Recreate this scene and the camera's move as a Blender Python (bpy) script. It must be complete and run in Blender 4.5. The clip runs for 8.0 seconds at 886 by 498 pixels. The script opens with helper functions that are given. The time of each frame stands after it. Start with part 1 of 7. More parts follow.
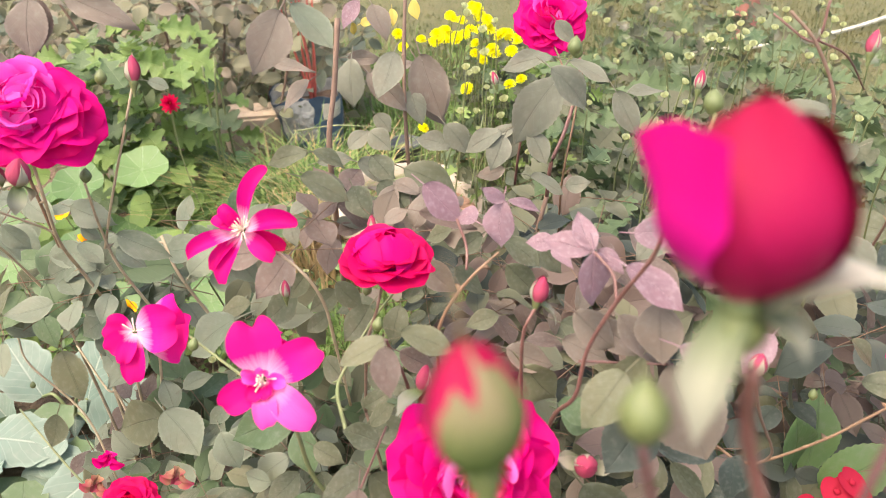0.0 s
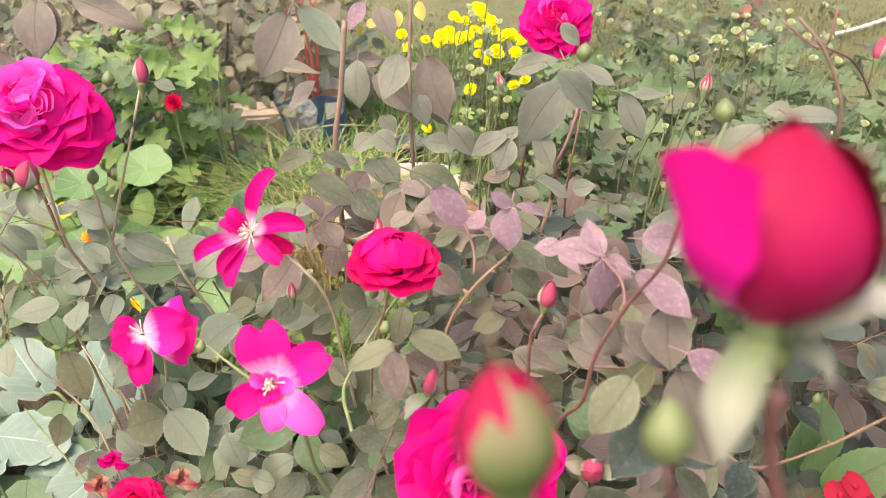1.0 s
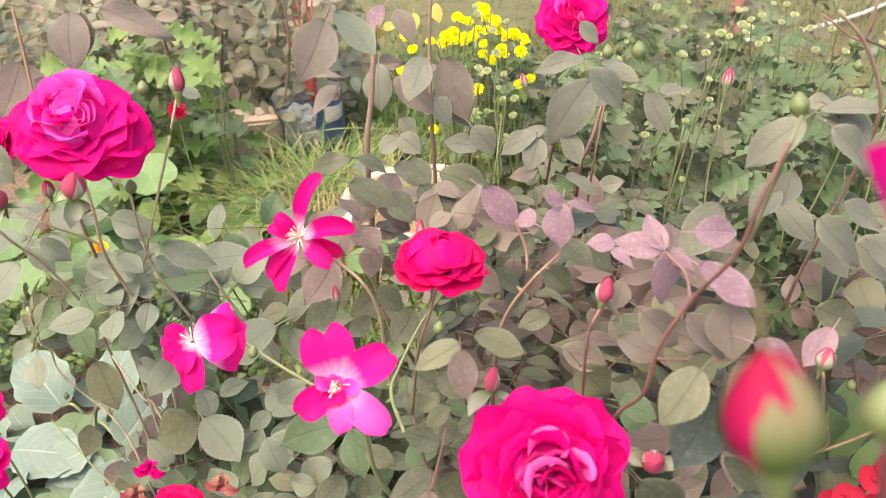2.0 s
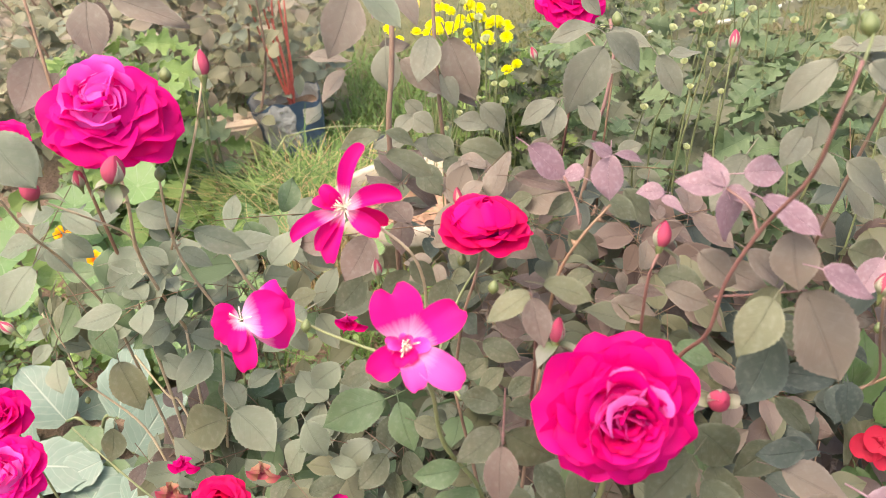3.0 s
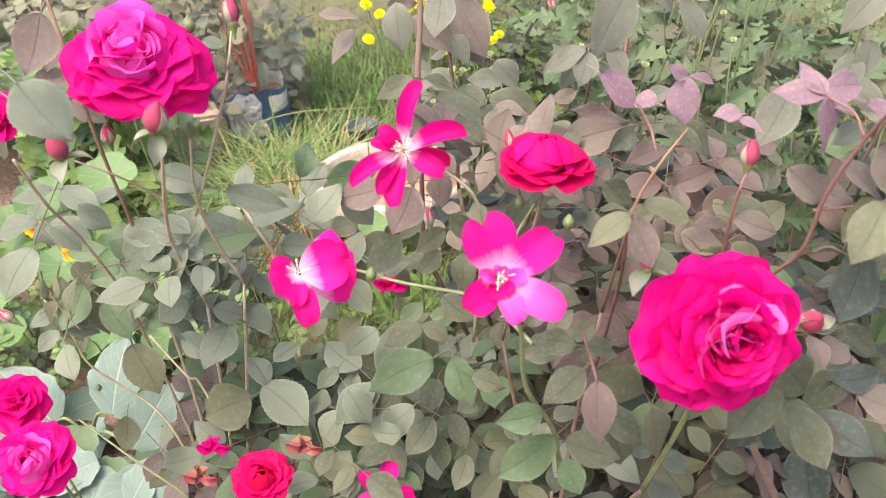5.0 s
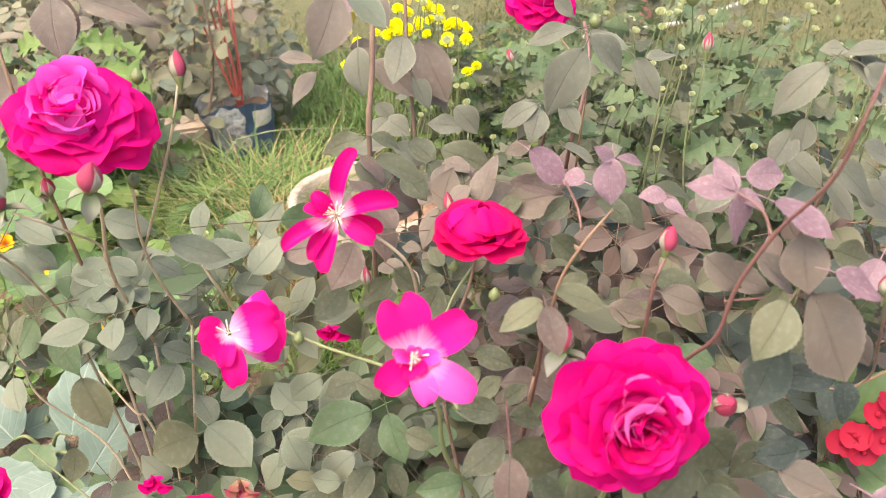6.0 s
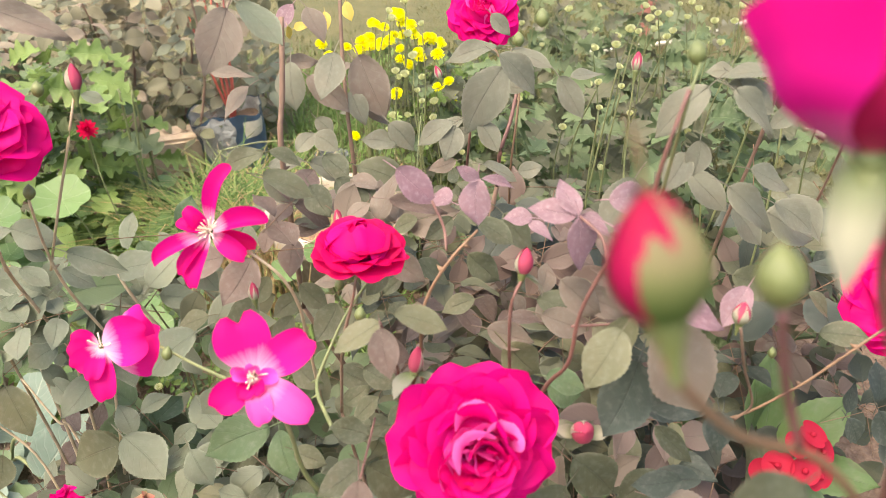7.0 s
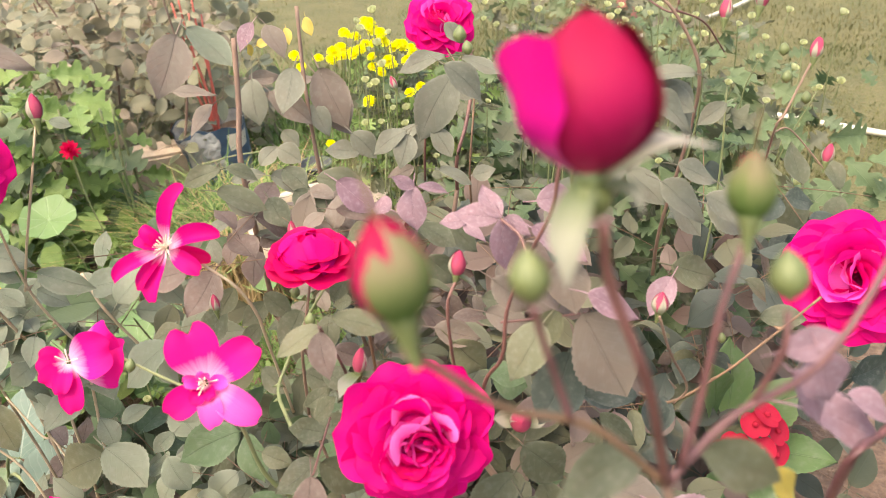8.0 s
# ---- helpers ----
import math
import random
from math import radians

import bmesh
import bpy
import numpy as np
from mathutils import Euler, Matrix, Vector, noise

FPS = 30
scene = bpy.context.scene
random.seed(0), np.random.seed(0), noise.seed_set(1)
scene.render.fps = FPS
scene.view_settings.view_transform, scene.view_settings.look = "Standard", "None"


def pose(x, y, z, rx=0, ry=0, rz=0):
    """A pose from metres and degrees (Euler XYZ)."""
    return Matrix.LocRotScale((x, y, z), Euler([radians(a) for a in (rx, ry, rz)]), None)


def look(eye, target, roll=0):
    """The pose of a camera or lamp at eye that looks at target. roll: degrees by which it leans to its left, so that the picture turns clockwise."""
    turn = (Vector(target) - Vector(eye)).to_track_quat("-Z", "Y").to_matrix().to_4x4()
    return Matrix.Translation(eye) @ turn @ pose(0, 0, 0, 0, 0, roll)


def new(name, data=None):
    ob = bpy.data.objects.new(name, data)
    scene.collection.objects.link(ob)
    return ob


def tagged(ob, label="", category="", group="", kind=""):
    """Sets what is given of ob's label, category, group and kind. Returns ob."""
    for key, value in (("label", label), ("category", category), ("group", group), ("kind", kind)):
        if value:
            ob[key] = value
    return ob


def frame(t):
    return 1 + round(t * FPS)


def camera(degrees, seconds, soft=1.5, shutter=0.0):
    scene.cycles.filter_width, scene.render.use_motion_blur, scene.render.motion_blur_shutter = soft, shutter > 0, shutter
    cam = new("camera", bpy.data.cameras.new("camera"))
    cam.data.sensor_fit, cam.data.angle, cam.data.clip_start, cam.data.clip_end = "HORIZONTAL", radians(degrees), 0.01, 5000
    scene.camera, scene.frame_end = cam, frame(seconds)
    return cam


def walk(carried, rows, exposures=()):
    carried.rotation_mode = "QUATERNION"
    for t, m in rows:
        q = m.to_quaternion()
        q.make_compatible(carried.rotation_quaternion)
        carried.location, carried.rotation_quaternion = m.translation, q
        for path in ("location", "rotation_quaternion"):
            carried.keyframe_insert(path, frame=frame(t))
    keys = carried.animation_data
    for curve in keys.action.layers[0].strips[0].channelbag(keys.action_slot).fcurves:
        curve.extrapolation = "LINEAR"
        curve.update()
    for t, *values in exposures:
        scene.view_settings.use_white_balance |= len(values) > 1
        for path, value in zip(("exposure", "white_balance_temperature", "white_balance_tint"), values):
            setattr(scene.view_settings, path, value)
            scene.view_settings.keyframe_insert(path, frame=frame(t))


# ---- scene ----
cam = camera(59.1, 8.0, soft=0.5)
METRES, EYE, TILT, LEAN, TURN = 0.6, 1.07, -31.0, 0.0, 0.0
ROWS = [
    (0.0, 0.0, 0.0, 0.0, 0.0, 0.0, -0.0),
    (0.5, 0.0012, -0.0092, 0.0003, 0.06, -0.07, -0.45),
    (1.0, -0.0087, -0.0031, 0.0073, 0.04, -0.12, -0.28),
    (1.5, -0.0342, -0.0163, 0.0194, -0.08, -0.11, 0.09),
    (3.0, -0.1949, -0.0151, -0.0422, -3.1, 0.13, 5.0),
    (3.5, -0.2193, -0.0499, -0.0803, -4.21, 0.3, 6.4),
    (4.0, -0.2881, -0.0194, -0.1418, -5.79, -0.01, 7.84),
    (5.5, -0.3553, 0.0581, -0.0715, -7.62, -0.6, 7.53),
    (6.0, -0.2636, 0.019, -0.0283, -7.41, -0.16, 5.82),
    (6.5, -0.1557, 0.0006, -0.018, -6.65, 0.8, 5.18),
    (7.0, -0.0699, 0.005, -0.0379, -5.67, 0.92, 4.68),
    (7.5, 0.0006, -0.0031, -0.0634, -5.03, 0.79, 4.83),
    (8.0, 0.0008, -0.0569, -0.0415, -5.56, 0.94, 7.36),
]
walk(cam, [(t, pose(0, 0, EYE, TILT, LEAN, TURN) @ pose(METRES * x, METRES * y, METRES * z, 90 + pitch, roll, yaw)) for t, x, y, z, yaw, pitch, roll in ROWS],
     exposures=[(0.0, 1.81, 6800, 13), (4.0, 1.81, 6850, 13), (5.5, 1.83, 6200, 15), (6.3, 1.79, 7000, 12), (8.0, 1.82, 7000, 13)])
cam.data.dof.use_dof, cam.data.dof.focus_distance, cam.data.dof.aperture_fstop = True, 0.9, 10.0

# ---- light: a bright hazy sky with a veiled sun ----
world = bpy.data.worlds.new("hazy_sky")
scene.world = world
world.use_nodes = True
sky = world.node_tree.nodes.new("ShaderNodeTexSky")
sky.sky_type, sky.sun_disc = "NISHITA", False
sky.sun_elevation, sky.sun_rotation = radians(66), radians(233)
sky.air_density, sky.dust_density, sky.ozone_density = 1.0, 6.0, 1.0
world.node_tree.links.new(sky.outputs[0], world.node_tree.nodes["Background"].inputs[0])
world.node_tree.nodes["Background"].inputs[1].default_value = 0.15
sun = new("sun", bpy.data.lights.new("sun", "SUN"))
sun.data.energy, sun.data.angle, sun.data.color = 0.75, radians(38), (1.0, 0.86, 0.64)
sun.matrix_world = look((-1.6, -1.2, 4.6), (0, 0, 0))


# ---- materials ----
def nodes_of(name):
    m = bpy.data.materials.new(name)
    m.use_nodes = True
    t = m.node_tree
    return m, t, t.nodes["Principled BSDF"], t.nodes["Material Output"]


def node(t, kind, **inputs):
    n = t.nodes.new(kind)
    for k, v in inputs.items():
        n.inputs[k.replace("_", " ")].default_value = v
    return n


def math_node(t, op, a, b=None):
    n = t.nodes.new("ShaderNodeMath")
    n.operation = op
    for i, v in enumerate((a, b)):
        if v is None:
            continue
        if isinstance(v, (int, float)):
            n.inputs[i].default_value = v
        else:
            t.links.new(v, n.inputs[i])
    return n.outputs[0]


def mix_node(t, fac, a, b, blend="MIX"):
    n = t.nodes.new("ShaderNodeMix")
    n.data_type, n.blend_type = "RGBA", blend
    for i, v in ((0, fac), (6, a), (7, b)):
        if isinstance(v, (int, float)):
            n.inputs[i].default_value = v
        elif isinstance(v, tuple):
            n.inputs[i].default_value = (*v, 1)
        else:
            t.links.new(v, n.inputs[i])
    return n.outputs[2]


def noise_of(t, scale, detail=4.0, where="Object"):
    c = t.nodes.new("ShaderNodeTexCoord")
    n = node(t, "ShaderNodeTexNoise", Scale=scale, Detail=detail)
    t.links.new(c.outputs[where], n.inputs["Vector"])
    return n.outputs[0]


def ramp(t, value, low, high):
    n = t.nodes.new("ShaderNodeMapRange")
    n.inputs[1].default_value, n.inputs[2].default_value = low, high
    t.links.new(value, n.inputs[0])
    return n.outputs[0]


def bump(t, height, strength, distance, bsdf):
    n = node(t, "ShaderNodeBump", Strength=strength, Distance=distance)
    t.links.new(height, n.inputs["Height"])
    t.links.new(n.outputs[0], bsdf.inputs["Normal"])
    return n.outputs[0]


def thin(t, bsdf, out, colour, share, normal=None):
    """Lets some light through a leaf or petal."""
    tr = t.nodes.new("ShaderNodeBsdfTranslucent")
    t.links.new(colour, tr.inputs[0])
    mx = t.nodes.new("ShaderNodeMixShader")
    mx.inputs[0].default_value = share
    t.links.new(bsdf.outputs[0], mx.inputs[1])
    t.links.new(tr.outputs[0], mx.inputs[2])
    t.links.new(mx.outputs[0], out.inputs[0])


def leaf_material(name, dark, light, dust=(0.30, 0.30, 0.25), dusty=0.20, veins=0.18, rough=0.55, share=0.33, vein=None, radial=0, midrib=0.012, side_veins=0.30):
    m, t, b, out = nodes_of(name)
    info = t.nodes.new("ShaderNodeObjectInfo").outputs["Random"]
    island = t.nodes.new("ShaderNodeNewGeometry").outputs["Random Per Island"]
    pick = math_node(t, "FRACT", math_node(t, "ADD", info, island))
    col = mix_node(t, pick, dark, light)
    fine = noise_of(t, 9.0, 6.0)
    col = mix_node(t, ramp(t, noise_of(t, 2.2, 3.0), 0.35, 0.75), col, mix_node(t, 0.45, col, light))
    uv = t.nodes.new("ShaderNodeUVMap").outputs[0]
    sep = t.nodes.new("ShaderNodeSeparateXYZ")
    t.links.new(uv, sep.inputs[0])
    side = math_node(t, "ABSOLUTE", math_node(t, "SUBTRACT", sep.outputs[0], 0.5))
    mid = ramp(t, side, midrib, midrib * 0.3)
    shaded_groove = math_node(t, "MULTIPLY", ramp(t, side, 0.045, 0.010), math_node(t, "MULTIPLY", noise_of(t, 3.1, 2.0), 0.0 if radial else 0.55))
    wave = math_node(t, "SINE", math_node(t, "MULTIPLY", math_node(t, "ADD", math_node(t, "SUBTRACT", sep.outputs[1], math_node(t, "MULTIPLY", side, 0.75)), math_node(t, "MULTIPLY", noise_of(t, 2.6, 2.0), 0.16)), 44.0))
    line = ramp(t, wave, 0.80, 1.0)
    net = math_node(t, "MAXIMUM", mid, math_node(t, "MULTIPLY", math_node(t, "MULTIPLY", line, noise_of(t, 3.0, 2.0)), side_veins))
    if radial:
        rays = ramp(t, math_node(t, "COSINE", math_node(t, "MULTIPLY", sep.outputs[0], 2 * math.pi * radial)), 0.93, 1.0)
        net = math_node(t, "MAXIMUM", rays, ramp(t, sep.outputs[1], 0.09, 0.04))
    # crease shade along the midrib is painted into the leaf colour
    col = mix_node(t, shaded_groove, col, tuple(c * 0.45 for c in dark))
    col = mix_node(t, math_node(t, "MULTIPLY", net, veins), col, vein or tuple(min(1, c * 1.9 + 0.04) for c in light))
    if not radial:
        edge = math_node(t, "MULTIPLY", ramp(t, side, 0.40, 0.5), ramp(t, noise_of(t, 4.0, 3.0), 0.35, 0.7))
        col = mix_node(t, math_node(t, "MULTIPLY", edge, 0.5), col, tuple(min(1, c * 1.5 + 0.05) for c in light))
        warm = ramp(t, noise_of(t, 1.3, 2.0), 0.45, 0.75)
        col = mix_node(t, math_node(t, "MULTIPLY", warm, 0.42), col, (light[0] * 1.22, light[1] * 0.86, light[2] * 0.84))
    spots = math_node(t, "MULTIPLY", ramp(t, fine, 0.5, 0.75), dusty)
    speck = math_node(t, "MULTIPLY", ramp(t, noise_of(t, 26.0, 3.0), 0.58, 0.70), ramp(t, noise_of(t, 1.7, 2.0), 0.55, 0.72))
    col = mix_node(t, math_node(t, "MAXIMUM", spots, math_node(t, "MULTIPLY", speck, 0.75)), col, dust)
    t.links.new(col, b.inputs["Base Color"])
    b.inputs["Roughness"].default_value = rough
    b.inputs["Specular IOR Level"].default_value = 0.35
    bump(t, math_node(t, "SUBTRACT", math_node(t, "MULTIPLY", fine, 0.5), math_node(t, "ADD", net, shaded_groove)), 0.5, 0.0016, b)
    thin(t, b, out, col, share)
    return m


def petal_material(name, rim, body, heart, reach=0.3, share=0.42, rough=0.6):
    """Colour runs along the petal from its pale claw (heart) to its edge (rim)."""
    m, t, b, out = nodes_of(name)
    uv = t.nodes.new("ShaderNodeUVMap").outputs[0]
    sep = t.nodes.new("ShaderNodeSeparateXYZ")
    t.links.new(uv, sep.inputs[0])
    streak = node(t, "ShaderNodeTexNoise", Scale=1.0, Detail=4.0)
    stretch = node(t, "ShaderNodeVectorMath")
    stretch.operation = "MULTIPLY"
    stretch.inputs[1].default_value = (26.0, 1.6, 1.0)
    t.links.new(uv, stretch.inputs[0])
    t.links.new(stretch.outputs[0], streak.inputs["Vector"])
    along = math_node(t, "ADD", sep.outputs[1], math_node(t, "MULTIPLY", math_node(t, "SUBTRACT", streak.outputs[0], 0.5), 0.16))
    info = t.nodes.new("ShaderNodeObjectInfo").outputs["Random"]
    col = mix_node(t, ramp(t, along, 0.35, 1.05), body, rim)
    col = mix_node(t, math_node(t, "MULTIPLY", info, 0.35), col, rim)
    col = mix_node(t, ramp(t, along, reach, reach * 0.1), col, heart)
    t.links.new(col, b.inputs["Base Color"])
    b.inputs["Roughness"].default_value = rough
    b.inputs["Specular IOR Level"].default_value = 0.14
    bump(t, streak.outputs[0], 0.25, 0.0015, b)
    thin(t, b, out, col, share)
    return m


def plain_material(name, one, two, scale=12.0, rough=0.75, bumpy=0.4, depth=0.004, where="Object", metal=0.0):
    m, t, b, out = nodes_of(name)
    big, fine = noise_of(t, scale * 0.22, 3.0, where), noise_of(t, scale, 6.0, where)
    col = mix_node(t, ramp(t, big, 0.3, 0.7), one, two)
    col = mix_node(t, ramp(t, fine, 0.45, 0.8), col, tuple(c * 0.6 for c in one))
    info = t.nodes.new("ShaderNodeObjectInfo").outputs["Random"]
    col = mix_node(t, math_node(t, "MULTIPLY", info, 0.3), col, two)
    t.links.new(col, b.inputs["Base Color"])
    b.inputs["Roughness"].default_value, b.inputs["Metallic"].default_value = rough, metal
    bump(t, fine, bumpy, depth, b)
    return m


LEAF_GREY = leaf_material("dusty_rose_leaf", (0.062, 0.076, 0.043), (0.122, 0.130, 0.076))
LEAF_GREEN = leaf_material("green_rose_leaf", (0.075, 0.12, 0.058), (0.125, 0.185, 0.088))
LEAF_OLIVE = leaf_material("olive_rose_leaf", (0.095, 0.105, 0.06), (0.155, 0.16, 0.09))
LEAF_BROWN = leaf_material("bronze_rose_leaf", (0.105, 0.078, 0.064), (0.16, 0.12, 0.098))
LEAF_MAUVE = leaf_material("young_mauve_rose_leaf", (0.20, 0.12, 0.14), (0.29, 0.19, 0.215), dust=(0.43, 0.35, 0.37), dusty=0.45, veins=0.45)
# Bluish leaf, darkened further so its colour holds the canopy's shade
LEAF_BLUE_SHADED = leaf_material("bluish_shaded_rose_leaf", (0.040, 0.056, 0.044), (0.078, 0.098, 0.076))
# Paled copies, mostly for upper leaves: sky reflection put into the base colour
LEAF_SKYLIT = leaf_material("skylit_rose_leaf", (0.122, 0.131, 0.095), (0.196, 0.20, 0.143))
LEAF_TAUPE = leaf_material("taupe_rose_leaf", (0.145, 0.118, 0.093), (0.21, 0.175, 0.135))
# Grey leaf paled: the veil of haze on the left is painted in
LEAF_HAZED = leaf_material("hazed_grey_rose_leaf", (0.122, 0.148, 0.098), (0.20, 0.228, 0.158))
# Pale base paints haze over the back thicket; dusty only adds spots
LEAF_VEILED = leaf_material("veiled_dusty_rose_leaf", (0.24, 0.20, 0.14), (0.37, 0.32, 0.235), dusty=0.4)
LEAF_SAGE = leaf_material("warm_sage_rose_leaf", (0.165, 0.165, 0.095), (0.27, 0.26, 0.16), dusty=0.3)
LEAF_YELLOW = leaf_material("yellowed_leaf", (0.40, 0.31, 0.06), (0.54, 0.44, 0.10), dusty=0.1)
LEAF_NAST = leaf_material("nasturtium_leaf", (0.095, 0.175, 0.06), (0.155, 0.25, 0.09), dusty=0.12, veins=0.22, share=0.3, vein=(0.42, 0.5, 0.3), radial=9)
LEAF_CHRYS = leaf_material("chrysanthemum_leaf", (0.058, 0.100, 0.042), (0.130, 0.185, 0.083), dusty=0.22, veins=0.45)
LEAF_LIME = leaf_material("lime_lobed_leaf", (0.10, 0.175, 0.042), (0.195, 0.285, 0.078), dusty=0.12, veins=0.45)
LEAF_CABBAGE = leaf_material("cabbage_leaf", (0.14, 0.205, 0.16), (0.21, 0.285, 0.225), dusty=0.25, veins=0.6, vein=(0.44, 0.50, 0.40), rough=0.5, midrib=0.028, side_veins=0.55)
LEAF_SPURGE = leaf_material("spurge_leaf", (0.085, 0.16, 0.06), (0.14, 0.23, 0.085), dusty=0.2, rough=0.4)
STEM_GREEN = plain_material("green_stem", (0.13, 0.17, 0.065), (0.21, 0.22, 0.10), 60.0, 0.55)
STEM_RED = plain_material("red_stem", (0.14, 0.06, 0.053), (0.20, 0.10, 0.08), 60.0, 0.5)
STEM_CORAL = plain_material("coral_red_bark", (0.55, 0.10, 0.075), (0.62, 0.17, 0.12), 60.0, 0.55)
STEM_BROWN = plain_material("brown_cane", (0.17, 0.105, 0.075), (0.25, 0.165, 0.115), 60.0, 0.7)
STEM_PLUM = plain_material("plum_stem", (0.095, 0.036, 0.038), (0.15, 0.064, 0.058), 60.0, 0.5)
STEM_DARK = plain_material("dark_red_cane", (0.11, 0.042, 0.038), (0.16, 0.07, 0.055), 60.0, 0.5)
STEM_OCHRE = plain_material("ochre_cane", (0.15, 0.085, 0.048), (0.21, 0.13, 0.075), 60.0, 0.6)
STEM_TAN = plain_material("tan_cane", (0.36, 0.28, 0.175), (0.46, 0.38, 0.25), 60.0, 0.65)
PETAL_PINK = petal_material("magenta_rose_petal", (0.70, 0.0015, 0.15), (0.74, 0.004, 0.26), (0.80, 0.15, 0.45), 0.2, 0.5)
PETAL_INNER = petal_material("bright_pink_petal", (0.73, 0.003, 0.20), (0.77, 0.012, 0.34), (0.84, 0.21, 0.54), 0.28, 0.5)
# Lit copies of the pink petal: highlights are painted in as paler colour
PETAL_PALE_LIT = petal_material("pale_lit_pink_petal", (0.86, 0.16, 0.58), (0.82, 0.035, 0.43), (0.84, 0.10, 0.50), 0.2, 0.5)
PETAL_HIGHLIGHT = petal_material("highlight_pink_petal", (0.86, 0.24, 0.62), (0.85, 0.13, 0.52), (0.84, 0.08, 0.46), 0.2, 0.5)
PETAL_RED = petal_material("crimson_rose_petal", (0.56, 0.002, 0.045), (0.58, 0.003, 0.085), (0.7, 0.1, 0.3), 0.15)
PETAL_ROSE = petal_material("rose_red_petal", (0.60, 0.0015, 0.075), (0.62, 0.002, 0.13), (0.7, 0.1, 0.35), 0.15)
PETAL_DARK = petal_material("deep_crimson_petal", (0.24, 0.002, 0.028), (0.32, 0.006, 0.07), (0.4, 0.04, 0.10), 0.1, 0.12)
PETAL_CRIMSON = petal_material("dark_crimson_petal", (0.19, 0.0015, 0.017), (0.24, 0.003, 0.03), (0.4, 0.03, 0.08), 0.1, 0.1)
PETAL_PALE = petal_material("pink_petal_with_white_base", (0.65, 0.002, 0.14), (0.69, 0.011, 0.27), (0.86, 0.50, 0.69), 0.27)
PETAL_HEART = petal_material("pink_petal_with_broad_white_base", (0.66, 0.003, 0.16), (0.70, 0.012, 0.30), (0.88, 0.58, 0.75), 0.38)
PETAL_SHELL = petal_material("shell_pink_petal", (0.72, 0.02, 0.27), (0.74, 0.10, 0.40), (0.84, 0.42, 0.62), 0.34)
PETAL_STAR = petal_material("magenta_petal_with_white_claw", (0.60, 0.002, 0.13), (0.64, 0.004, 0.21), (0.86, 0.60, 0.72), 0.20)
PETAL_BUD = petal_material("dull_red_bud", (0.32, 0.032, 0.08), (0.36, 0.075, 0.115), (0.32, 0.11, 0.11), 0.2, 0.1)
PETAL_SCARLET = petal_material("scarlet_petal", (0.46, 0.018, 0.05), (0.50, 0.03, 0.065), (0.4, 0.01, 0.02), 0.25)
PETAL_YELLOW = petal_material("yellow_petal", (0.93, 0.90, 0.012), (0.93, 0.87, 0.010), (0.88, 0.74, 0.008), 0.15)
PETAL_CREAM = petal_material("cream_petal", (0.66, 0.68, 0.42), (0.58, 0.62, 0.30), (0.38, 0.46, 0.14), 0.4)
PETAL_ORANGE = petal_material("orange_petal", (0.90, 0.50, 0.01), (0.90, 0.42, 0.01), (0.6, 0.08, 0.01), 0.3)
PETAL_DRY = petal_material("withered_petal", (0.45, 0.03, 0.12), (0.42, 0.16, 0.12), (0.45, 0.30, 0.18), 0.5)
SEPAL = petal_material("pale_green_sepal", (0.33, 0.31, 0.23), (0.36, 0.34, 0.26), (0.20, 0.24, 0.12), 0.4, 0.2)
SEPAL_WHITE = petal_material("whitish_sepal", (0.30, 0.29, 0.235), (0.255, 0.265, 0.19), (0.14, 0.18, 0.08), 0.35, 0.2)
# Brighter copy for one shadowed sepal, its missing light put into the colour
SEPAL_LIT = petal_material("lit_cream_sepal", (0.60, 0.57, 0.49), (0.56, 0.55, 0.46), (0.36, 0.38, 0.26), 0.3, 0.45)
SEPAL_GREEN = petal_material("green_sepal", (0.19, 0.135, 0.09), (0.125, 0.145, 0.052), (0.055, 0.115, 0.022), 0.5, 0.1)
BUD_GREEN = plain_material("green_bud", (0.092, 0.125, 0.04), (0.15, 0.175, 0.062), 90.0, 0.5, 0.2, 0.001)
STAMEN = plain_material("cream_stamen", (0.80, 0.70, 0.55), (0.85, 0.78, 0.62), 90.0, 0.6, 0.2, 0.001)
SOIL = plain_material("garden_soil", (0.13, 0.085, 0.055), (0.20, 0.14, 0.09), 18.0, 0.95, 1.0, 0.03)
POT_SOIL = plain_material("pot_soil", (0.30, 0.17, 0.11), (0.38, 0.24, 0.16), 60.0, 0.95, 0.9, 0.01)
CEMENT = plain_material("weathered_cement", (0.36, 0.31, 0.24), (0.50, 0.44, 0.35), 40.0, 0.9, 0.4, 0.003)
BLUE_PLASTIC = plain_material("blue_plastic", (0.045, 0.085, 0.13), (0.08, 0.125, 0.18), 30.0, 0.4, 0.2, 0.002)
CREAM_PLASTIC = plain_material("dirty_cream_plastic", (0.50, 0.47, 0.36), (0.68, 0.65, 0.53), 22.0, 0.6, 0.2, 0.002)
PALE_FILM = plain_material("crumpled_pale_film", (0.34, 0.35, 0.32), (0.55, 0.55, 0.50), 50.0, 0.35, 0.9, 0.012)
BLACK_PLASTIC = plain_material("dark_plastic", (0.04, 0.045, 0.05), (0.08, 0.085, 0.09), 30.0, 0.45, 0.2, 0.002)
BLOCK = plain_material("pale_brick", (0.42, 0.32, 0.22), (0.52, 0.42, 0.30), 40.0, 0.9, 0.6, 0.004)
RED_POST = plain_material("red_oxide_post", (0.28, 0.11, 0.085), (0.36, 0.16, 0.12), 20.0, 0.8, 0.4, 0.003)
GRASS = leaf_material("grass_blade", (0.045, 0.105, 0.022), (0.15, 0.25, 0.06), dusty=0.05, veins=0.1)
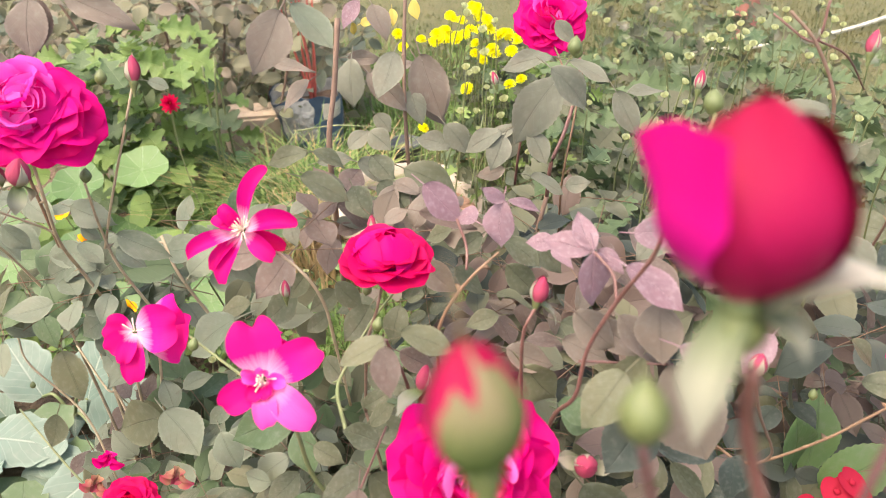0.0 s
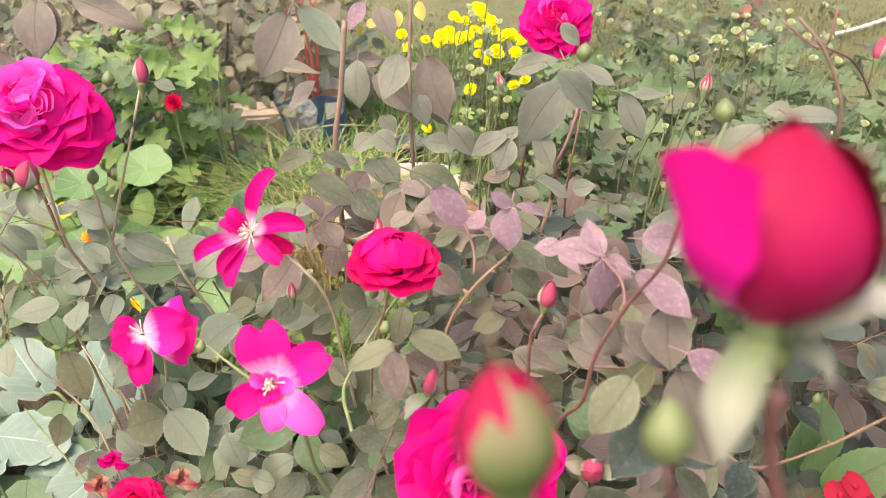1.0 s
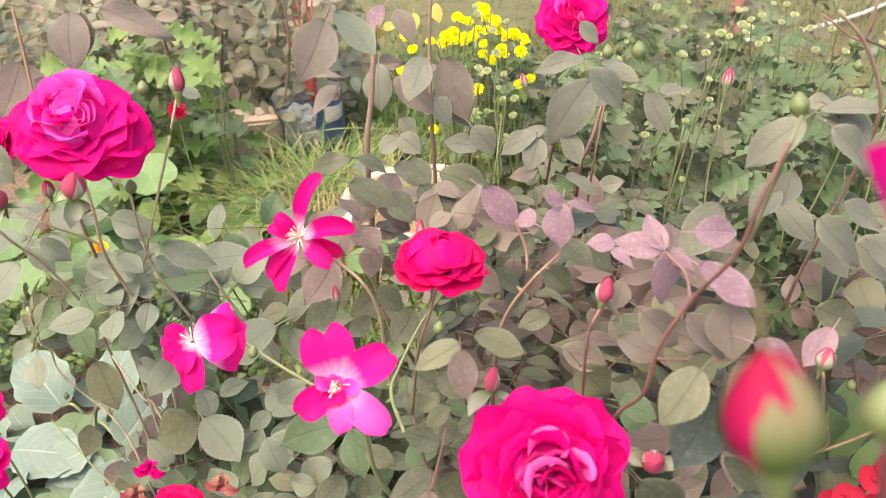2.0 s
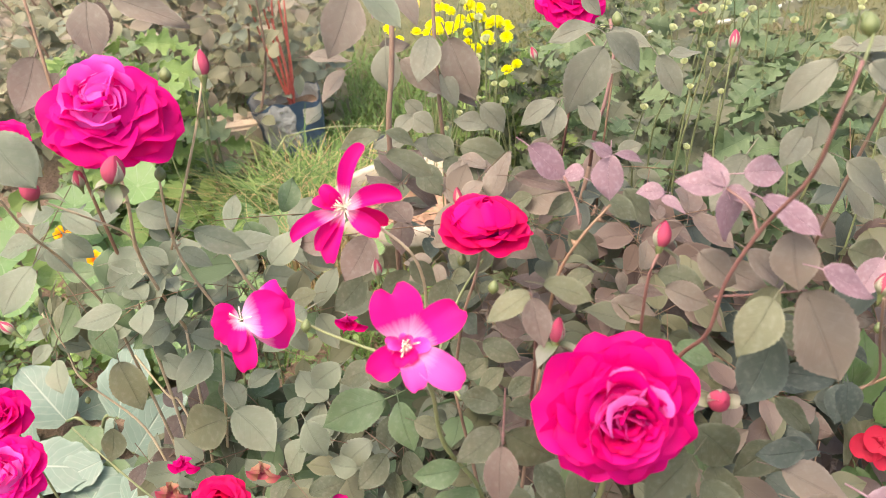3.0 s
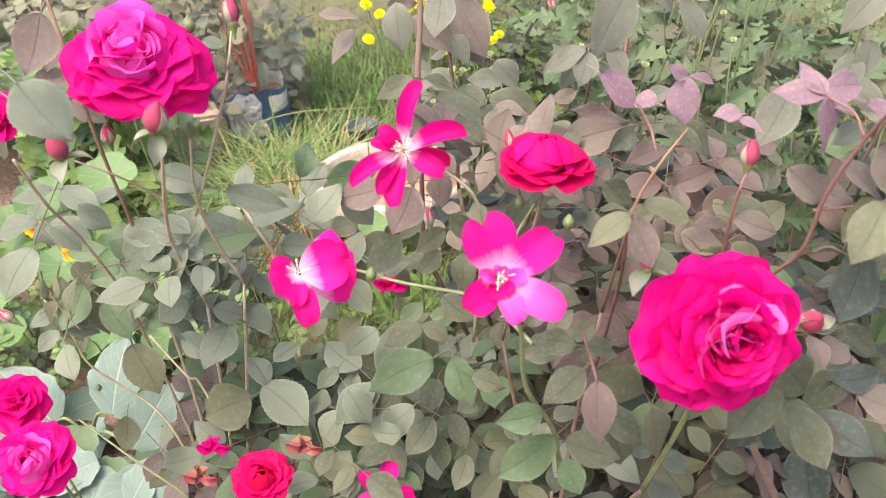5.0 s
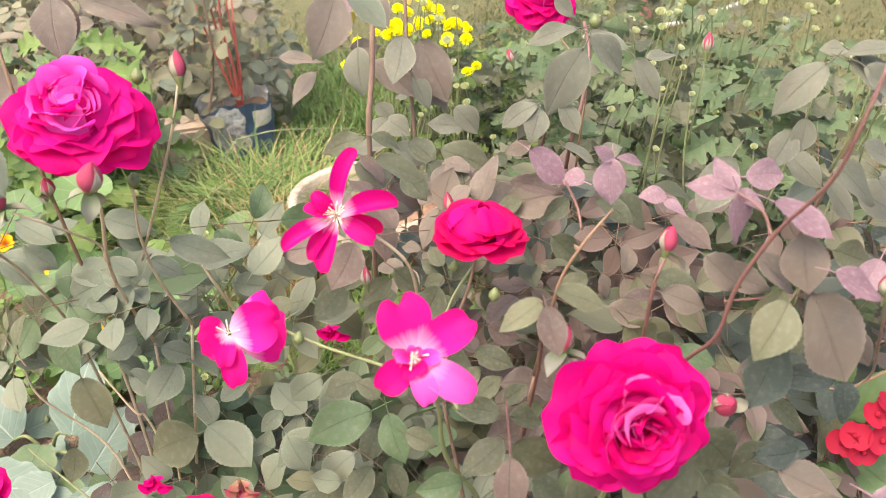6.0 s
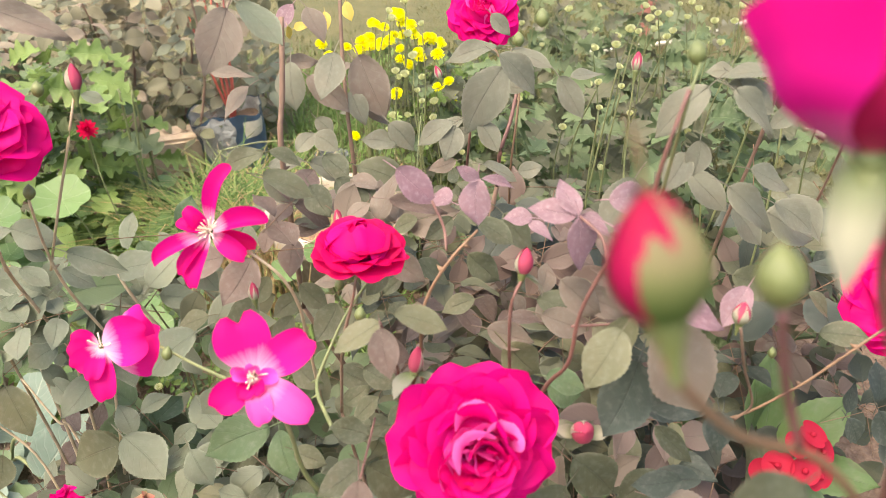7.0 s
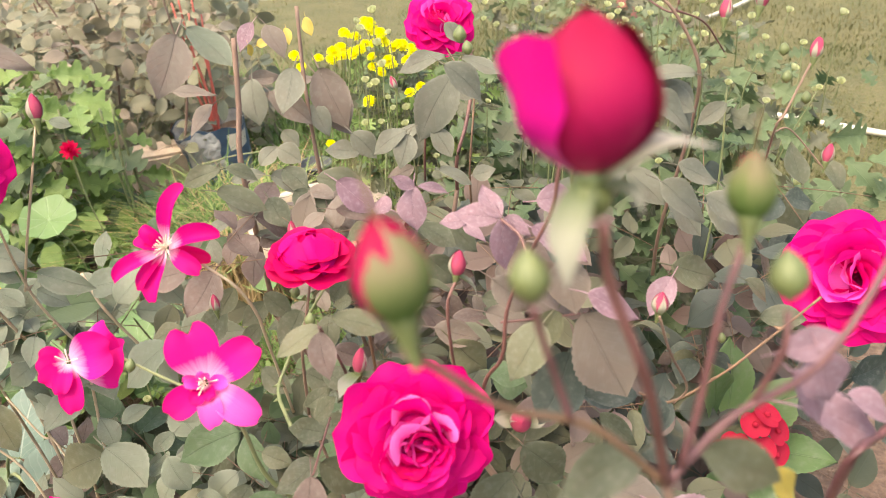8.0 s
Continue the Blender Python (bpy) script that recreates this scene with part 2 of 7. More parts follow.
GRASS_PALE = leaf_material("pale_grass_blade", (0.15, 0.24, 0.055), (0.29, 0.36, 0.12), dusty=0.05, veins=0.1)
GRASS_LAWN = leaf_material("lawn_blade", (0.072, 0.095, 0.028), (0.155, 0.15, 0.055), dusty=0.05, veins=0.0)
GRASS_DRY = leaf_material("dry_grass_blade", (0.36, 0.24, 0.12), (0.48, 0.36, 0.18), dusty=0.05, veins=0.1)


def lawn_material():
    m, t, b, out = nodes_of("lawn_and_soil")
    patch, mid, fine = noise_of(t, 0.9, 4.0), noise_of(t, 5.0, 5.0), noise_of(t, 70.0, 6.0)
    grass = mix_node(t, ramp(t, mid, 0.35, 0.7), (0.064, 0.076, 0.024), (0.120, 0.112, 0.043))
    grass = mix_node(t, ramp(t, fine, 0.4, 0.8), grass, (0.145, 0.125, 0.055))
    earth = mix_node(t, ramp(t, fine, 0.35, 0.7), (0.115, 0.075, 0.05), (0.20, 0.135, 0.09))
    c = t.nodes.new("ShaderNodeTexCoord")
    sep = t.nodes.new("ShaderNodeSeparateXYZ")
    t.links.new(c.outputs["Object"], sep.inputs[0])
    # an oval bare bed round the bushes, lawn beyond it
    across = math_node(t, "POWER", math_node(t, "ABSOLUTE", math_node(t, "DIVIDE", math_node(t, "ADD", sep.outputs[0], 0.3), 1.5)), 2.0)
    deep = math_node(t, "POWER", math_node(t, "ABSOLUTE", math_node(t, "DIVIDE", math_node(t, "SUBTRACT", sep.outputs[1], 1.1), 1.7)), 2.0)
    edge = math_node(t, "ADD", math_node(t, "ADD", across, deep), math_node(t, "MULTIPLY", mid, 0.5))
    col = mix_node(t, ramp(t, edge, 1.15, 1.6), earth, grass)
    col = mix_node(t, math_node(t, "MULTIPLY", ramp(t, patch, 0.58, 0.72), 0.5), col, earth)
    t.links.new(col, b.inputs["Base Color"])
    b.inputs["Roughness"].default_value = 0.95
    bump(t, fine, 0.9, 0.02, b)
    return m


LAWN = lawn_material()


# ---- mesh helpers ----
def mesh_from(name, verts, faces, mat, uvs=None, smooth=True):
    me = bpy.data.meshes.new(name)
    me.from_pydata([tuple(v) for v in verts], [], faces)
    if uvs is not None:
        layer = me.uv_layers.new(name="UVMap")
        idx = np.empty(len(me.loops), dtype=np.int32)
        me.loops.foreach_get("vertex_index", idx)
        layer.data.foreach_set("uv", np.asarray(uvs, dtype=np.float32)[idx].ravel())
    if mat:
        me.materials.append(mat)
    if smooth:
        me.shade_smooth()
    return me


def part(name, data, parent, label="", m=None):
    ob = new(name, data)
    ob.parent = parent
    if m is not None:
        ob.matrix_basis = m
    return tagged(ob, label)


def thing(name, at, label, category, group="", kind=""):
    ob = new(name)
    ob.location = at
    ob.empty_display_size = 0.05
    bpy.context.view_layer.update()
    return tagged(ob, label, category, group, kind)


def rel(parent, m):
    """World pose m as a basis under parent (parents are only moved, never turned)."""
    off, up = Vector(), parent
    while up is not None:
        off = off + up.location
        up = up.parent
    return Matrix.Translation(-off) @ m


def grid_mesh(name, rows, cols, fn, mat):
    verts, uvs, faces = [], [], []
    for i in range(rows + 1):
        for j in range(cols + 1):
            u, v = j / cols, i / rows
            verts.append(fn(u * 2 - 1, v))
            uvs.append((u, v))
    for i in range(rows):
        for j in range(cols):
            a = i * (cols + 1) + j
            faces.append((a, a + 1, a + cols + 2, a + cols + 1))
    return mesh_from(name, verts, faces, mat, uvs)


def leaflet_fn(seed, fold=0.16, droop=0.16, wave=0.03, wide=0.315):
    """An elliptic toothed leaflet with a pointed tip, folded a little along its midrib and puffed between its side veins."""
    r = random.Random(seed)
    fold, droop, wave = fold * r.uniform(0.3, 2.2), droop * r.uniform(-0.2, 1.9), wave * r.uniform(0.6, 2.2)
    ph, bend, dome = r.random() * 6.3, r.uniform(-0.06, 0.06), r.uniform(-0.10, 0.16)

    def fn(u, v):
        q = v ** 0.92
        w = wide * max(0.0, math.sin(math.pi * min(1, q))) ** (0.62 + 0.44 * v)
        jag = 1 + 0.028 * ((round(v * 28) % 2) * 2 - 1) * (abs(u) > 0.95) * (0.06 < v < 0.97)
        x = u * w * jag + bend * math.sin(v * 3.0)
        z = fold * abs(u) * w * 1.2 - dome * u * u * w - droop * v * v + wave * math.sin(7 * v + ph + 2 * u) * abs(u) + 0.006 * math.sin(44 * (v - 0.2 * abs(u))) * abs(u) * (1 - v)
        return (x, v - 0.03 * abs(u) * w, z)
    return fn


def lobed_fn(seed, deep=0.60):
    """A chrysanthemum leaf: three pairs of rounded, toothed lobes that point forward, and a broad end lobe."""
    r = random.Random(seed)
    ph, shift, fold = r.random() * 6.3, r.uniform(-0.06, 0.06), r.uniform(0.05, 0.30)

    def fn(u, v):
        env = 0.03 + 0.40 * max(0.0, math.sin(math.pi * min(1.0, v ** 1.25))) ** 0.5
        lobe = 0.5 + 0.5 * math.cos(2 * math.pi * (3.1 * v + 0.05 + shift * (1 if u > 0 else -1)))
        cut = 1 - deep * (1 - lobe) ** 1.6 * min(1.0, 5 * (1 - v))
        tooth = 1 + 0.05 * math.sin(62 * v + ph) * (abs(u) > 0.9)
        w = env * cut * tooth * (1 if v < 0.999 else 0.15)
        z = fold * abs(u) * env + 0.05 * abs(u) * lobe - 0.22 * v * v + 0.04 * math.sin(5 * v + ph) * u
        return (u * w, v + 0.16 * abs(u) * w * 2 * (1 - 0.6 * v), z)
    return fn


def round_fn(seed):
    r = random.Random(seed)
    ph = r.random() * 6.3

    def fn(u, v):
        a = u * math.pi
        out = 0.5 * (1 + 0.05 * math.sin(5 * a + ph) + 0.03 * math.sin(9 * a))
        return (v * out * math.sin(a), 0.5 + v * out * math.cos(a), 0.10 * v * v + 0.03 * v * math.sin(3 * a + ph))
    return fn


def broad_fn(seed):
    r = random.Random(seed)
    ph = r.random() * 6.3

    def fn(u, v):
        w = 0.36 * max(0.0, math.sin(math.pi * min(1, 0.06 + 0.94 * v ** 0.9))) ** 0.6 + 0.015
        return (u * w * (1 + 0.06 * math.sin(23 * v + ph) * abs(u)), v, 0.10 * abs(u) * w + 0.03 * math.sin(11 * v + ph) * u * u - 0.25 * v * v)
    return fn


LEAF_CACHE = {}


def leaf_mesh(mat, shape, n):
    key = (mat.name, shape, n)
    if key not in LEAF_CACHE:
        fn = {"rose": leaflet_fn, "lobed": lobed_fn, "round": round_fn, "broad": broad_fn}[shape](n * 7 + 3)
        rows, cols = {"rose": (28, 4), "lobed": (30, 4), "round": (4, 32), "broad": (14, 6)}[shape]
        me = grid_mesh("leaf", rows, cols, fn, None if shape == "rose" else mat)
        if shape == "rose":
            verts, uvs = [tuple(v.co) for v in me.vertices], [(j / cols, i / rows) for i in range(rows + 1) for j in range(cols + 1)]
            faces, o = [tuple(p.vertices) for p in me.polygons], len(verts)
            for y, z, q in ((0.10, 0.002, 0.013), (-0.10, -0.02, 0.013), (-0.30, -0.09, 0.010)):
                verts += [(-q, y, z), (q, y, z), (0, y, z - 1.6 * q)]
                uvs += [(0.5, 0.0)] * 3
            for k in range(2):
                faces += [(o + 3 * k + a, o + 3 * k + (a + 1) % 3, o + 3 * k + 3 + (a + 1) % 3, o + 3 * k + 3 + a) for a in range(3)]
            me = mesh_from("leaf", verts, faces, mat, uvs)
        LEAF_CACHE[key] = me
    return LEAF_CACHE[key]


def basis(origin, along, facing, sx, sy, sz):
    y = Vector(along).normalized()
    z = Vector(facing) - y * Vector(facing).dot(y)
    z = z.normalized() if z.length > 1e-6 else y.orthogonal().normalized()
    x = y.cross(z)
    m = Matrix((x * sx, y * sy, z * sz)).transposed().to_4x4()
    m.translation = origin
    return m


LEAVES = {}


def leaf(plant, base, tip, wide=0.62, mat=None, facing=(0.0, -0.62, 0.78), shape="rose", name="leaf"):
    base, tip = Vector(base), Vector(tip)
    d = tip - base
    k = LEAVES[plant.name] = LEAVES.get(plant.name, 0) + 1
    n = Vector(facing) + 0.30 * Vector((math.sin(k * 2.4), math.sin(k * 1.7 + 1), math.sin(k * 3.1 + 2)))
    sx = d.length * (wide / 0.62 if shape == "rose" else 1.0)
    return part(name, leaf_mesh(mat or LEAF_GREY, shape, k % 5), plant, "", rel(plant, basis(base, d, n, sx, d.length, d.length)))


def smooth_path(points, steps=6):
    p = [Vector(q) for q in points]
    if len(p) < 3:
        return p if len(p) < 2 else [p[0].lerp(p[-1], i / steps) for i in range(steps + 1)]
    ext = [p[0] * 2 - p[1]] + p + [p[-1] * 2 - p[-2]]
    out = []
    for i in range(1, len(ext) - 2):
        a, b, c, d = ext[i - 1:i + 3]
        for s in range(steps):
            t = s / steps
            out.append(0.5 * ((2 * b) + (c - a) * t + (2 * a - 5 * b + 4 * c - d) * t * t + (3 * b - a - 3 * c + d) * t ** 3))
    return out + [p[-1]]


def tube_mesh(name, points, r0, r1, mat, sides=7, knobs=0.0, thorns=0, seed=0):
    path = smooth_path(points)
    verts, faces, side = [], [], Vector((0.31, 0.2, 0.93))
    r = random.Random(seed)
    for i, p in enumerate(path):
        t = (path[min(i + 1, len(path) - 1)] - path[max(i - 1, 0)]).normalized()
        x = t.cross(side).normalized()
        y = t.cross(x)
        rad = r0 + (r1 - r0) * i / (len(path) - 1)
        rad *= 1 + knobs * (0.5 if i % 6 == 0 else 0) + r.uniform(-0.06, 0.06)
        for k in range(sides):
            a = 2 * math.pi * k / sides
            verts.append(p + (x * math.cos(a) + y * math.sin(a)) * rad)
        if i:
            o = (i - 1) * sides
            for k in range(sides):
                n = (k + 1) % sides
                faces.append((o + k, o + n, o + sides + n, o + sides + k))
    faces.append(tuple(range(sides))[::-1])
    faces.append(tuple(len(verts) - sides + k for k in range(sides)))
    for k in range(thorns):
        i = r.randrange(1, len(path) - 1)
        t = (path[i + 1] - path[i - 1]).normalized()
        a = Vector((r.uniform(-1, 1), r.uniform(-1, 1), r.uniform(-0.6, 0.6)))
        a = (a - t * a.dot(t)).normalized()
        rad = r0 + (r1 - r0) * i / len(path)
        o, q = len(verts), path[i] + a * rad * 0.7
        s = t.cross(a)
        h = 0.0055
        verts += [q + t * h * 0.45, q + s * h * 0.2, q - t * h * 0.45, q - s * h * 0.2, q + a * h - t * h * 0.3]
        faces += [(o, o + 1, o + 4), (o + 1, o + 2, o + 4), (o + 2, o + 3, o + 4), (o + 3, o, o + 4)]
    return mesh_from(name, verts, faces, mat)


STEMS = {}


def stem(plant, points, r0=0.0028, r1=0.0022, mat=None, thorns=0, name="stem", label=""):
    k = STEMS[plant.name] = STEMS.get(plant.name, 0) + 1
    off = rel(plant, Matrix()).translation
    return part(name, tube_mesh(name, [Vector(p) + off for p in points], r0, r1, mat or STEM_GREEN, 7, 0.1, thorns, k), plant, label)


def petal_fn(seed, wide=0.5, cup=0.35, roll=0.25, ruffle=0.05, notch=0.05, claw=0.16):
    """A petal one unit long: y out from the claw, z up; cup lifts it, roll turns its edge back."""
    r = random.Random(seed)
    p1, p2, skew = r.random() * 6.3, r.random() * 6.3, r.uniform(-0.06, 0.06)

    def fn(u, s):
        v = 1 - (1 - s) ** 1.7
        t = max(0.0, (v - 0.60) / 0.40)
        body = math.sin(0.5 * math.pi * min(1.0, v / 0.60)) ** 0.85 * ((1 - t ** 1.2) if notch < 0 else math.sqrt(max(0.0, 1 - t ** 3.0)))
        w = claw * (1 - v) + wide * body
        x = u * w
        y = v * (1 + 0.035 * v ** 3 * math.sin(11 * x + p2)) - max(0.0, notch) * math.exp(-(x / 0.12) ** 2) * v ** 8
        lift = cup * math.sin(min(1.0, v * 1.05) * 1.75) - roll * max(0.0, v - 0.62) ** 1.6 * 2.4
        side = cup * 0.9 * (x / max(wide, 0.01)) ** 2 * (1 - 0.5 * v)
        wav = ruffle * v ** 2 * (math.sin(9 * x + p1) + 0.6 * math.sin(17 * x + p2)) * (0.4 + 1.2 * abs(x))
        return (x + skew * v, y, lift + side + wav)
    return fn


PETALS = {}


def petal_mesh(mat, kind, n):
    spec = {
        "outer": dict(wide=0.45, cup=0.24, roll=0.30, ruffle=0.045, notch=0.04),
        "mid": dict(wide=0.50, cup=0.46, roll=0.22, ruffle=0.06, notch=0.05),
        "inner": dict(wide=0.46, cup=0.62, roll=0.14, ruffle=0.09, notch=0.08),
        "frill": dict(wide=0.52, cup=0.24, roll=0.20, ruffle=0.05, notch=0.07),
        "nest": dict(wide=0.54, cup=0.62, roll=0.05, ruffle=0.07, notch=0.06),
        "dome": dict(wide=0.50, cup=-0.34, roll=0.0, ruffle=0.045, notch=0.03, claw=0.10),
        "heart": dict(wide=0.54, cup=0.12, roll=0.16, ruffle=0.05, notch=0.15, claw=0.06),
        "strap": dict(wide=0.145, cup=0.16, roll=0.22, ruffle=0.09, notch=0.03, claw=0.05),
        "open": dict(wide=0.36, cup=0.10, roll=0.14, ruffle=0.035, notch=0.08, claw=0.05),
        "sepal": dict(wide=0.15, cup=0.10, roll=0.35, ruffle=0.02, notch=-0.15, claw=0.12),
    }[kind]
    key = (mat.name, kind, n)
    if key not in PETALS:
        rows, cols = 12, 10
        PETALS[key] = grid_mesh("sepal" if kind == "sepal" else "petal", rows, cols, petal_fn(n * 11 + len(kind), **spec), mat)
    return PETALS[key]


def ball_mesh(name, mat, rings=8, sides=10, tip=0.0, neck=0.0):
    """An egg along y from 0 to 1, drawn out at the tip."""
    verts, faces, uvs = [], [], []
    for i in range(rings + 1):
        v = i / rings
        rad = 0.5 * max(0.0, math.sin(math.pi * min(1, v))) ** (0.75) * (1 - tip * v) + neck * (1 - v) * 0.1
        for k in range(sides):
            a = 2 * math.pi * k / sides
            verts.append((rad * math.cos(a), v, rad * math.sin(a)))
            uvs.append((k / sides, v))
    for i in range(rings):
        for k in range(sides):
            n = (k + 1) % sides
            faces.append((i * sides + k, i * sides + n, (i + 1) * sides + n, (i + 1) * sides + k))
    return mesh_from(name, verts, faces, mat, uvs)


def around(axis, centre):
    """A pose with its z along the axis."""
    m = Vector(axis).normalized().to_track_quat("Z", "Y").to_matrix().to_4x4()
    m.translation = centre
    return m


HIP = ball_mesh("receptacle", BUD_GREEN)
NECK = grid_mesh("receptacle", 8, 12, lambda u, v: ((0.10 + 0.40 * v ** 1.5) * (1 - 0.5 * max(0.0, v - 0.85) / 0.15) * math.sin(u * math.pi), v, (0.10 + 0.40 * v ** 1.5) * (1 - 0.5 * max(0.0, v - 0.85) / 0.15) * math.cos(u * math.pi)), BUD_GREEN)


def rose(plant, centre, axis, radius, rings, seed=1, label="", sepals=5, spin=0.0, name="rose_bloom", core=(0.5, 1.3, 7), core_mats=(), open_=0.10, sit=0.14, extra=(), nest=0, nest_mats=()):
    """A bloom: a receptacle that carries rings of petals. rings: (count, length, lift in degrees, kind, material, start height)."""
    r = random.Random(seed)
    frame_m = around(axis, Vector(centre))
    hip = part(name, HIP, plant, label)
    s = radius * 0.26
    hip.matrix_basis = rel(plant, frame_m @ pose(0, 0, -s * 0.9, 90) @ Matrix.Diagonal((s, s, s, 1)))
    base = hip.matrix_basis.inverted() @ rel(plant, frame_m)
    for ring, (count, length, lift, kind, mat, height) in enumerate(rings):
        for k in range(count):
            calm = 1.2 if kind == "frill" else 1.0
            a = 360 * (k + 0.5 * (ring % 2)) / count + r.uniform(-12, 12) * calm + spin
            size = radius * length * r.uniform(0.92, 1.08)
            m = pose(0, 0, 0, 0, 0, a) @ pose(0, radius * 0.03, radius * height, lift + r.uniform(-3, 3) * calm, (0 if kind == "frill" else 9) + r.uniform(-3, 3) * calm, 0)
            # upper petals take the paler material of a pair, painting light from above
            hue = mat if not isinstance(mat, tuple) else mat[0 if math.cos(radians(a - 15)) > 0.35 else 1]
            part("petal", petal_mesh(hue, kind, r.randrange(7)), hip, "", base @ m @ Matrix.Diagonal((size * r.uniform(0.9, 1.15), size, size, 1)))
    for k in range(nest):
        # crowded small petals that fill the heart, standing at all angles
        q, a = (k + 0.5) / nest, 137.5 * k + spin + r.uniform(-25, 25)
        out, size = 0.14 + 0.24 * math.sqrt(1 - q), radius * (0.40 + 0.24 * (1 - q)) * r.uniform(0.85, 1.15)
        m = pose(0, 0, 0, 0, 0, a) @ pose(0, radius * out, radius * (0.10 + 0.24 * q), 36 + 36 * q + r.uniform(-12, 12), r.uniform(-14, 14), r.uniform(-30, 30))
        mats = nest_mats or (PETAL_PINK, PETAL_INNER, PETAL_PINK, PETAL_PALE_LIT)
        # upper petals often get the last, lit material: a painted highlight
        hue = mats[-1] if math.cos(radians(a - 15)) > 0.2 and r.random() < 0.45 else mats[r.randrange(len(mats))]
        part("petal", petal_mesh(hue, "nest", r.randrange(6)), hip, "", base @ m @ Matrix.Diagonal((size, size, size, 1)))
    for a, length, lift, kind, mat, *place in extra:
        out, height = place or (0.03, -0.06)
        m = pose(0, 0, 0, 0, 0, a) @ pose(0, radius * out, radius * height, lift, 9, 0)
        part("petal", petal_mesh(mat, kind, 1), hip, "", base @ m @ Matrix.Diagonal((radius * length,) * 3 + (1,)))
    tall, fat, count = core
    big = Matrix.Diagonal((radius * tall,) * 3 + (1,))
    for k in range(count):
        choice = core_mats or (PETAL_INNER, PETAL_PALE_LIT, PETAL_INNER, PETAL_PINK)
        mat = choice[(k + seed) % len(choice)]
        m = pose(0, 0, radius * sit, r.uniform(-9, 9), r.uniform(-9, 9), 360 * k * 0.382 + spin)
        part("petal", patch_mesh(mat, fat, 62, 1.0 - 0.03 * (k % 3), 0, open_ + open_ * (k % 3), -0.42 + 0.80 * k / count, "petal", k + seed), hip, "", base @ m @ big)
    for k in range(sepals):
        m = pose(0, 0, -s * 0.25, 0, 0, 72 * k + r.uniform(-10, 10)) @ pose(0, 0, 0, r.uniform(-50, -15), 0, 0)
        part("sepal", petal_mesh(SEPAL, "sepal", k % 4), hip, "", base @ m @ Matrix.Diagonal((radius * 0.55,) * 3 + (1,)))
    return hip


def petals_by_hand(plant, centre, axis, rows, mat, kind, label, name="rose_bloom", seed=1, hip=0.010, stamens=0):
    """A loose bloom with few petals. rows: (angle, lift, length, width share)."""
    r = random.Random(seed)
    frame_m = around(axis, Vector(centre))
    body = part(name, HIP, plant, label)
    body.matrix_basis = rel(plant, frame_m @ pose(0, 0, -hip * 0.8, 90) @ Matrix.Diagonal((hip, hip, hip, 1)))
    base = body.matrix_basis.inverted() @ rel(plant, frame_m)
    for a, lift, length, wide, *own in rows:
        m = pose(0, 0, 0, 0, 0, a) @ pose(0, 0.002, 0.001 * r.random(), lift, r.uniform(-6, 6), 0)
        part("petal", petal_mesh(own[0] if own else mat, own[1] if len(own) > 1 else kind, r.randrange(4)), body, "", base @ m @ Matrix.Diagonal((length * wide, length, length, 1)))
    for k in range(stamens):
        m = pose(0, 0, 0, 0, 0, 137.5 * k) @ pose(0, 0, 0, r.uniform(25, 85), 0, 0)
        part("stamen", STAMEN_MESH, body, "", base @ m @ Matrix.Diagonal((0.012,) * 3 + (1,)))
    return body


STAMEN_MESH = tube_mesh("stamen", [(0, 0, 0), (0, 0.5, 0.08), (0, 1, 0)], 0.03, 0.05, STAMEN, 4)
PATCHES = {}


def egg(v, fat):
    return 0.5 * fat * max(0.0, math.sin(math.pi * (0.03 + 0.97 * min(1.0, v)))) ** 0.72 * (1 - 0.30 * v)


def patch_mesh(mat, fat, span, reach, pointed, flare, out, name="petal", seed=1):
    """A petal or sepal wrapped round an egg one unit long (z up): span is its half angle, reach its height, flare how far its edge bends off."""
    key = (mat.name, round(fat, 2), span, reach, pointed, flare, out, seed)
    if key not in PATCHES:
        r = random.Random(seed)
        ph = r.random() * 6.3

        def fn(u, v):
            h = v * reach * (1 - 0.10 * (1 - pointed) * u * u)
            half = radians(span) * ((1 - v ** (1.6 if pointed == 1 else 3.2)) * 1.0 + 0.02 if pointed else min(1.0, 0.35 + 1.4 * v))
            a = u * half
            rad = egg(h, fat) * (1 + out) + flare * max(0.0, v - 0.55) ** 1.5 * 2 + 0.02 * v * math.sin(4 * u + ph) + flare * 0.35 * v * abs(u) ** 3
            return (rad * math.sin(a), rad * math.cos(a), h)
        PATCHES[key] = grid_mesh(name, 12, 8, fn, mat)
    return PATCHES[key]


BUD_BODY = {}


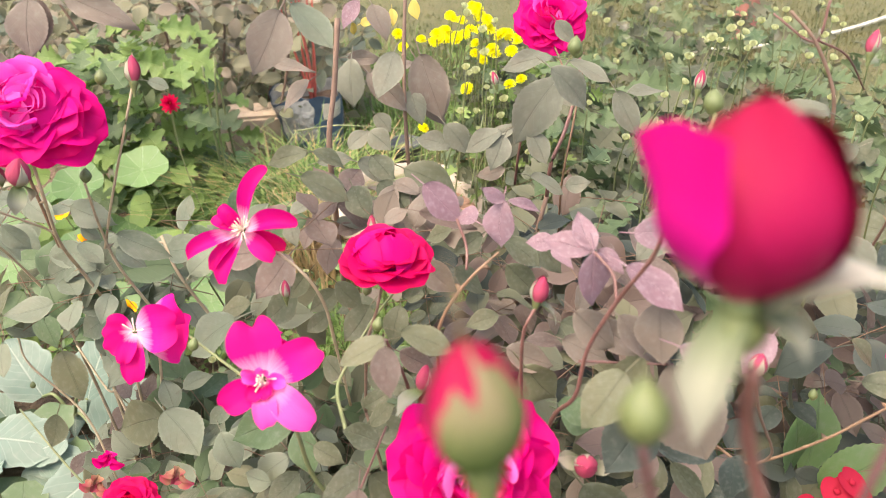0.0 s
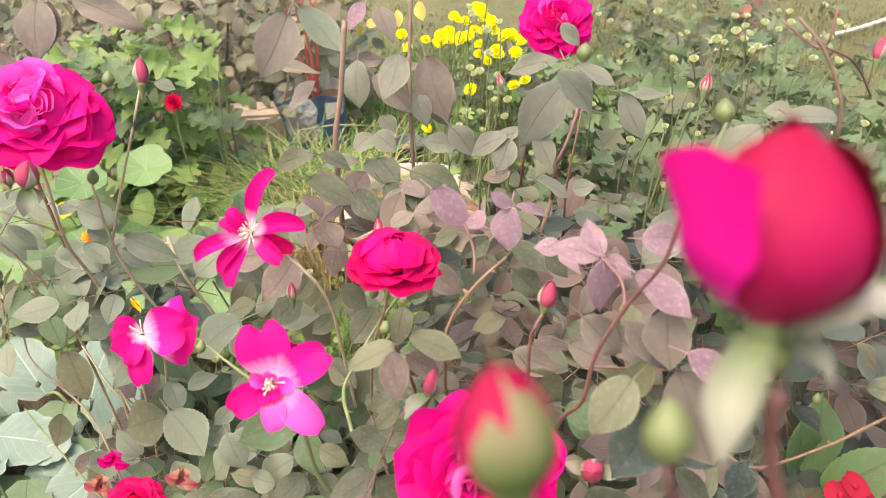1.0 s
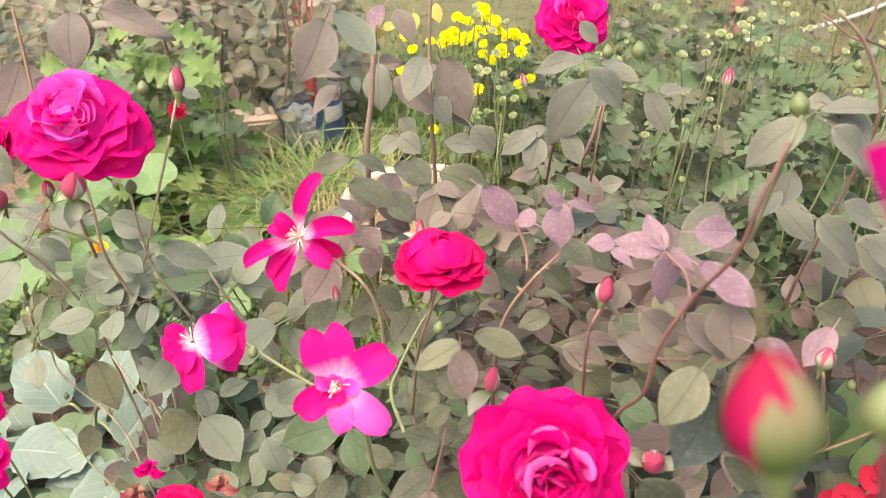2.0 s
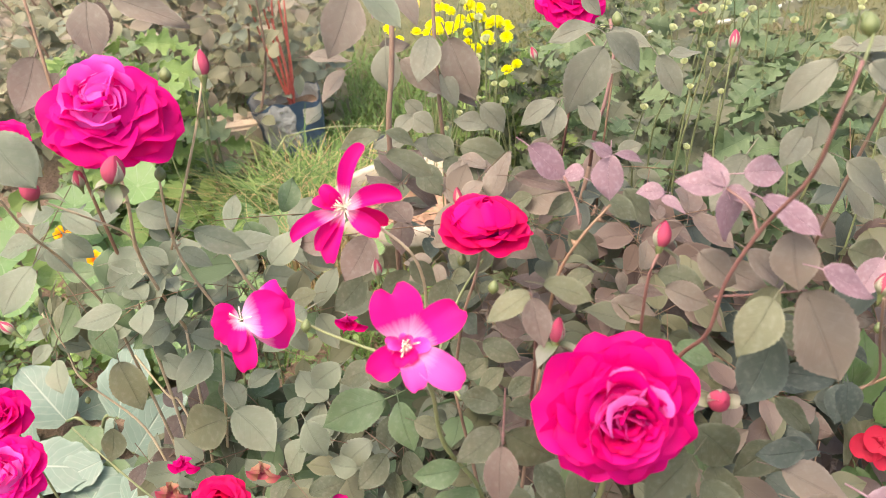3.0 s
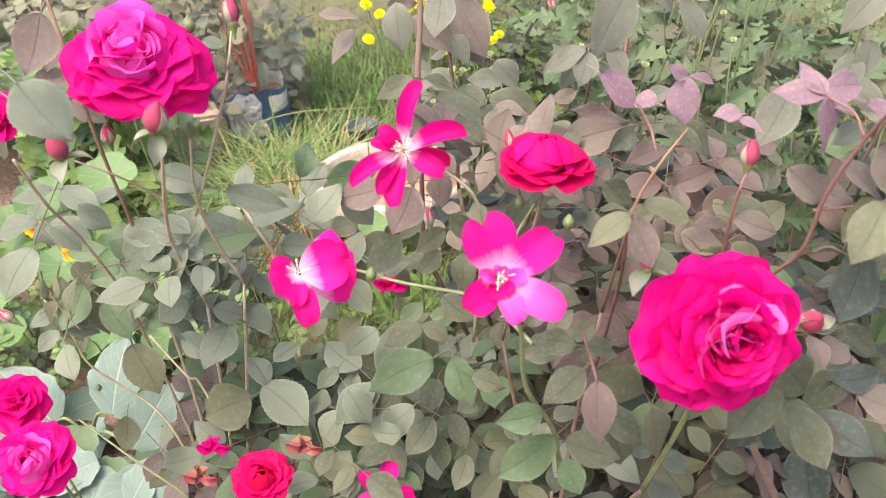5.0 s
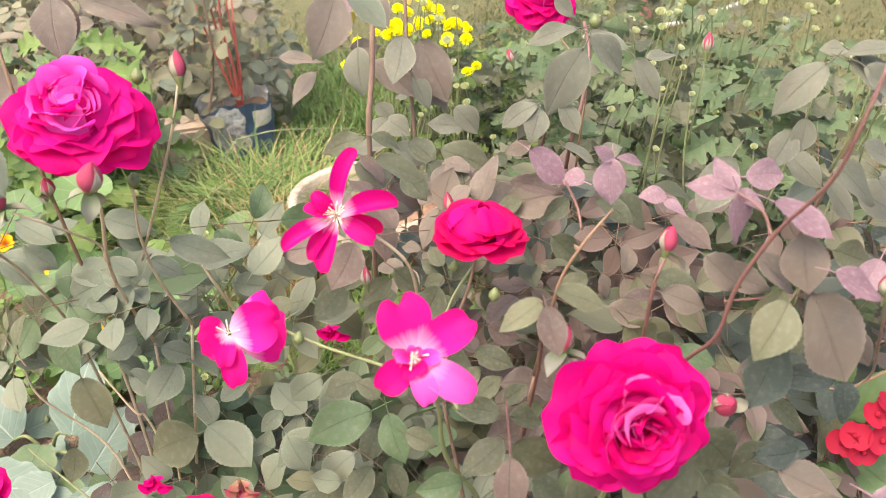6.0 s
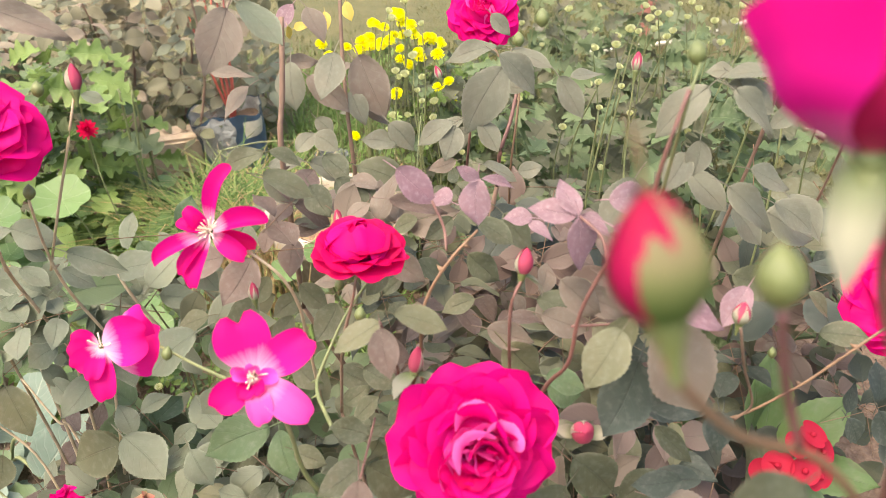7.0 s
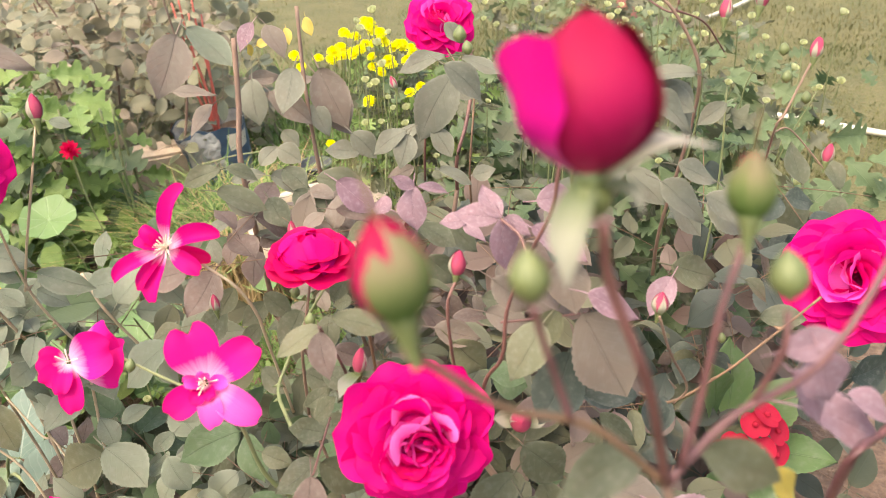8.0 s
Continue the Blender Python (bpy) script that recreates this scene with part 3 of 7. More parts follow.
def bud(plant, base, axis, length, mat=None, clasp=4, droop=0, fat=0.62, label="", seed=1, name="rose_bud", long=1.0, smat=None, span=34, turn=0):
    """A closed bud: green hip, furled petals as an egg, sepals clasping it and sepals that hang off it."""
    mat = mat or PETAL_BUD
    r = random.Random(seed)
    fat = round(fat * 10) / 10
    if (mat.name, fat) not in BUD_BODY:
        BUD_BODY[mat.name, fat] = grid_mesh("furled_petals", 12, 18, lambda u, v: (egg(v, fat) * math.sin(u * math.pi), egg(v, fat) * math.cos(u * math.pi), v), mat)
    f = around(axis, Vector(base))
    hip = part(name, NECK, plant, label)
    s = length * 0.62
    hip.matrix_basis = rel(plant, f @ pose(0, 0, -s * 0.72, 90) @ Matrix.Diagonal((s * 0.72, s, s * 0.72, 1)))
    b = hip.matrix_basis.inverted() @ rel(plant, f)
    big = Matrix.Diagonal((length, length, length, 1))
    part("furled_petals", BUD_BODY[mat.name, fat], hip, "", b @ big)
    part("petal", patch_mesh(mat, fat, 75, 1.02, 0, 0.06, 0.05, "petal", seed), hip, "", b @ pose(0, 0, 0, 0, 0, 50 * seed) @ big)
    for k in range(clasp):
        reach = (0.78, 0.95, 0.85, 1.08, 0.9)[(k + seed) % 5] * long
        part("sepal", patch_mesh(smat or SEPAL, fat, span, reach, 2 if smat else 1, 0.03, 0.09, "sepal", k), hip, "", b @ pose(0, 0, 0, 0, 0, 72 * k + 37 * seed + turn) @ big)
    for k in range(droop):
        q = length * r.uniform(0.8, 1.1) * long
        m = pose(0, 0, 0, 0, 0, 360 * k / droop + 90 + 10 * seed) @ pose(0, length * 0.1, 0, r.uniform(-60, -15), 0, 0)
        part("sepal", petal_mesh(SEPAL_WHITE, "sepal", k % 4), hip, "", b @ m @ Matrix.Diagonal((q * 1.5, q, q, 1)))
    return hip


def furled_rose(plant, base, axis, length, fat, rows, label):
    """A half-open bloom: petals wrapped round one another. rows: (angle, half span, reach, flare, offset, material)."""
    f = around(axis, Vector(base))
    hip = part("rose_bloom", HIP, plant, label)
    s = length * 0.22
    hip.matrix_basis = rel(plant, f @ pose(0, 0, -s * 0.7, 90) @ Matrix.Diagonal((s, s, s, 1)))
    b = hip.matrix_basis.inverted() @ rel(plant, f)
    big = Matrix.Diagonal((length, length, length, 1))
    for k, (a, span, reach, flare, out, mat) in enumerate(rows):
        part("petal", patch_mesh(mat, fat, span, reach, 0, flare, out, "petal", k), hip, "", b @ pose(0, 0, 0, 0, 0, a) @ big)
    return hip


def green_bud(plant, base, axis, size, name="flower_bud", label=""):
    f = around(axis, Vector(base))
    return part(name, BUD_SMALL, plant, label, rel(plant, f @ pose(0, 0, 0, 90) @ Matrix.Diagonal((size * 0.85, size, size * 0.85, 1))))


BUD_SMALL = ball_mesh("flower_bud", BUD_GREEN, 7, 9, 0.3)


STALK = mesh_from("leafstalk", [(math.sin(k * 2.1) * 0.012, y, math.cos(k * 2.1) * 0.012 + 0.05 * math.sin(3.1 * y)) for y in (0.0, 0.35, 0.7, 1.0) for k in range(3)],
                  [(3 * i + k, 3 * i + (k + 1) % 3, 3 * i + 3 + (k + 1) % 3, 3 * i + 3 + k) for i in range(3) for k in range(3)], STEM_BROWN, [(0.5, 0.5)] * 12)


def leaf_cloud(plant, name, count, sample, size, mats, shape="rose", seed=1, singles=0, facing=(0, -0.45, 0.85)):
    """Leaves scattered through a plant: the first few as leaves of their own, the rest joined by colour. Rose leaves grow as sprays of five on a stalk."""
    r = random.Random(seed)
    face = Vector(facing)
    batches = {}

    def jitter(q):
        return Vector((r.gauss(0, q), r.gauss(0, q), r.gauss(0, q * 0.8)))

    rows = []
    while len(rows) < count:
        p, a = Vector(sample(r)), r.uniform(0, 2 * math.pi)
        mat, ln = mats[r.randrange(len(mats))], r.uniform(*size)
        if shape != "rose":
            d = Vector((math.cos(a), math.sin(a), r.uniform(-0.5, 0.1)))
            rows.append((mat, basis(p, d, (face + jitter(0.45)).normalized(), ln * r.uniform(0.85, 1.15), ln, ln)))
            continue
        n = (face + jitter(0.38)).normalized()
        d = Vector((math.cos(a), math.sin(a) - 0.45, r.uniform(-0.5, 0.0)))
        d = (d - n * d.dot(n)).normalized()
        side = d.cross(n)
        p = p - d * ln * 1.2
        batches.setdefault("stalk", (STEM_OCHRE, []))[1].append((-1, rel(plant, basis(p - d * ln * 0.2, d, n, ln, ln * 2.0, ln))))
        for along, turn, share in ((1.75, 0, 1.1), (1.25, 1, 1.0), (1.25, -1, 1.0), (0.45, 1, 0.85), (0.45, -1, 0.85)):
            if turn and r.random() < 0.10:
                continue
            q = ln * share * r.uniform(0.88, 1.12)
            way = d * (1.0 if turn == 0 else r.uniform(0.25, 0.6)) + side * turn
            rows.append((mat, basis(p + d * ln * along + way.normalized() * q * 0.10, way + jitter(0.08), n + side * turn * r.uniform(-0.1, 0.35) + jitter(0.20), q * r.uniform(0.88, 1.12), q, q)))
    for i, (mat, m) in enumerate(rows):
        if i < singles:
            part("leaf", leaf_mesh(mat, shape, i % 5), plant, "", rel(plant, m))
        else:
            batches.setdefault(mat.name, (mat, []))[1].append((i % 5, rel(plant, m)))
    for mat, rows in batches.values():
        verts, faces, uvs, base = [], [], [], 0
        for n, m in rows:
            me = leaf_mesh(mat, shape, n) if n >= 0 else STALK
            co = np.empty(len(me.vertices) * 3, dtype=np.float32)
            me.vertices.foreach_get("co", co)
            co = co.reshape(-1, 3)
            mm = np.array(m)
            verts.append(co @ mm[:3, :3].T + mm[:3, 3])
            ids = np.empty(len(me.polygons) * 4, dtype=np.int32)
            me.polygons.foreach_get("vertices", ids)
            faces.append(ids.reshape(-1, 4) + base)
            luv = np.empty(len(me.loops) * 2, dtype=np.float32)
            me.uv_layers[0].data.foreach_get("uv", luv)
            uvs.append(luv)
            base += len(co)
        big = bpy.data.meshes.new(name)
        v, f = np.concatenate(verts), np.concatenate(faces)
        big.from_pydata(v.tolist(), [], f.tolist())
        big.uv_layers.new(name="UVMap").data.foreach_set("uv", np.concatenate(uvs))
        big.materials.append(mat)
        big.shade_smooth()
        tagged(part(name, big, plant), kind="stuff")


def blades(name, mat, count, place, height, width, lean, parent=None, seed=1, label="", category=""):
    """Grass: thin bent blades in one mesh."""
    r = random.Random(seed)
    verts, faces, uvs = [], [], []
    for _ in range(count):
        x, y, z = place(r)
        h, a = r.uniform(*height), r.uniform(0, 2 * math.pi)
        l, w = h * r.uniform(*lean), width * r.uniform(0.7, 1.3)
        dx, dy = math.cos(a), math.sin(a)
        o = len(verts)
        for k, (up, out, ww) in enumerate(((0, 0, 1), (0.45, 0.15, 0.9), (0.8, 0.5, 0.6), (0.95, 1.0, 0.1))):
            for s in (-1, 1):
                verts.append((x + dx * l * out - dy * w * ww * s, y + dy * l * out + dx * w * ww * s, z + h * up))
                uvs.append((0.5 + 0.5 * s, up))
        for k in range(3):
            q = o + 2 * k
            faces.append((q, q + 1, q + 3, q + 2))
    ob = new(name, mesh_from(name, verts, faces, mat, uvs))
    if parent is not None:
        ob.parent = parent
        ob.matrix_basis = rel(parent, Matrix())
    return tagged(ob, label, category, kind="stuff")



# ---- ground ----
gx, gy = np.meshgrid(np.concatenate([np.linspace(-60, -6, 8), np.linspace(-5, 6, 56), np.linspace(8, 60, 8)]), np.concatenate([np.linspace(-60, -4, 8), np.linspace(-3, 9, 60), np.linspace(11, 60, 8)]))
gz = 0.018 * np.sin(gx * 2.1 + 1) * np.sin(gy * 1.7) + 0.01 * np.sin(gx * 5.3) * np.sin(gy * 6.1 + 2)
GROWS, GCOLS = gx.shape
gfaces = [(i * GCOLS + j, i * GCOLS + j + 1, (i + 1) * GCOLS + j + 1, (i + 1) * GCOLS + j) for i in range(GROWS - 1) for j in range(GCOLS - 1)]
ground = new("ground", mesh_from("ground", np.stack([gx.ravel(), gy.ravel(), gz.ravel()], 1), gfaces, LAWN))
tagged(ground, "brown soil bed passing into a thin dry lawn", "ground", kind="structure")


# ---- rose bush in front, with five blooms ----
front = thing("rose_bush", (-0.02, 0.62, 0.0), "dusty grey-green rose bush bearing magenta blooms in the bed", "rose bush", "rose bushes")
left = thing("rose_bush", (-0.42, 0.80, 0.0), "tall rose bush with one full magenta bloom and red buds", "rose bush", "rose bushes")
right = thing("rose_bush", (0.26, 0.42, 0.0), "rose bush with young mauve leaves and a crimson half-open bloom", "rose bush", "rose bushes")
middle = thing("rose_bush", (0.04, 0.95, 0.0), "slender rose bush on bare brown canes with one pink bloom", "rose bush", "rose bushes")
corner = thing("rose_bush", (-0.50, 0.62, 0.0), "low rose bush with small magenta blooms beside the cabbage", "rose bush", "rose bushes")

# Paired materials: the first, lit one goes to the upper petals
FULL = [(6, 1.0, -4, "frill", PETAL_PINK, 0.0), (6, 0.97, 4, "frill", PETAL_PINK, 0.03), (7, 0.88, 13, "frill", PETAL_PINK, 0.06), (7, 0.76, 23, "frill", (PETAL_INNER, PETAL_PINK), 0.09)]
# Lighter rings: haze and top light put into the petal colours
FULL_BRIGHT = [(6, 1.0, -4, "frill", PETAL_PINK, 0.0), (6, 0.96, 6, "frill", PETAL_PINK, 0.03), (7, 0.88, 16, "frill", PETAL_INNER, 0.06), (7, 0.76, 27, "frill", (PETAL_PALE_LIT, PETAL_INNER), 0.09)]
CUPPED = [(6, 1.0, 6, "frill", PETAL_ROSE, 0.0), (6, 0.96, 18, "frill", PETAL_ROSE, 0.03), (6, 0.86, 32, "frill", PETAL_ROSE, 0.05)]
SMALL = [(6, 1.0, 18, "outer", PETAL_PINK, 0.0), (5, 0.85, 38, "mid", PETAL_PINK, 0.06), (5, 0.68, 55, "inner", PETAL_INNER, 0.1), (4, 0.5, 70, "inner", PETAL_PINK, 0.15)]
WITHERED = [(0, 62, 0.017, 0.7), (60, 25, 0.022, 0.35), (80, 72, 0.016, 0.6), (140, 50, 0.019, 0.6), (215, 70, 0.015, 0.6), (250, 15, 0.024, 0.3), (290, 58, 0.017, 0.6)]
# the pale extra petals near the top paint in the heart's highlights
rose(front, (0.020, 0.376, 0.6805), (-0.046, -0.944, 0.328), 0.0515, FULL, 3, "full magenta rose bloom facing outward", spin=10, core=(0.58, 1.5, 10), core_mats=(PETAL_PINK, PETAL_ROSE, PETAL_INNER), open_=0.03, sit=0.16, nest=26, nest_mats=(PETAL_PINK, PETAL_PINK, PETAL_INNER, PETAL_PINK, PETAL_PALE_LIT), extra=[(38, 0.50, 26, "nest", PETAL_HIGHLIGHT, 0.18, 0.48), (-26, 0.48, 16, "nest", PETAL_HIGHLIGHT, 0.26, 0.44), (-52, 0.38, 30, "nest", PETAL_HIGHLIGHT, 0.30, 0.40), (66, 0.36, 34, "nest", PETAL_PALE_LIT, 0.26, 0.44), (12, 0.44, 10, "nest", PETAL_HIGHLIGHT, 0.38, 0.36), (-2, 0.36, 40, "nest", PETAL_PINK, 0.22, 0.54), (-70, 0.36, 40, "nest", PETAL_PINK, 0.24, 0.48), (-120, 0.36, 42, "nest", PETAL_PINK, 0.22, 0.46), (160, 0.36, 40, "nest", PETAL_ROSE, 0.20, 0.48)])
rose(front, (-0.048, 0.545, 0.723), (0.058, -0.14, 0.99), 0.0385, CUPPED, 4, "cupped red bloom with a pink heart", core=(0.92, 1.35, 9), core_mats=(PETAL_INNER, PETAL_PINK, PETAL_INNER), open_=0.015, sit=0.06, sepals=0)
petals_by_hand(front, (-0.119, 0.400, 0.729), (-0.013, -0.808, 0.588), [(14, 12, 0.041, 0.78, PETAL_PALE, "heart"), (-60, 14, 0.046, 0.74), (-129, 14, 0.047, 0.64, PETAL_SHELL), (-170, 22, 0.033, 0.66, PETAL_SHELL), (126, 18, 0.031, 0.92, PETAL_STAR), (155, 34, 0.017, 0.9, PETAL_STAR), (75, 30, 0.015, 1.5, PETAL_SHELL, "strap"), (100, 46, 0.015, 1.6, PETAL_PALE_LIT, "strap"), (-95, 30, 0.018, 0.8, PETAL_PALE_LIT), (-150, 40, 0.015, 0.9, PETAL_STAR), (-30, 60, 0.012, 2.0, PETAL_SHELL, "strap"), (20, 52, 0.011, 2.0, PETAL_PALE_LIT, "strap")], PETAL_PALE, "open", "loose open pink bloom with white petal bases", seed=2, stamens=12)
petals_by_hand(front, (-0.159, 0.542, 0.762), (-0.306, -0.672, 0.675), [(-10, 12, 0.053, 0.80), (-72, 6, 0.053, 0.95), (-116, -6, 0.037, 0.56, PETAL_STAR, "open"), (-98, -18, 0.037, 0.46, PETAL_ROSE, "open"), (-180, 4, 0.046, 0.50, PETAL_STAR, "open"), (164, 10, 0.040, 0.42, PETAL_STAR, "open"), (138, 14, 0.050, 0.90, PETAL_PALE), (64, 40, 0.026, 1.5), (90, 30, 0.025, 1.4), (40, 58, 0.018, 1.2), (118, 46, 0.018, 1.3)], PETAL_STAR, "strap", "star-shaped pink bloom with narrow bent petals", seed=4, stamens=26)
petals_by_hand(front, (-0.251, 0.511, 0.685), (0.10, -0.80, 0.59), [(-66, 30, 0.038, 0.76, PETAL_HEART, "dome"), (-106, 26, 0.040, 0.98, PETAL_HEART, "dome"), (-84, 10, 0.037, 0.9, PETAL_PALE, "frill"), (66, 16, 0.022, 1.2), (98, 20, 0.023, 1.2), (128, 24, 0.025, 1.0), (180, 6, 0.042, 0.62), (165, 24, 0.028, 0.7, PETAL_STAR)], PETAL_STAR, "open", "nodding pink bloom with a white heart and bent-back petals", seed=7, hip=0.006, stamens=4)
# pale extras put the glow of the upper heart into petal colour
rose(left, (-0.361, 0.649, 0.810), (0.11, -0.504, 0.857), 0.0535, FULL_BRIGHT, 8, "full magenta rose bloom on a tall cane", spin=25, core=(0.74, 1.55, 9), core_mats=(PETAL_INNER, PETAL_PALE_LIT, PETAL_PALE_LIT), open_=0.08, sit=0.10, nest=16, nest_mats=(PETAL_INNER, PETAL_PALE_LIT, PETAL_PALE_LIT), extra=[(-116, 1.12, -12, "frill", PETAL_PINK), (38, 0.42, 62, "nest", PETAL_HIGHLIGHT, 0.22, 0.20), (-12, 0.44, 56, "nest", PETAL_HIGHLIGHT, 0.26, 0.18), (-40, 0.40, 70, "nest", PETAL_HIGHLIGHT, 0.16, 0.28), (80, 0.40, 66, "nest", PETAL_PALE_LIT, 0.20, 0.22), (10, 0.40, 40, "nest", PETAL_PALE_LIT, 0.40, 0.12), (170, 0.42, 70, "nest", PETAL_PALE_LIT, 0.16, 0.26)])
rose(corner, (-0.523, 0.580, 0.477), (-0.140, -0.696, 0.705), 0.036, FULL_BRIGHT, 9, "small full magenta bloom with a pale pink heart", core=(0.74, 1.55, 8), core_mats=(PETAL_INNER, PETAL_PALE_LIT, PETAL_PINK), open_=0.08, sit=0.10, nest=8, nest_mats=(PETAL_INNER, PETAL_PINK, PETAL_PALE_LIT))
rose(corner, (-0.559, 0.657, 0.484), (0.299, -0.553, 0.777), 0.032, SMALL, 10, "small open magenta bloom")
rose(corner, (-0.325, 0.562, 0.418), (0.048, -0.468, 0.883), 0.030, CUPPED, 11, "small cupped crimson bloom", core=(0.8, 1.3, 6), core_mats=(PETAL_ROSE, PETAL_RED), open_=0.06)
petals_by_hand(corner, (-0.212, 0.522, 0.410), (0.229, -0.424, 0.877), [(20, 26, 0.034, 0.6), (-50, 12, 0.036, 0.7), (78, 34, 0.032, 0.55, PETAL_SHELL), (160, 20, 0.03, 0.7), (-120, 10, 0.032, 0.75, PETAL_PINK), (-10, 55, 0.018, 0.6, PETAL_SHELL)], PETAL_PALE, "open", "opened pink bloom low in the bush", seed=12)
rose(left, (-0.571, 0.900, 0.697), (-0.210, -0.648, 0.732), 0.032, SMALL, 13, "small magenta bloom behind the tall one")
rose(middle, (0.145, 1.060, 0.787), (-0.115, -0.643, 0.757), 0.048, FULL, 14, "magenta bloom among thin leaves", core=(0.62, 1.5, 10), open_=0.10, nest=10)
rose(right, (0.469, 0.547, 0.632), (-0.406, -0.715, 0.570), 0.063, FULL, 15, "large magenta bloom at the edge of the lawn", core=(0.50, 1.5, 8), open_=0.14, nest=12)
petals_by_hand(front, (-0.180, 0.664, 0.570), (0.121, -0.980, 0.157), WITHERED, PETAL_PINK, "nest", "withered pink bloom with few petals", seed=20, hip=0.004)
petals_by_hand(corner, (-0.408, 0.654, 0.364), (0.121, -0.980, 0.157), WITHERED, PETAL_DRY, "nest", "withered pink bloom with few petals", seed=21, hip=0.004)
petals_by_hand(corner, (-0.388, 0.660, 0.397), (0.121, -0.980, 0.157), WITHERED, PETAL_PINK, "nest", "withered pink bloom with few petals", seed=22, hip=0.004)
petals_by_hand(corner, (-0.287, 0.603, 0.432), (0.121, -0.980, 0.157), WITHERED, PETAL_DRY, "nest", "withered pink bloom with few petals", seed=23, hip=0.004)
# the crimson bloom and buds that lean towards the path
furled_rose(right, (0.054, 0.116, 0.990), (0.051, 0.361, 0.931), 0.036, 1.0, [(0, 95, 0.98, 0.02, -0.12, PETAL_DARK), (120, 85, 1.02, 0.02, -0.08, PETAL_DARK), (215, 80, 1.05, 0.03, -0.05, PETAL_DARK), (335, 66, 0.97, 0.05, 0.02, PETAL_DARK), (40, 60, 1.0, 0.04, 0.05, PETAL_DARK), (92, 50, 0.94, 0.13, 0.09, PETAL_CRIMSON), (284, 52, 0.86, 0.42, 0.06, PETAL_INNER)], "half-open deep crimson bloom with one pink outer petal")
petals_by_hand(right, (0.054, 0.115, 0.987), (0.051, 0.361, 0.931), [(88, 18, 0.027, 2.0, SEPAL_LIT), (-34, -66, 0.025, 0.95), (62, -30, 0.013, 2.2), (-120, -60, 0.010, 1.0)], SEPAL_WHITE, "sepal", "pale green sepals bent down", name="calyx", seed=6)
bud(right, (0.0065, 0.0905, 0.973), (-0.161, 0.336, 0.928), 0.023, PETAL_DARK, 4, 0, 0.8, "fat green bud showing a crimson slit", 0, long=1.38, smat=SEPAL_GREEN, span=44, turn=-22)
green_bud(right, (0.038, 0.108, 0.961), (0.017, 0.411, 0.912), 0.014)
bud(right, (0.101, 0.126, 0.965), (0.164, 0.390, 0.906), 0.019, PETAL_RED, 5, 0, 0.7, "green bud with long tipped sepals", 4, long=1.45, smat=SEPAL_GREEN, span=46)
green_bud(right, (0.113, 0.120, 0.942), (0.017, 0.411, 0.912), 0.015)
stem(right, [(0.077, 0.108, 0.893), (0.066, 0.101, 0.936), (0.056, 0.105, 0.966), (0.054, 0.106, 0.982)], 0.0014, 0.0014, STEM_DARK, 0)
stem(right, [(0.077, 0.108, 0.893), (0.054, 0.106, 0.921), (0.030, 0.100, 0.937), (0.013, 0.096, 0.956), (0.006, 0.088, 0.968)], 0.0012, 0.0010, STEM_OCHRE, 0)
stem(right, [(0.047, 0.104, 0.927), (0.043, 0.108, 0.942), (0.038, 0.108, 0.961)], 0.0011, 0.0009, STEM_PLUM, 0)
stem(right, [(0.081, 0.108, 0.899), (0.087, 0.113, 0.920), (0.092, 0.118, 0.944), (0.101, 0.126, 0.961)], 0.0012, 0.0010, STEM_PLUM, 0)
stem(right, [(0.077, 0.108, 0.893), (0.099, 0.116, 0.907), (0.128, 0.123, 0.915), (0.153, 0.137, 0.934), (0.181, 0.163, 0.954)], 0.0013, 0.0011, STEM_PLUM, 0)
stem(right, [(0.106, 0.119, 0.907), (0.111, 0.116, 0.929), (0.113, 0.120, 0.939)], 0.0011, 0.0009, STEM_PLUM, 0)
stem(right, [(0.270, 0.400, 0.000), (0.220, 0.300, 0.400), (0.120, 0.160, 0.760), (0.077, 0.108, 0.893)], 0.0040, 0.0014, STEM_BROWN, 8)
stem(right, [(0.270, 0.400, 0.000), (0.330, 0.360, 0.400), (0.201, 0.188, 0.782), (0.227, 0.197, 0.803), (0.266, 0.212, 0.837)], 0.0032, 0.0015, STEM_PLUM, 0)
leaf(right, (0.154, 0.178, 0.875), (0.181, 0.180, 0.878), 0.5, LEAF_MAUVE)
leaf(right, (0.168, 0.176, 0.874), (0.175, 0.168, 0.851), 0.8, LEAF_MAUVE)
leaf(right, (0.172, 0.195, 0.848), (0.192, 0.186, 0.822), 0.5, LEAF_MAUVE)
leaf(right, (0.190, 0.208, 0.814), (0.231, 0.202, 0.790), 0.6, LEAF_MAUVE)
leaf(right, (0.103, 0.137, 0.875), (0.133, 0.130, 0.857), 0.5, LEAF_OLIVE)
leaf(right, (0.145, 0.156, 0.836), (0.159, 0.154, 0.814), 0.5, LEAF_YELLOW)
leaf(right, (0.085, 0.146, 0.867), (0.056, 0.135, 0.864), 0.55, LEAF_GREY)
leaf(right, (0.212, 0.208, 0.817), (0.235, 0.198, 0.807), 0.6, LEAF_MAUVE)
leaf(right, (0.091, 0.406, 0.825), (0.084, 0.428, 0.840), 0.55, LEAF_MAUVE)
leaf(right, (0.090, 0.406, 0.824), (0.061, 0.416, 0.829), 0.55, LEAF_MAUVE)
leaf(right, (0.092, 0.406, 0.824), (0.095, 0.396, 0.790), 0.72, LEAF_MAUVE)
leaf(right, (0.096, 0.415, 0.820), (0.110, 0.400, 0.816), 0.6, LEAF_MAUVE)
leaf(right, (0.130, 0.462, 0.805), (0.161, 0.458, 0.805), 0.72, LEAF_MAUVE)
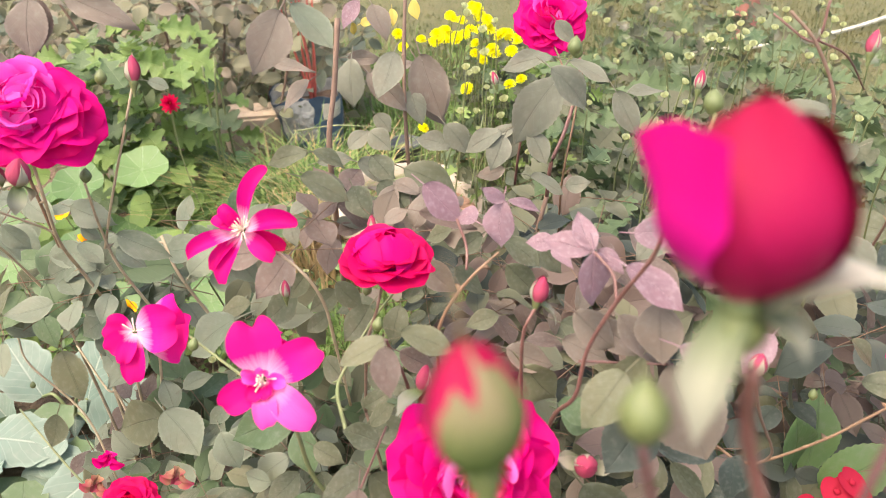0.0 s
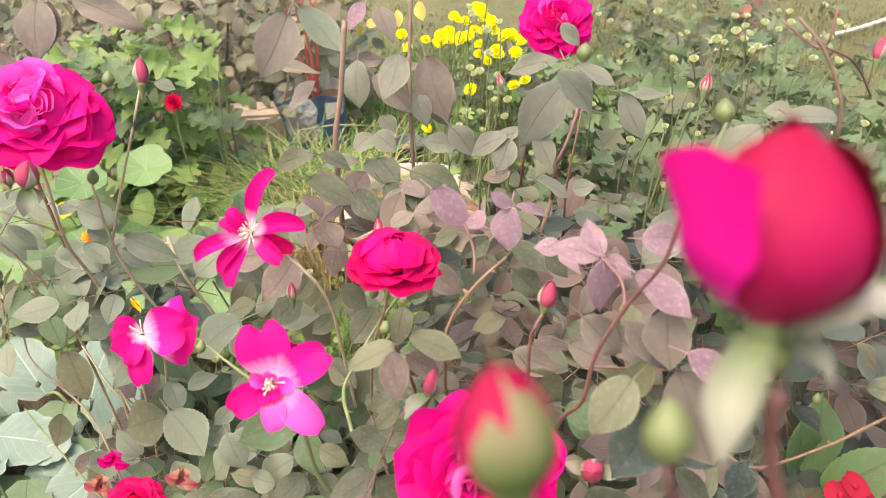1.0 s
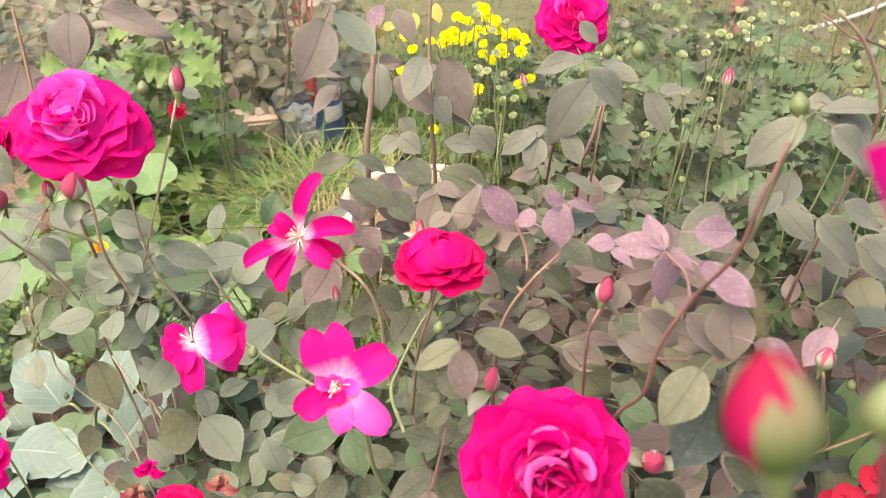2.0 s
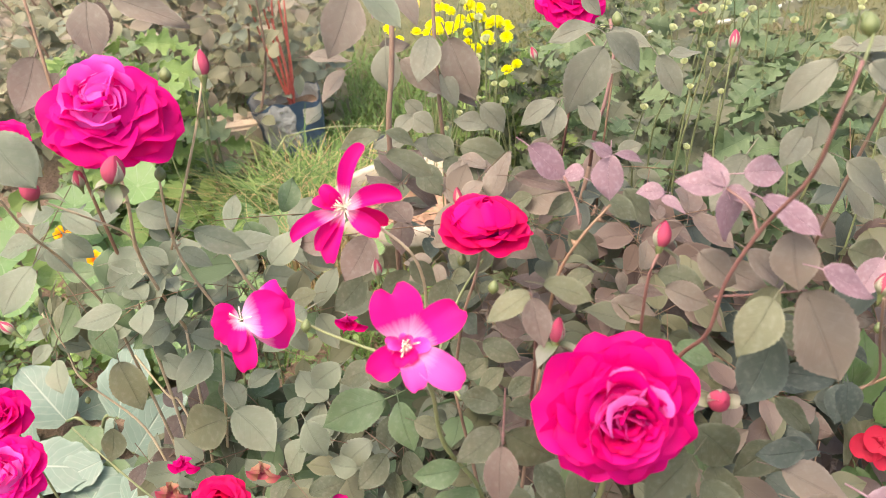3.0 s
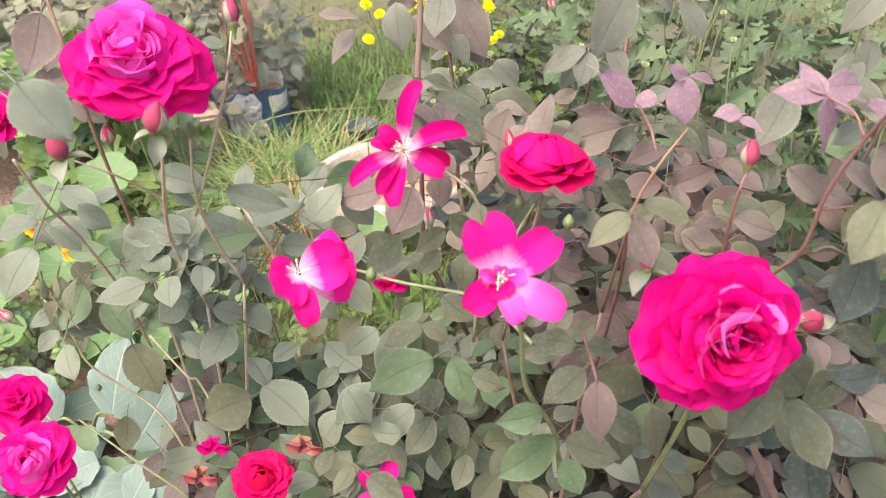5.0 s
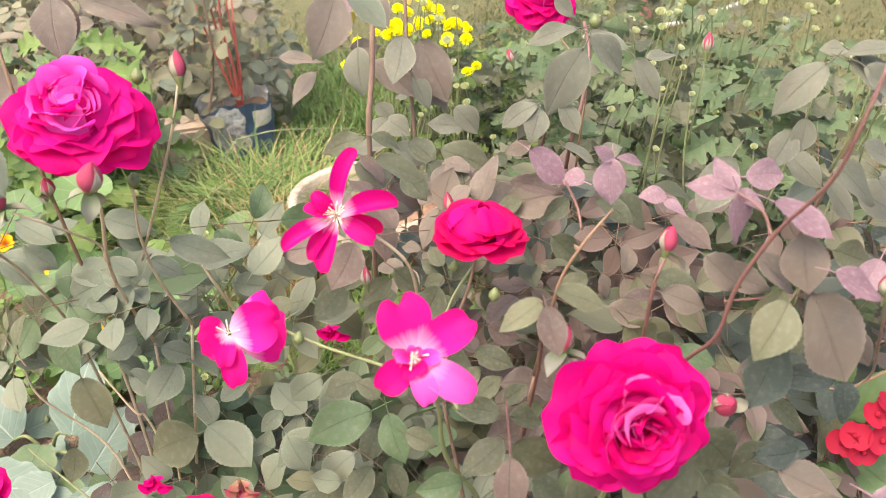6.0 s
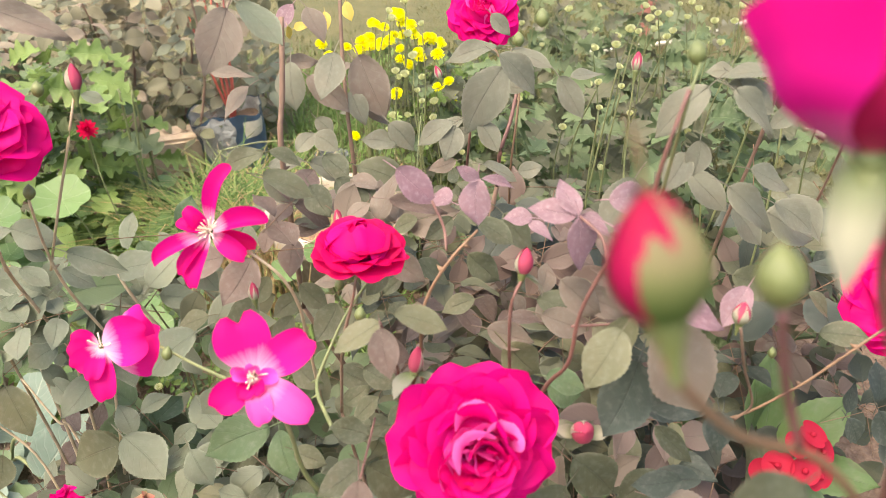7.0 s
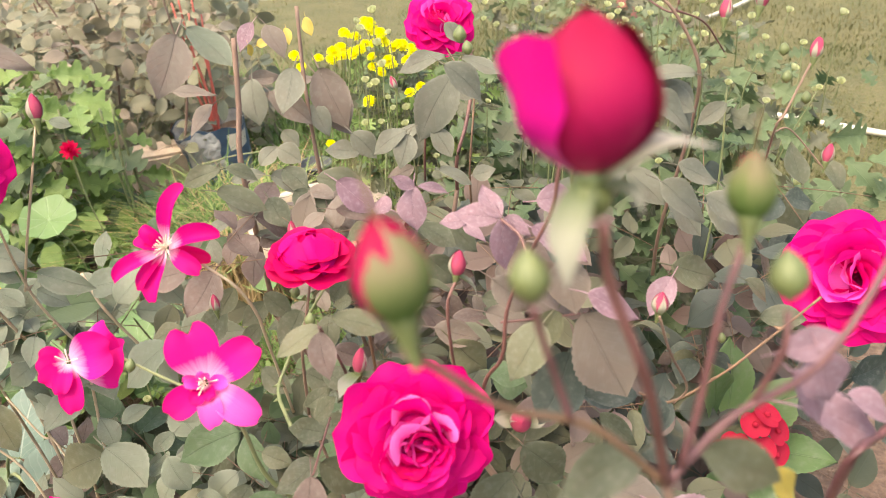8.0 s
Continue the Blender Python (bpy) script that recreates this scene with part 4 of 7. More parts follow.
leaf(right, (0.109, 0.392, 0.823), (0.140, 0.371, 0.804), 0.55, LEAF_MAUVE)
leaf(right, (0.131, 0.388, 0.799), (0.132, 0.369, 0.765), 0.75, LEAF_TAUPE)
leaf(right, (0.137, 0.358, 0.789), (0.170, 0.348, 0.773), 0.55, LEAF_MAUVE)
leaf(right, (0.103, 0.433, 0.752), (0.136, 0.410, 0.742), 0.5, LEAF_TAUPE)
leaf(right, (0.106, 0.352, 0.775), (0.078, 0.333, 0.752), 0.68, LEAF_OLIVE)
leaf(right, (0.138, 0.395, 0.714), (0.107, 0.368, 0.675), 0.75, LEAF_BLUE_SHADED)
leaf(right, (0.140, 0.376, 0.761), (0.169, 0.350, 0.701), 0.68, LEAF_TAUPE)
leaf(right, (0.192, 0.395, 0.663), (0.148, 0.408, 0.665), 0.45, LEAF_BLUE_SHADED)
leaf(right, (0.212, 0.408, 0.649), (0.208, 0.386, 0.627), 0.75, LEAF_BLUE_SHADED)
leaf(right, (0.110, 0.431, 0.594), (0.144, 0.415, 0.557), 0.72, LEAF_GREY)
leaf(right, (0.098, 0.382, 0.588), (0.114, 0.349, 0.551), 0.72, LEAF_GREY)
leaf(right, (0.095, 0.399, 0.597), (0.056, 0.384, 0.560), 0.62, LEAF_GREY)
leaf(right, (0.175, 0.407, 0.563), (0.228, 0.382, 0.546), 0.58, LEAF_TAUPE)
leaf(right, (0.175, 0.372, 0.563), (0.222, 0.346, 0.549), 0.6, LEAF_TAUPE)
leaf(right, (0.186, 0.324, 0.621), (0.229, 0.312, 0.590), 0.7, LEAF_MAUVE)
leaf(right, (0.194, 0.412, 0.575), (0.151, 0.410, 0.579), 0.5, LEAF_BLUE_SHADED)
leaf(right, (0.085, 0.435, 0.676), (0.112, 0.423, 0.672), 0.8, LEAF_GREEN)
leaf(right, (0.230, 0.541, 0.855), (0.189, 0.536, 0.818), 0.5, LEAF_SKYLIT)
leaf(right, (0.225, 0.491, 0.869), (0.263, 0.481, 0.839), 0.5, LEAF_SKYLIT)
leaf(right, (0.239, 0.579, 0.783), (0.213, 0.562, 0.761), 0.65, LEAF_SKYLIT)
leaf(right, (0.209, 0.617, 0.745), (0.175, 0.603, 0.695), 0.6, LEAF_SKYLIT)
leaf(right, (0.094, 0.491, 0.692), (0.131, 0.481, 0.679), 0.6, LEAF_TAUPE)
leaf(right, (0.050, 0.490, 0.684), (0.089, 0.484, 0.671), 0.55, LEAF_TAUPE)
leaf(right, (0.265, 0.564, 0.856), (0.238, 0.563, 0.863), 0.55, LEAF_SKYLIT)
leaf(right, (0.250, 0.533, 0.861), (0.283, 0.521, 0.825), 0.62, LEAF_SKYLIT)
leaf(right, (0.247, 0.577, 0.795), (0.240, 0.567, 0.767), 0.72, LEAF_SKYLIT)
leaf(right, (0.329, 0.571, 0.821), (0.305, 0.576, 0.802), 0.55, LEAF_SKYLIT)
leaf(right, (0.268, 0.525, 0.790), (0.305, 0.522, 0.773), 0.6, LEAF_SKYLIT)
leaf(right, (0.268, 0.555, 0.761), (0.305, 0.529, 0.734), 0.6, LEAF_SKYLIT)
leaf(right, (0.305, 0.543, 0.748), (0.339, 0.524, 0.728), 0.6, LEAF_SKYLIT)
leaf(right, (0.134, 0.453, 0.518), (0.145, 0.464, 0.557), 0.9, LEAF_GREEN)
leaf(right, (0.224, 0.435, 0.547), (0.174, 0.437, 0.556), 0.42, LEAF_BLUE_SHADED)
leaf(right, (0.239, 0.447, 0.610), (0.225, 0.424, 0.588), 0.72, LEAF_BLUE_SHADED)
leaf(right, (0.183, 0.448, 0.601), (0.212, 0.426, 0.577), 0.42, LEAF_GREY)
leaf(right, (0.349, 0.533, 0.659), (0.374, 0.521, 0.639), 0.6, LEAF_GREY)
leaf(right, (0.368, 0.529, 0.616), (0.406, 0.511, 0.618), 0.6, LEAF_GREY)
leaf(right, (0.125, 0.385, 0.760), (0.106, 0.376, 0.733), 0.65, LEAF_OLIVE)
leaf(right, (0.193, 0.441, 0.552), (0.150, 0.431, 0.532), 0.6, LEAF_GREY)
leaf(right, (0.128, 0.428, 0.552), (0.141, 0.393, 0.507), 0.6, LEAF_GREY)
leaf(right, (0.109, 0.439, 0.527), (0.089, 0.430, 0.493), 0.7, LEAF_BLUE_SHADED)
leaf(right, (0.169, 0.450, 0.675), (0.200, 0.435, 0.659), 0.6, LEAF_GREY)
leaf(right, (0.156, 0.434, 0.646), (0.189, 0.417, 0.636), 0.5, LEAF_BLUE_SHADED)
leaf(right, (0.112, 0.404, 0.778), (0.137, 0.385, 0.756), 0.6, LEAF_TAUPE)
leaf(right, (0.088, 0.424, 0.767), (0.117, 0.411, 0.744), 0.6, LEAF_TAUPE)
leaf(right, (0.348, 0.593, 0.728), (0.375, 0.560, 0.698), 0.6, LEAF_SKYLIT)
leaf(right, (0.293, 0.596, 0.722), (0.325, 0.582, 0.682), 0.6, LEAF_SKYLIT)
leaf(right, (0.259, 0.615, 0.748), (0.288, 0.584, 0.723), 0.6, LEAF_SKYLIT)
leaf(right, (0.343, 0.613, 0.701), (0.393, 0.599, 0.676), 0.75, LEAF_SKYLIT)
leaf(right, (0.278, 0.539, 0.682), (0.327, 0.534, 0.665), 0.6, LEAF_GREY)
leaf(right, (0.277, 0.530, 0.866), (0.237, 0.527, 0.875), 0.5, LEAF_SKYLIT)
leaf(right, (0.240, 0.531, 0.860), (0.276, 0.521, 0.836), 0.6, LEAF_SKYLIT)
leaf(right, (0.223, 0.422, 0.749), (0.202, 0.408, 0.727), 0.6, LEAF_MAUVE)
stem(right, [(0.123, 0.345, 0.923), (0.112, 0.339, 0.891), (0.110, 0.348, 0.857), (0.102, 0.374, 0.811), (0.090, 0.384, 0.767), (0.087, 0.392, 0.721), (0.077, 0.414, 0.679), (0.073, 0.448, 0.579)], 0.0011, 0.0016, STEM_RED, 0)
stem(right, [(0.092, 0.406, 0.824), (0.101, 0.390, 0.818), (0.102, 0.378, 0.807)], 0.0009, 0.001, STEM_RED, 0)
stem(right, [(0.086, 0.388, 0.754), (0.119, 0.386, 0.754), (0.142, 0.376, 0.761)], 0.0009, 0.0007, STEM_RED, 0)
stem(right, [(0.063, 0.432, 0.765), (0.055, 0.427, 0.747), (0.057, 0.437, 0.695), (0.067, 0.464, 0.605)], 0.0012, 0.0013, STEM_RED, 0)
stem(right, [(0.193, 0.372, 0.752), (0.212, 0.389, 0.705), (0.244, 0.419, 0.642), (0.239, 0.429, 0.618)], 0.001, 0.0011, STEM_BROWN, 0)
stem(right, [(0.225, 0.467, 0.600), (0.239, 0.437, 0.612), (0.275, 0.420, 0.651), (0.299, 0.412, 0.682), (0.338, 0.408, 0.722)], 0.0012, 0.0010, STEM_OCHRE, 4)
stem(right, [(0.073, 0.448, 0.579), (0.200, 0.460, 0.300), (0.270, 0.430, 0.000)], 0.003, 0.005, STEM_BROWN, 4)
bud(right, (0.063, 0.433, 0.767), (0.225, 0.213, 0.951), 0.020, PETAL_BUD, 3, 1, 0.7, "red bud with one raised sepal", 5)
bud(right, (0.098, 0.386, 0.664), (-0.106, -0.767, 0.633), 0.020, PETAL_BUD, 2, 2, 0.9, "round red bud with spread sepals", 0)
petals_by_hand(right, (0.099, 0.388, 0.661), (-0.106, -0.767, 0.633), [(78, 14, 0.019, 1.3), (-82, 14, 0.020, 1.3)], SEPAL, "sepal", "pale sepals spread to both sides", name="calyx", seed=9, hip=0.005)
bud(right, (0.194, 0.377, 0.751), (0.233, 0.197, 0.952), 0.016, PETAL_BUD, 4, 0, 0.8, "red bud half covered by pale sepals", 7)
green_bud(right, (0.129, 0.353, 0.932), (0.080, 0.493, 0.867), 0.0135)
stem(right, [(0.130, 0.352, 0.934), (0.123, 0.346, 0.913), (0.126, 0.361, 0.880), (0.130, 0.377, 0.848)], 0.0008, 0.0011, STEM_GREEN, 0)
stem(right, [(0.273, 0.562, 0.937), (0.266, 0.556, 0.909), (0.237, 0.567, 0.926)], 0.001, 0.0008, STEM_RED, 0)
stem(right, [(0.249, 0.568, 0.928), (0.268, 0.555, 0.907), (0.290, 0.551, 0.862), (0.294, 0.564, 0.805), (0.286, 0.590, 0.693), (0.302, 0.634, 0.611)], 0.0012, 0.0019, STEM_BROWN, 0)
stem(right, [(0.268, 0.557, 0.910), (0.300, 0.571, 0.894), (0.334, 0.596, 0.859)], 0.0009, 0.0007, STEM_RED, 0)
bud(right, (0.419, 0.594, 0.844), (0.292, 0.273, 0.916), 0.020, PETAL_BUD, 4, 0, 0.62, "", 0)
bud(right, (0.447, 0.589, 0.741), (0.292, 0.273, 0.916), 0.020, PETAL_BUD, 4, 0, 0.62, "", 2)
bud(right, (0.323, 0.528, 0.912), (0.292, 0.273, 0.916), 0.020, PETAL_BUD, 4, 0, 0.62, "", 4)
bud(right, (0.328, 0.591, 0.888), (0.192, 0.331, 0.924), 0.020, PETAL_BUD, 4, 0, 0.62, "", 1)
stem(right, [(0.416, 0.593, 0.841), (0.393, 0.583, 0.801), (0.387, 0.586, 0.784), (0.405, 0.630, 0.704), (0.399, 0.649, 0.635)], 0.001, 0.0014, STEM_BROWN, 0)
stem(right, [(0.446, 0.587, 0.736), (0.413, 0.601, 0.775), (0.392, 0.594, 0.778)], 0.0008, 0.0008, STEM_BROWN, 0)
green_bud(right, (0.404, 0.618, 0.842), (0.164, 0.390, 0.906), 0.013)
green_bud(right, (0.403, 0.605, 0.820), (0.164, 0.390, 0.906), 0.013)
green_bud(right, (0.430, 0.611, 0.795), (0.164, 0.390, 0.906), 0.013)
green_bud(right, (0.374, 0.740, 0.822), (0.118, 0.398, 0.910), 0.013)
green_bud(right, (0.370, 0.753, 0.842), (0.118, 0.398, 0.910), 0.013)
green_bud(right, (0.363, 0.582, 0.546), (0.118, 0.398, 0.910), 0.013)
green_bud(right, (0.082, 0.483, 0.921), (0.118, 0.398, 0.910), 0.013)
leaf(front, (-0.145, 0.569, 0.534), (-0.211, 0.563, 0.510), 0.6, LEAF_GREEN)
leaf(front, (-0.131, 0.536, 0.559), (-0.122, 0.502, 0.526), 0.58, LEAF_GREEN)
leaf(front, (-0.086, 0.406, 0.602), (-0.121, 0.398, 0.605), 0.62, LEAF_GREEN)
leaf(front, (-0.055, 0.410, 0.633), (-0.090, 0.396, 0.619), 0.65, LEAF_GREY)
leaf(front, (-0.052, 0.394, 0.646), (-0.014, 0.387, 0.618), 0.62, LEAF_GREY)
leaf(front, (-0.058, 0.375, 0.652), (-0.062, 0.347, 0.619), 0.58, LEAF_BROWN)
leaf(front, (-0.049, 0.442, 0.629), (-0.082, 0.453, 0.631), 0.6, LEAF_GREY)
leaf(front, (-0.043, 0.440, 0.626), (-0.011, 0.444, 0.616), 0.6, LEAF_GREY)
leaf(front, (-0.071, 0.424, 0.556), (-0.120, 0.422, 0.524), 0.58, LEAF_GREEN)
leaf(front, (-0.071, 0.400, 0.555), (-0.062, 0.382, 0.532), 0.7, LEAF_GREEN)
leaf(front, (-0.061, 0.428, 0.545), (-0.017, 0.413, 0.532), 0.62, LEAF_GREY)
leaf(front, (-0.230, 0.597, 0.490), (-0.211, 0.576, 0.456), 0.68, LEAF_HAZED)
leaf(front, (-0.182, 0.582, 0.432), (-0.216, 0.592, 0.432), 0.7, LEAF_HAZED)
leaf(front, (-0.150, 0.578, 0.451), (-0.183, 0.556, 0.427), 0.62, LEAF_GREY)
leaf(front, (-0.141, 0.575, 0.427), (-0.150, 0.560, 0.389), 0.6, LEAF_GREY)
leaf(front, (-0.150, 0.593, 0.554), (-0.191, 0.596, 0.539), 0.62, LEAF_GREY)
leaf(front, (-0.192, 0.646, 0.520), (-0.230, 0.643, 0.491), 0.65, LEAF_HAZED)
leaf(front, (-0.036, 0.394, 0.766), (-0.066, 0.381, 0.761), 0.55, LEAF_OLIVE)
leaf(front, (-0.027, 0.396, 0.771), (0.007, 0.396, 0.754), 0.52, LEAF_OLIVE)
leaf(front, (-0.036, 0.384, 0.769), (-0.033, 0.360, 0.748), 0.58, LEAF_BROWN)
leaf(front, (-0.239, 0.664, 0.464), (-0.264, 0.652, 0.447), 0.6, LEAF_HAZED)
leaf(front, (-0.322, 0.704, 0.422), (-0.338, 0.727, 0.452), 0.65, LEAF_HAZED)
leaf(front, (-0.312, 0.717, 0.444), (-0.280, 0.733, 0.456), 0.62, LEAF_HAZED)
leaf(front, (-0.324, 0.681, 0.442), (-0.281, 0.649, 0.401), 0.72, LEAF_HAZED)
leaf(front, (-0.345, 0.716, 0.399), (-0.408, 0.718, 0.373), 0.85, LEAF_OLIVE)
leaf(front, (-0.138, 0.521, 0.591), (-0.157, 0.532, 0.605), 0.7, LEAF_GREY)
leaf(front, (-0.118, 0.518, 0.550), (-0.090, 0.506, 0.542), 0.65, LEAF_GREY)
leaf(front, (-0.138, 0.613, 0.471), (-0.160, 0.593, 0.443), 0.65, LEAF_GREY)
leaf(front, (-0.177, 0.648, 0.447), (-0.206, 0.626, 0.420), 0.6, LEAF_GREY)
leaf(front, (-0.129, 0.592, 0.438), (-0.118, 0.565, 0.413), 0.6, LEAF_GREY)
leaf(front, (-0.018, 0.444, 0.558), (0.001, 0.418, 0.534), 0.6, LEAF_GREY)
leaf(front, (0.012, 0.432, 0.562), (0.020, 0.412, 0.520), 0.62, LEAF_OLIVE)
leaf(front, (-0.008, 0.464, 0.514), (0.003, 0.451, 0.470), 0.6, LEAF_GREY)
leaf(front, (-0.060, 0.480, 0.612), (-0.039, 0.481, 0.633), 0.6, LEAF_GREY)
leaf(front, (-0.051, 0.532, 0.622), (-0.021, 0.513, 0.616), 0.6, LEAF_GREY)
leaf(front, (-0.038, 0.541, 0.640), (-0.007, 0.541, 0.622), 0.6, LEAF_BROWN)
leaf(front, (-0.070, 0.518, 0.596), (-0.047, 0.525, 0.610), 0.6, LEAF_GREY)
leaf(front, (-0.089, 0.510, 0.463), (-0.109, 0.497, 0.441), 0.6, LEAF_GREY)
leaf(front, (-0.122, 0.540, 0.430), (-0.141, 0.520, 0.405), 0.6, LEAF_GREY)
leaf(front, (-0.137, 0.667, 0.641), (-0.158, 0.656, 0.616), 0.62, LEAF_GREY)
leaf(front, (-0.108, 0.660, 0.634), (-0.081, 0.652, 0.608), 0.6, LEAF_GREY)
leaf(front, (-0.145, 0.640, 0.732), (-0.169, 0.628, 0.711), 0.62, LEAF_BROWN)
leaf(front, (-0.042, 0.769, 0.710), (0.016, 0.750, 0.689), 0.55, LEAF_GREY)
leaf(front, (-0.064, 0.709, 0.723), (-0.024, 0.674, 0.691), 0.55, LEAF_GREY)
leaf(front, (-0.122, 0.607, 0.778), (-0.080, 0.604, 0.760), 0.6, LEAF_GREY)
leaf(front, (-0.089, 0.691, 0.727), (-0.072, 0.664, 0.706), 0.7, LEAF_GREY)
leaf(front, (-0.126, 0.673, 0.771), (-0.169, 0.671, 0.762), 0.45, LEAF_GREY)
leaf(front, (-0.122, 0.673, 0.772), (-0.090, 0.673, 0.759), 0.5, LEAF_GREY)
leaf(front, (-0.076, 0.760, 0.728), (-0.052, 0.736, 0.709), 0.65, LEAF_GREY)
leaf(front, (-0.014, 0.515, 0.816), (0.014, 0.505, 0.791), 0.62, LEAF_MAUVE)
leaf(front, (0.024, 0.499, 0.794), (0.010, 0.513, 0.794), 0.9, LEAF_MAUVE)
leaf(front, (0.043, 0.497, 0.812), (0.039, 0.482, 0.781), 0.68, LEAF_MAUVE)
leaf(front, (0.046, 0.496, 0.812), (0.073, 0.498, 0.805), 0.3, LEAF_MAUVE)
leaf(front, (0.044, 0.496, 0.812), (0.027, 0.494, 0.824), 0.5, LEAF_MAUVE)
leaf(front, (0.080, 0.478, 0.787), (0.059, 0.479, 0.789), 0.7, LEAF_MAUVE)
leaf(front, (0.077, 0.477, 0.785), (0.092, 0.462, 0.778), 0.5, LEAF_MAUVE)
leaf(front, (-0.019, 0.550, 0.775), (0.030, 0.548, 0.763), 0.3, LEAF_BROWN)
leaf(front, (0.032, 0.555, 0.751), (0.009, 0.544, 0.740), 0.6, LEAF_GREY)
leaf(front, (0.048, 0.534, 0.759), (0.076, 0.520, 0.741), 0.6, LEAF_GREY)
leaf(front, (0.008, 0.610, 0.723), (-0.018, 0.618, 0.710), 0.6, LEAF_GREY)
leaf(front, (0.074, 0.552, 0.753), (0.100, 0.541, 0.722), 0.6, LEAF_GREY)
leaf(front, (0.064, 0.481, 0.674), (0.092, 0.473, 0.641), 0.72, LEAF_OLIVE)
leaf(front, (0.066, 0.499, 0.685), (0.098, 0.495, 0.687), 0.42, LEAF_BROWN)
leaf(front, (0.095, 0.512, 0.693), (0.133, 0.500, 0.680), 0.6, LEAF_GREY)
leaf(front, (0.093, 0.461, 0.645), (0.123, 0.458, 0.633), 0.85, LEAF_GREEN)
leaf(front, (-0.075, 0.601, 0.572), (-0.041, 0.588, 0.557), 0.65, LEAF_GREY)
leaf(front, (-0.067, 0.604, 0.538), (-0.080, 0.588, 0.518), 0.7, LEAF_GREY)
leaf(front, (-0.030, 0.538, 0.551), (-0.072, 0.540, 0.551), 0.62, LEAF_GREY)
leaf(front, (-0.070, 0.615, 0.637), (-0.094, 0.593, 0.611), 0.72, LEAF_GREY)
leaf(front, (0.047, 0.535, 0.683), (0.018, 0.531, 0.676), 0.6, LEAF_OLIVE)
leaf(front, (0.012, 0.677, 0.641), (0.046, 0.671, 0.614), 0.6, LEAF_GREY)
leaf(front, (0.069, 0.708, 0.625), (0.105, 0.697, 0.592), 0.6, LEAF_GREY)
leaf(front, (-0.017, 0.695, 0.626), (-0.048, 0.687, 0.599), 0.6, LEAF_GREY)
leaf(front, (-0.119, 0.665, 0.593), (-0.144, 0.657, 0.574), 0.6, LEAF_GREY)
leaf(front, (-0.215, 0.719, 0.567), (-0.252, 0.714, 0.559), 0.65, LEAF_OLIVE)
leaf(front, (-0.123, 0.642, 0.553), (-0.095, 0.617, 0.534), 0.6, LEAF_GREY)
leaf(front, (-0.241, 0.626, 0.666), (-0.212, 0.635, 0.698), 0.65, LEAF_HAZED)
leaf(front, (-0.208, 0.652, 0.677), (-0.186, 0.637, 0.646), 0.7, LEAF_HAZED)
leaf(front, (-0.156, 0.692, 0.602), (-0.195, 0.686, 0.564), 0.6, LEAF_GREY)
leaf(front, (-0.110, 0.687, 0.605), (-0.142, 0.676, 0.586), 0.6, LEAF_GREY)
leaf(front, (-0.224, 0.683, 0.571), (-0.282, 0.675, 0.529), 0.7, LEAF_HAZED)
leaf(front, (-0.047, 0.500, 0.587), (-0.075, 0.508, 0.580), 0.6, LEAF_GREY)
leaf(front, (-0.033, 0.498, 0.587), (-0.010, 0.507, 0.599), 0.6, LEAF_GREY)
leaf(front, (-0.000, 0.492, 0.585), (-0.029, 0.495, 0.576), 0.6, LEAF_GREY)
leaf(front, (0.025, 0.477, 0.568), (0.012, 0.479, 0.556), 0.6, LEAF_GREY)
leaf(front, (0.026, 0.459, 0.539), (0.006, 0.440, 0.509), 0.6, LEAF_GREEN)
leaf(front, (0.061, 0.485, 0.513), (0.041, 0.485, 0.498), 0.6, LEAF_GREY)
stem(front, [(-0.141, 0.536, 0.754), (-0.111, 0.529, 0.727), (-0.100, 0.541, 0.690), (-0.098, 0.559, 0.642), (-0.097, 0.619, 0.507)], 0.0012, 0.0016, STEM_TAN, 0)
stem(front, [(-0.120, 0.403, 0.725), (-0.104, 0.404, 0.684), (-0.100, 0.412, 0.639), (-0.093, 0.417, 0.609), (-0.071, 0.426, 0.559), (-0.062, 0.436, 0.499)], 0.0014, 0.0022, STEM_GREEN, 5)
stem(front, [(-0.207, 0.510, 0.681), (-0.174, 0.475, 0.686), (-0.134, 0.428, 0.700), (-0.106, 0.411, 0.695)], 0.0011, 0.0012, STEM_GREEN, 0)
stem(front, [(0.040, 0.478, 0.780), (0.019, 0.469, 0.763), (0.002, 0.467, 0.736), (-0.004, 0.471, 0.703), (-0.002, 0.515, 0.601)], 0.0011, 0.0015, STEM_OCHRE, 2)
stem(front, [(0.010, 0.501, 0.795), (0.017, 0.490, 0.778), (0.017, 0.477, 0.766)], 0.001, 0.001, STEM_RED, 0)
stem(front, [(-0.049, 0.540, 0.716), (-0.056, 0.536, 0.687), (-0.067, 0.544, 0.641), (-0.076, 0.577, 0.537)], 0.0012, 0.0016, STEM_BROWN, 0)
stem(front, [(-0.044, 0.448, 0.640), (-0.057, 0.379, 0.649)], 0.0009, 0.0009, STEM_RED, 0)
stem(front, [(0.022, 0.378, 0.648), (0.029, 0.414, 0.553), (0.023, 0.453, 0.441)], 0.002, 0.0025, STEM_GREEN, 3)
stem(front, [(-0.036, 0.394, 0.766), (-0.024, 0.430, 0.690), (-0.021, 0.475, 0.571)], 0.0011, 0.0015, STEM_RED, 0)
stem(front, [(-0.078, 0.465, 0.618), (-0.091, 0.514, 0.619), (-0.084, 0.541, 0.627), (-0.064, 0.575, 0.649), (-0.042, 0.587, 0.675)], 0.0018, 0.0012, STEM_GREEN, 5)
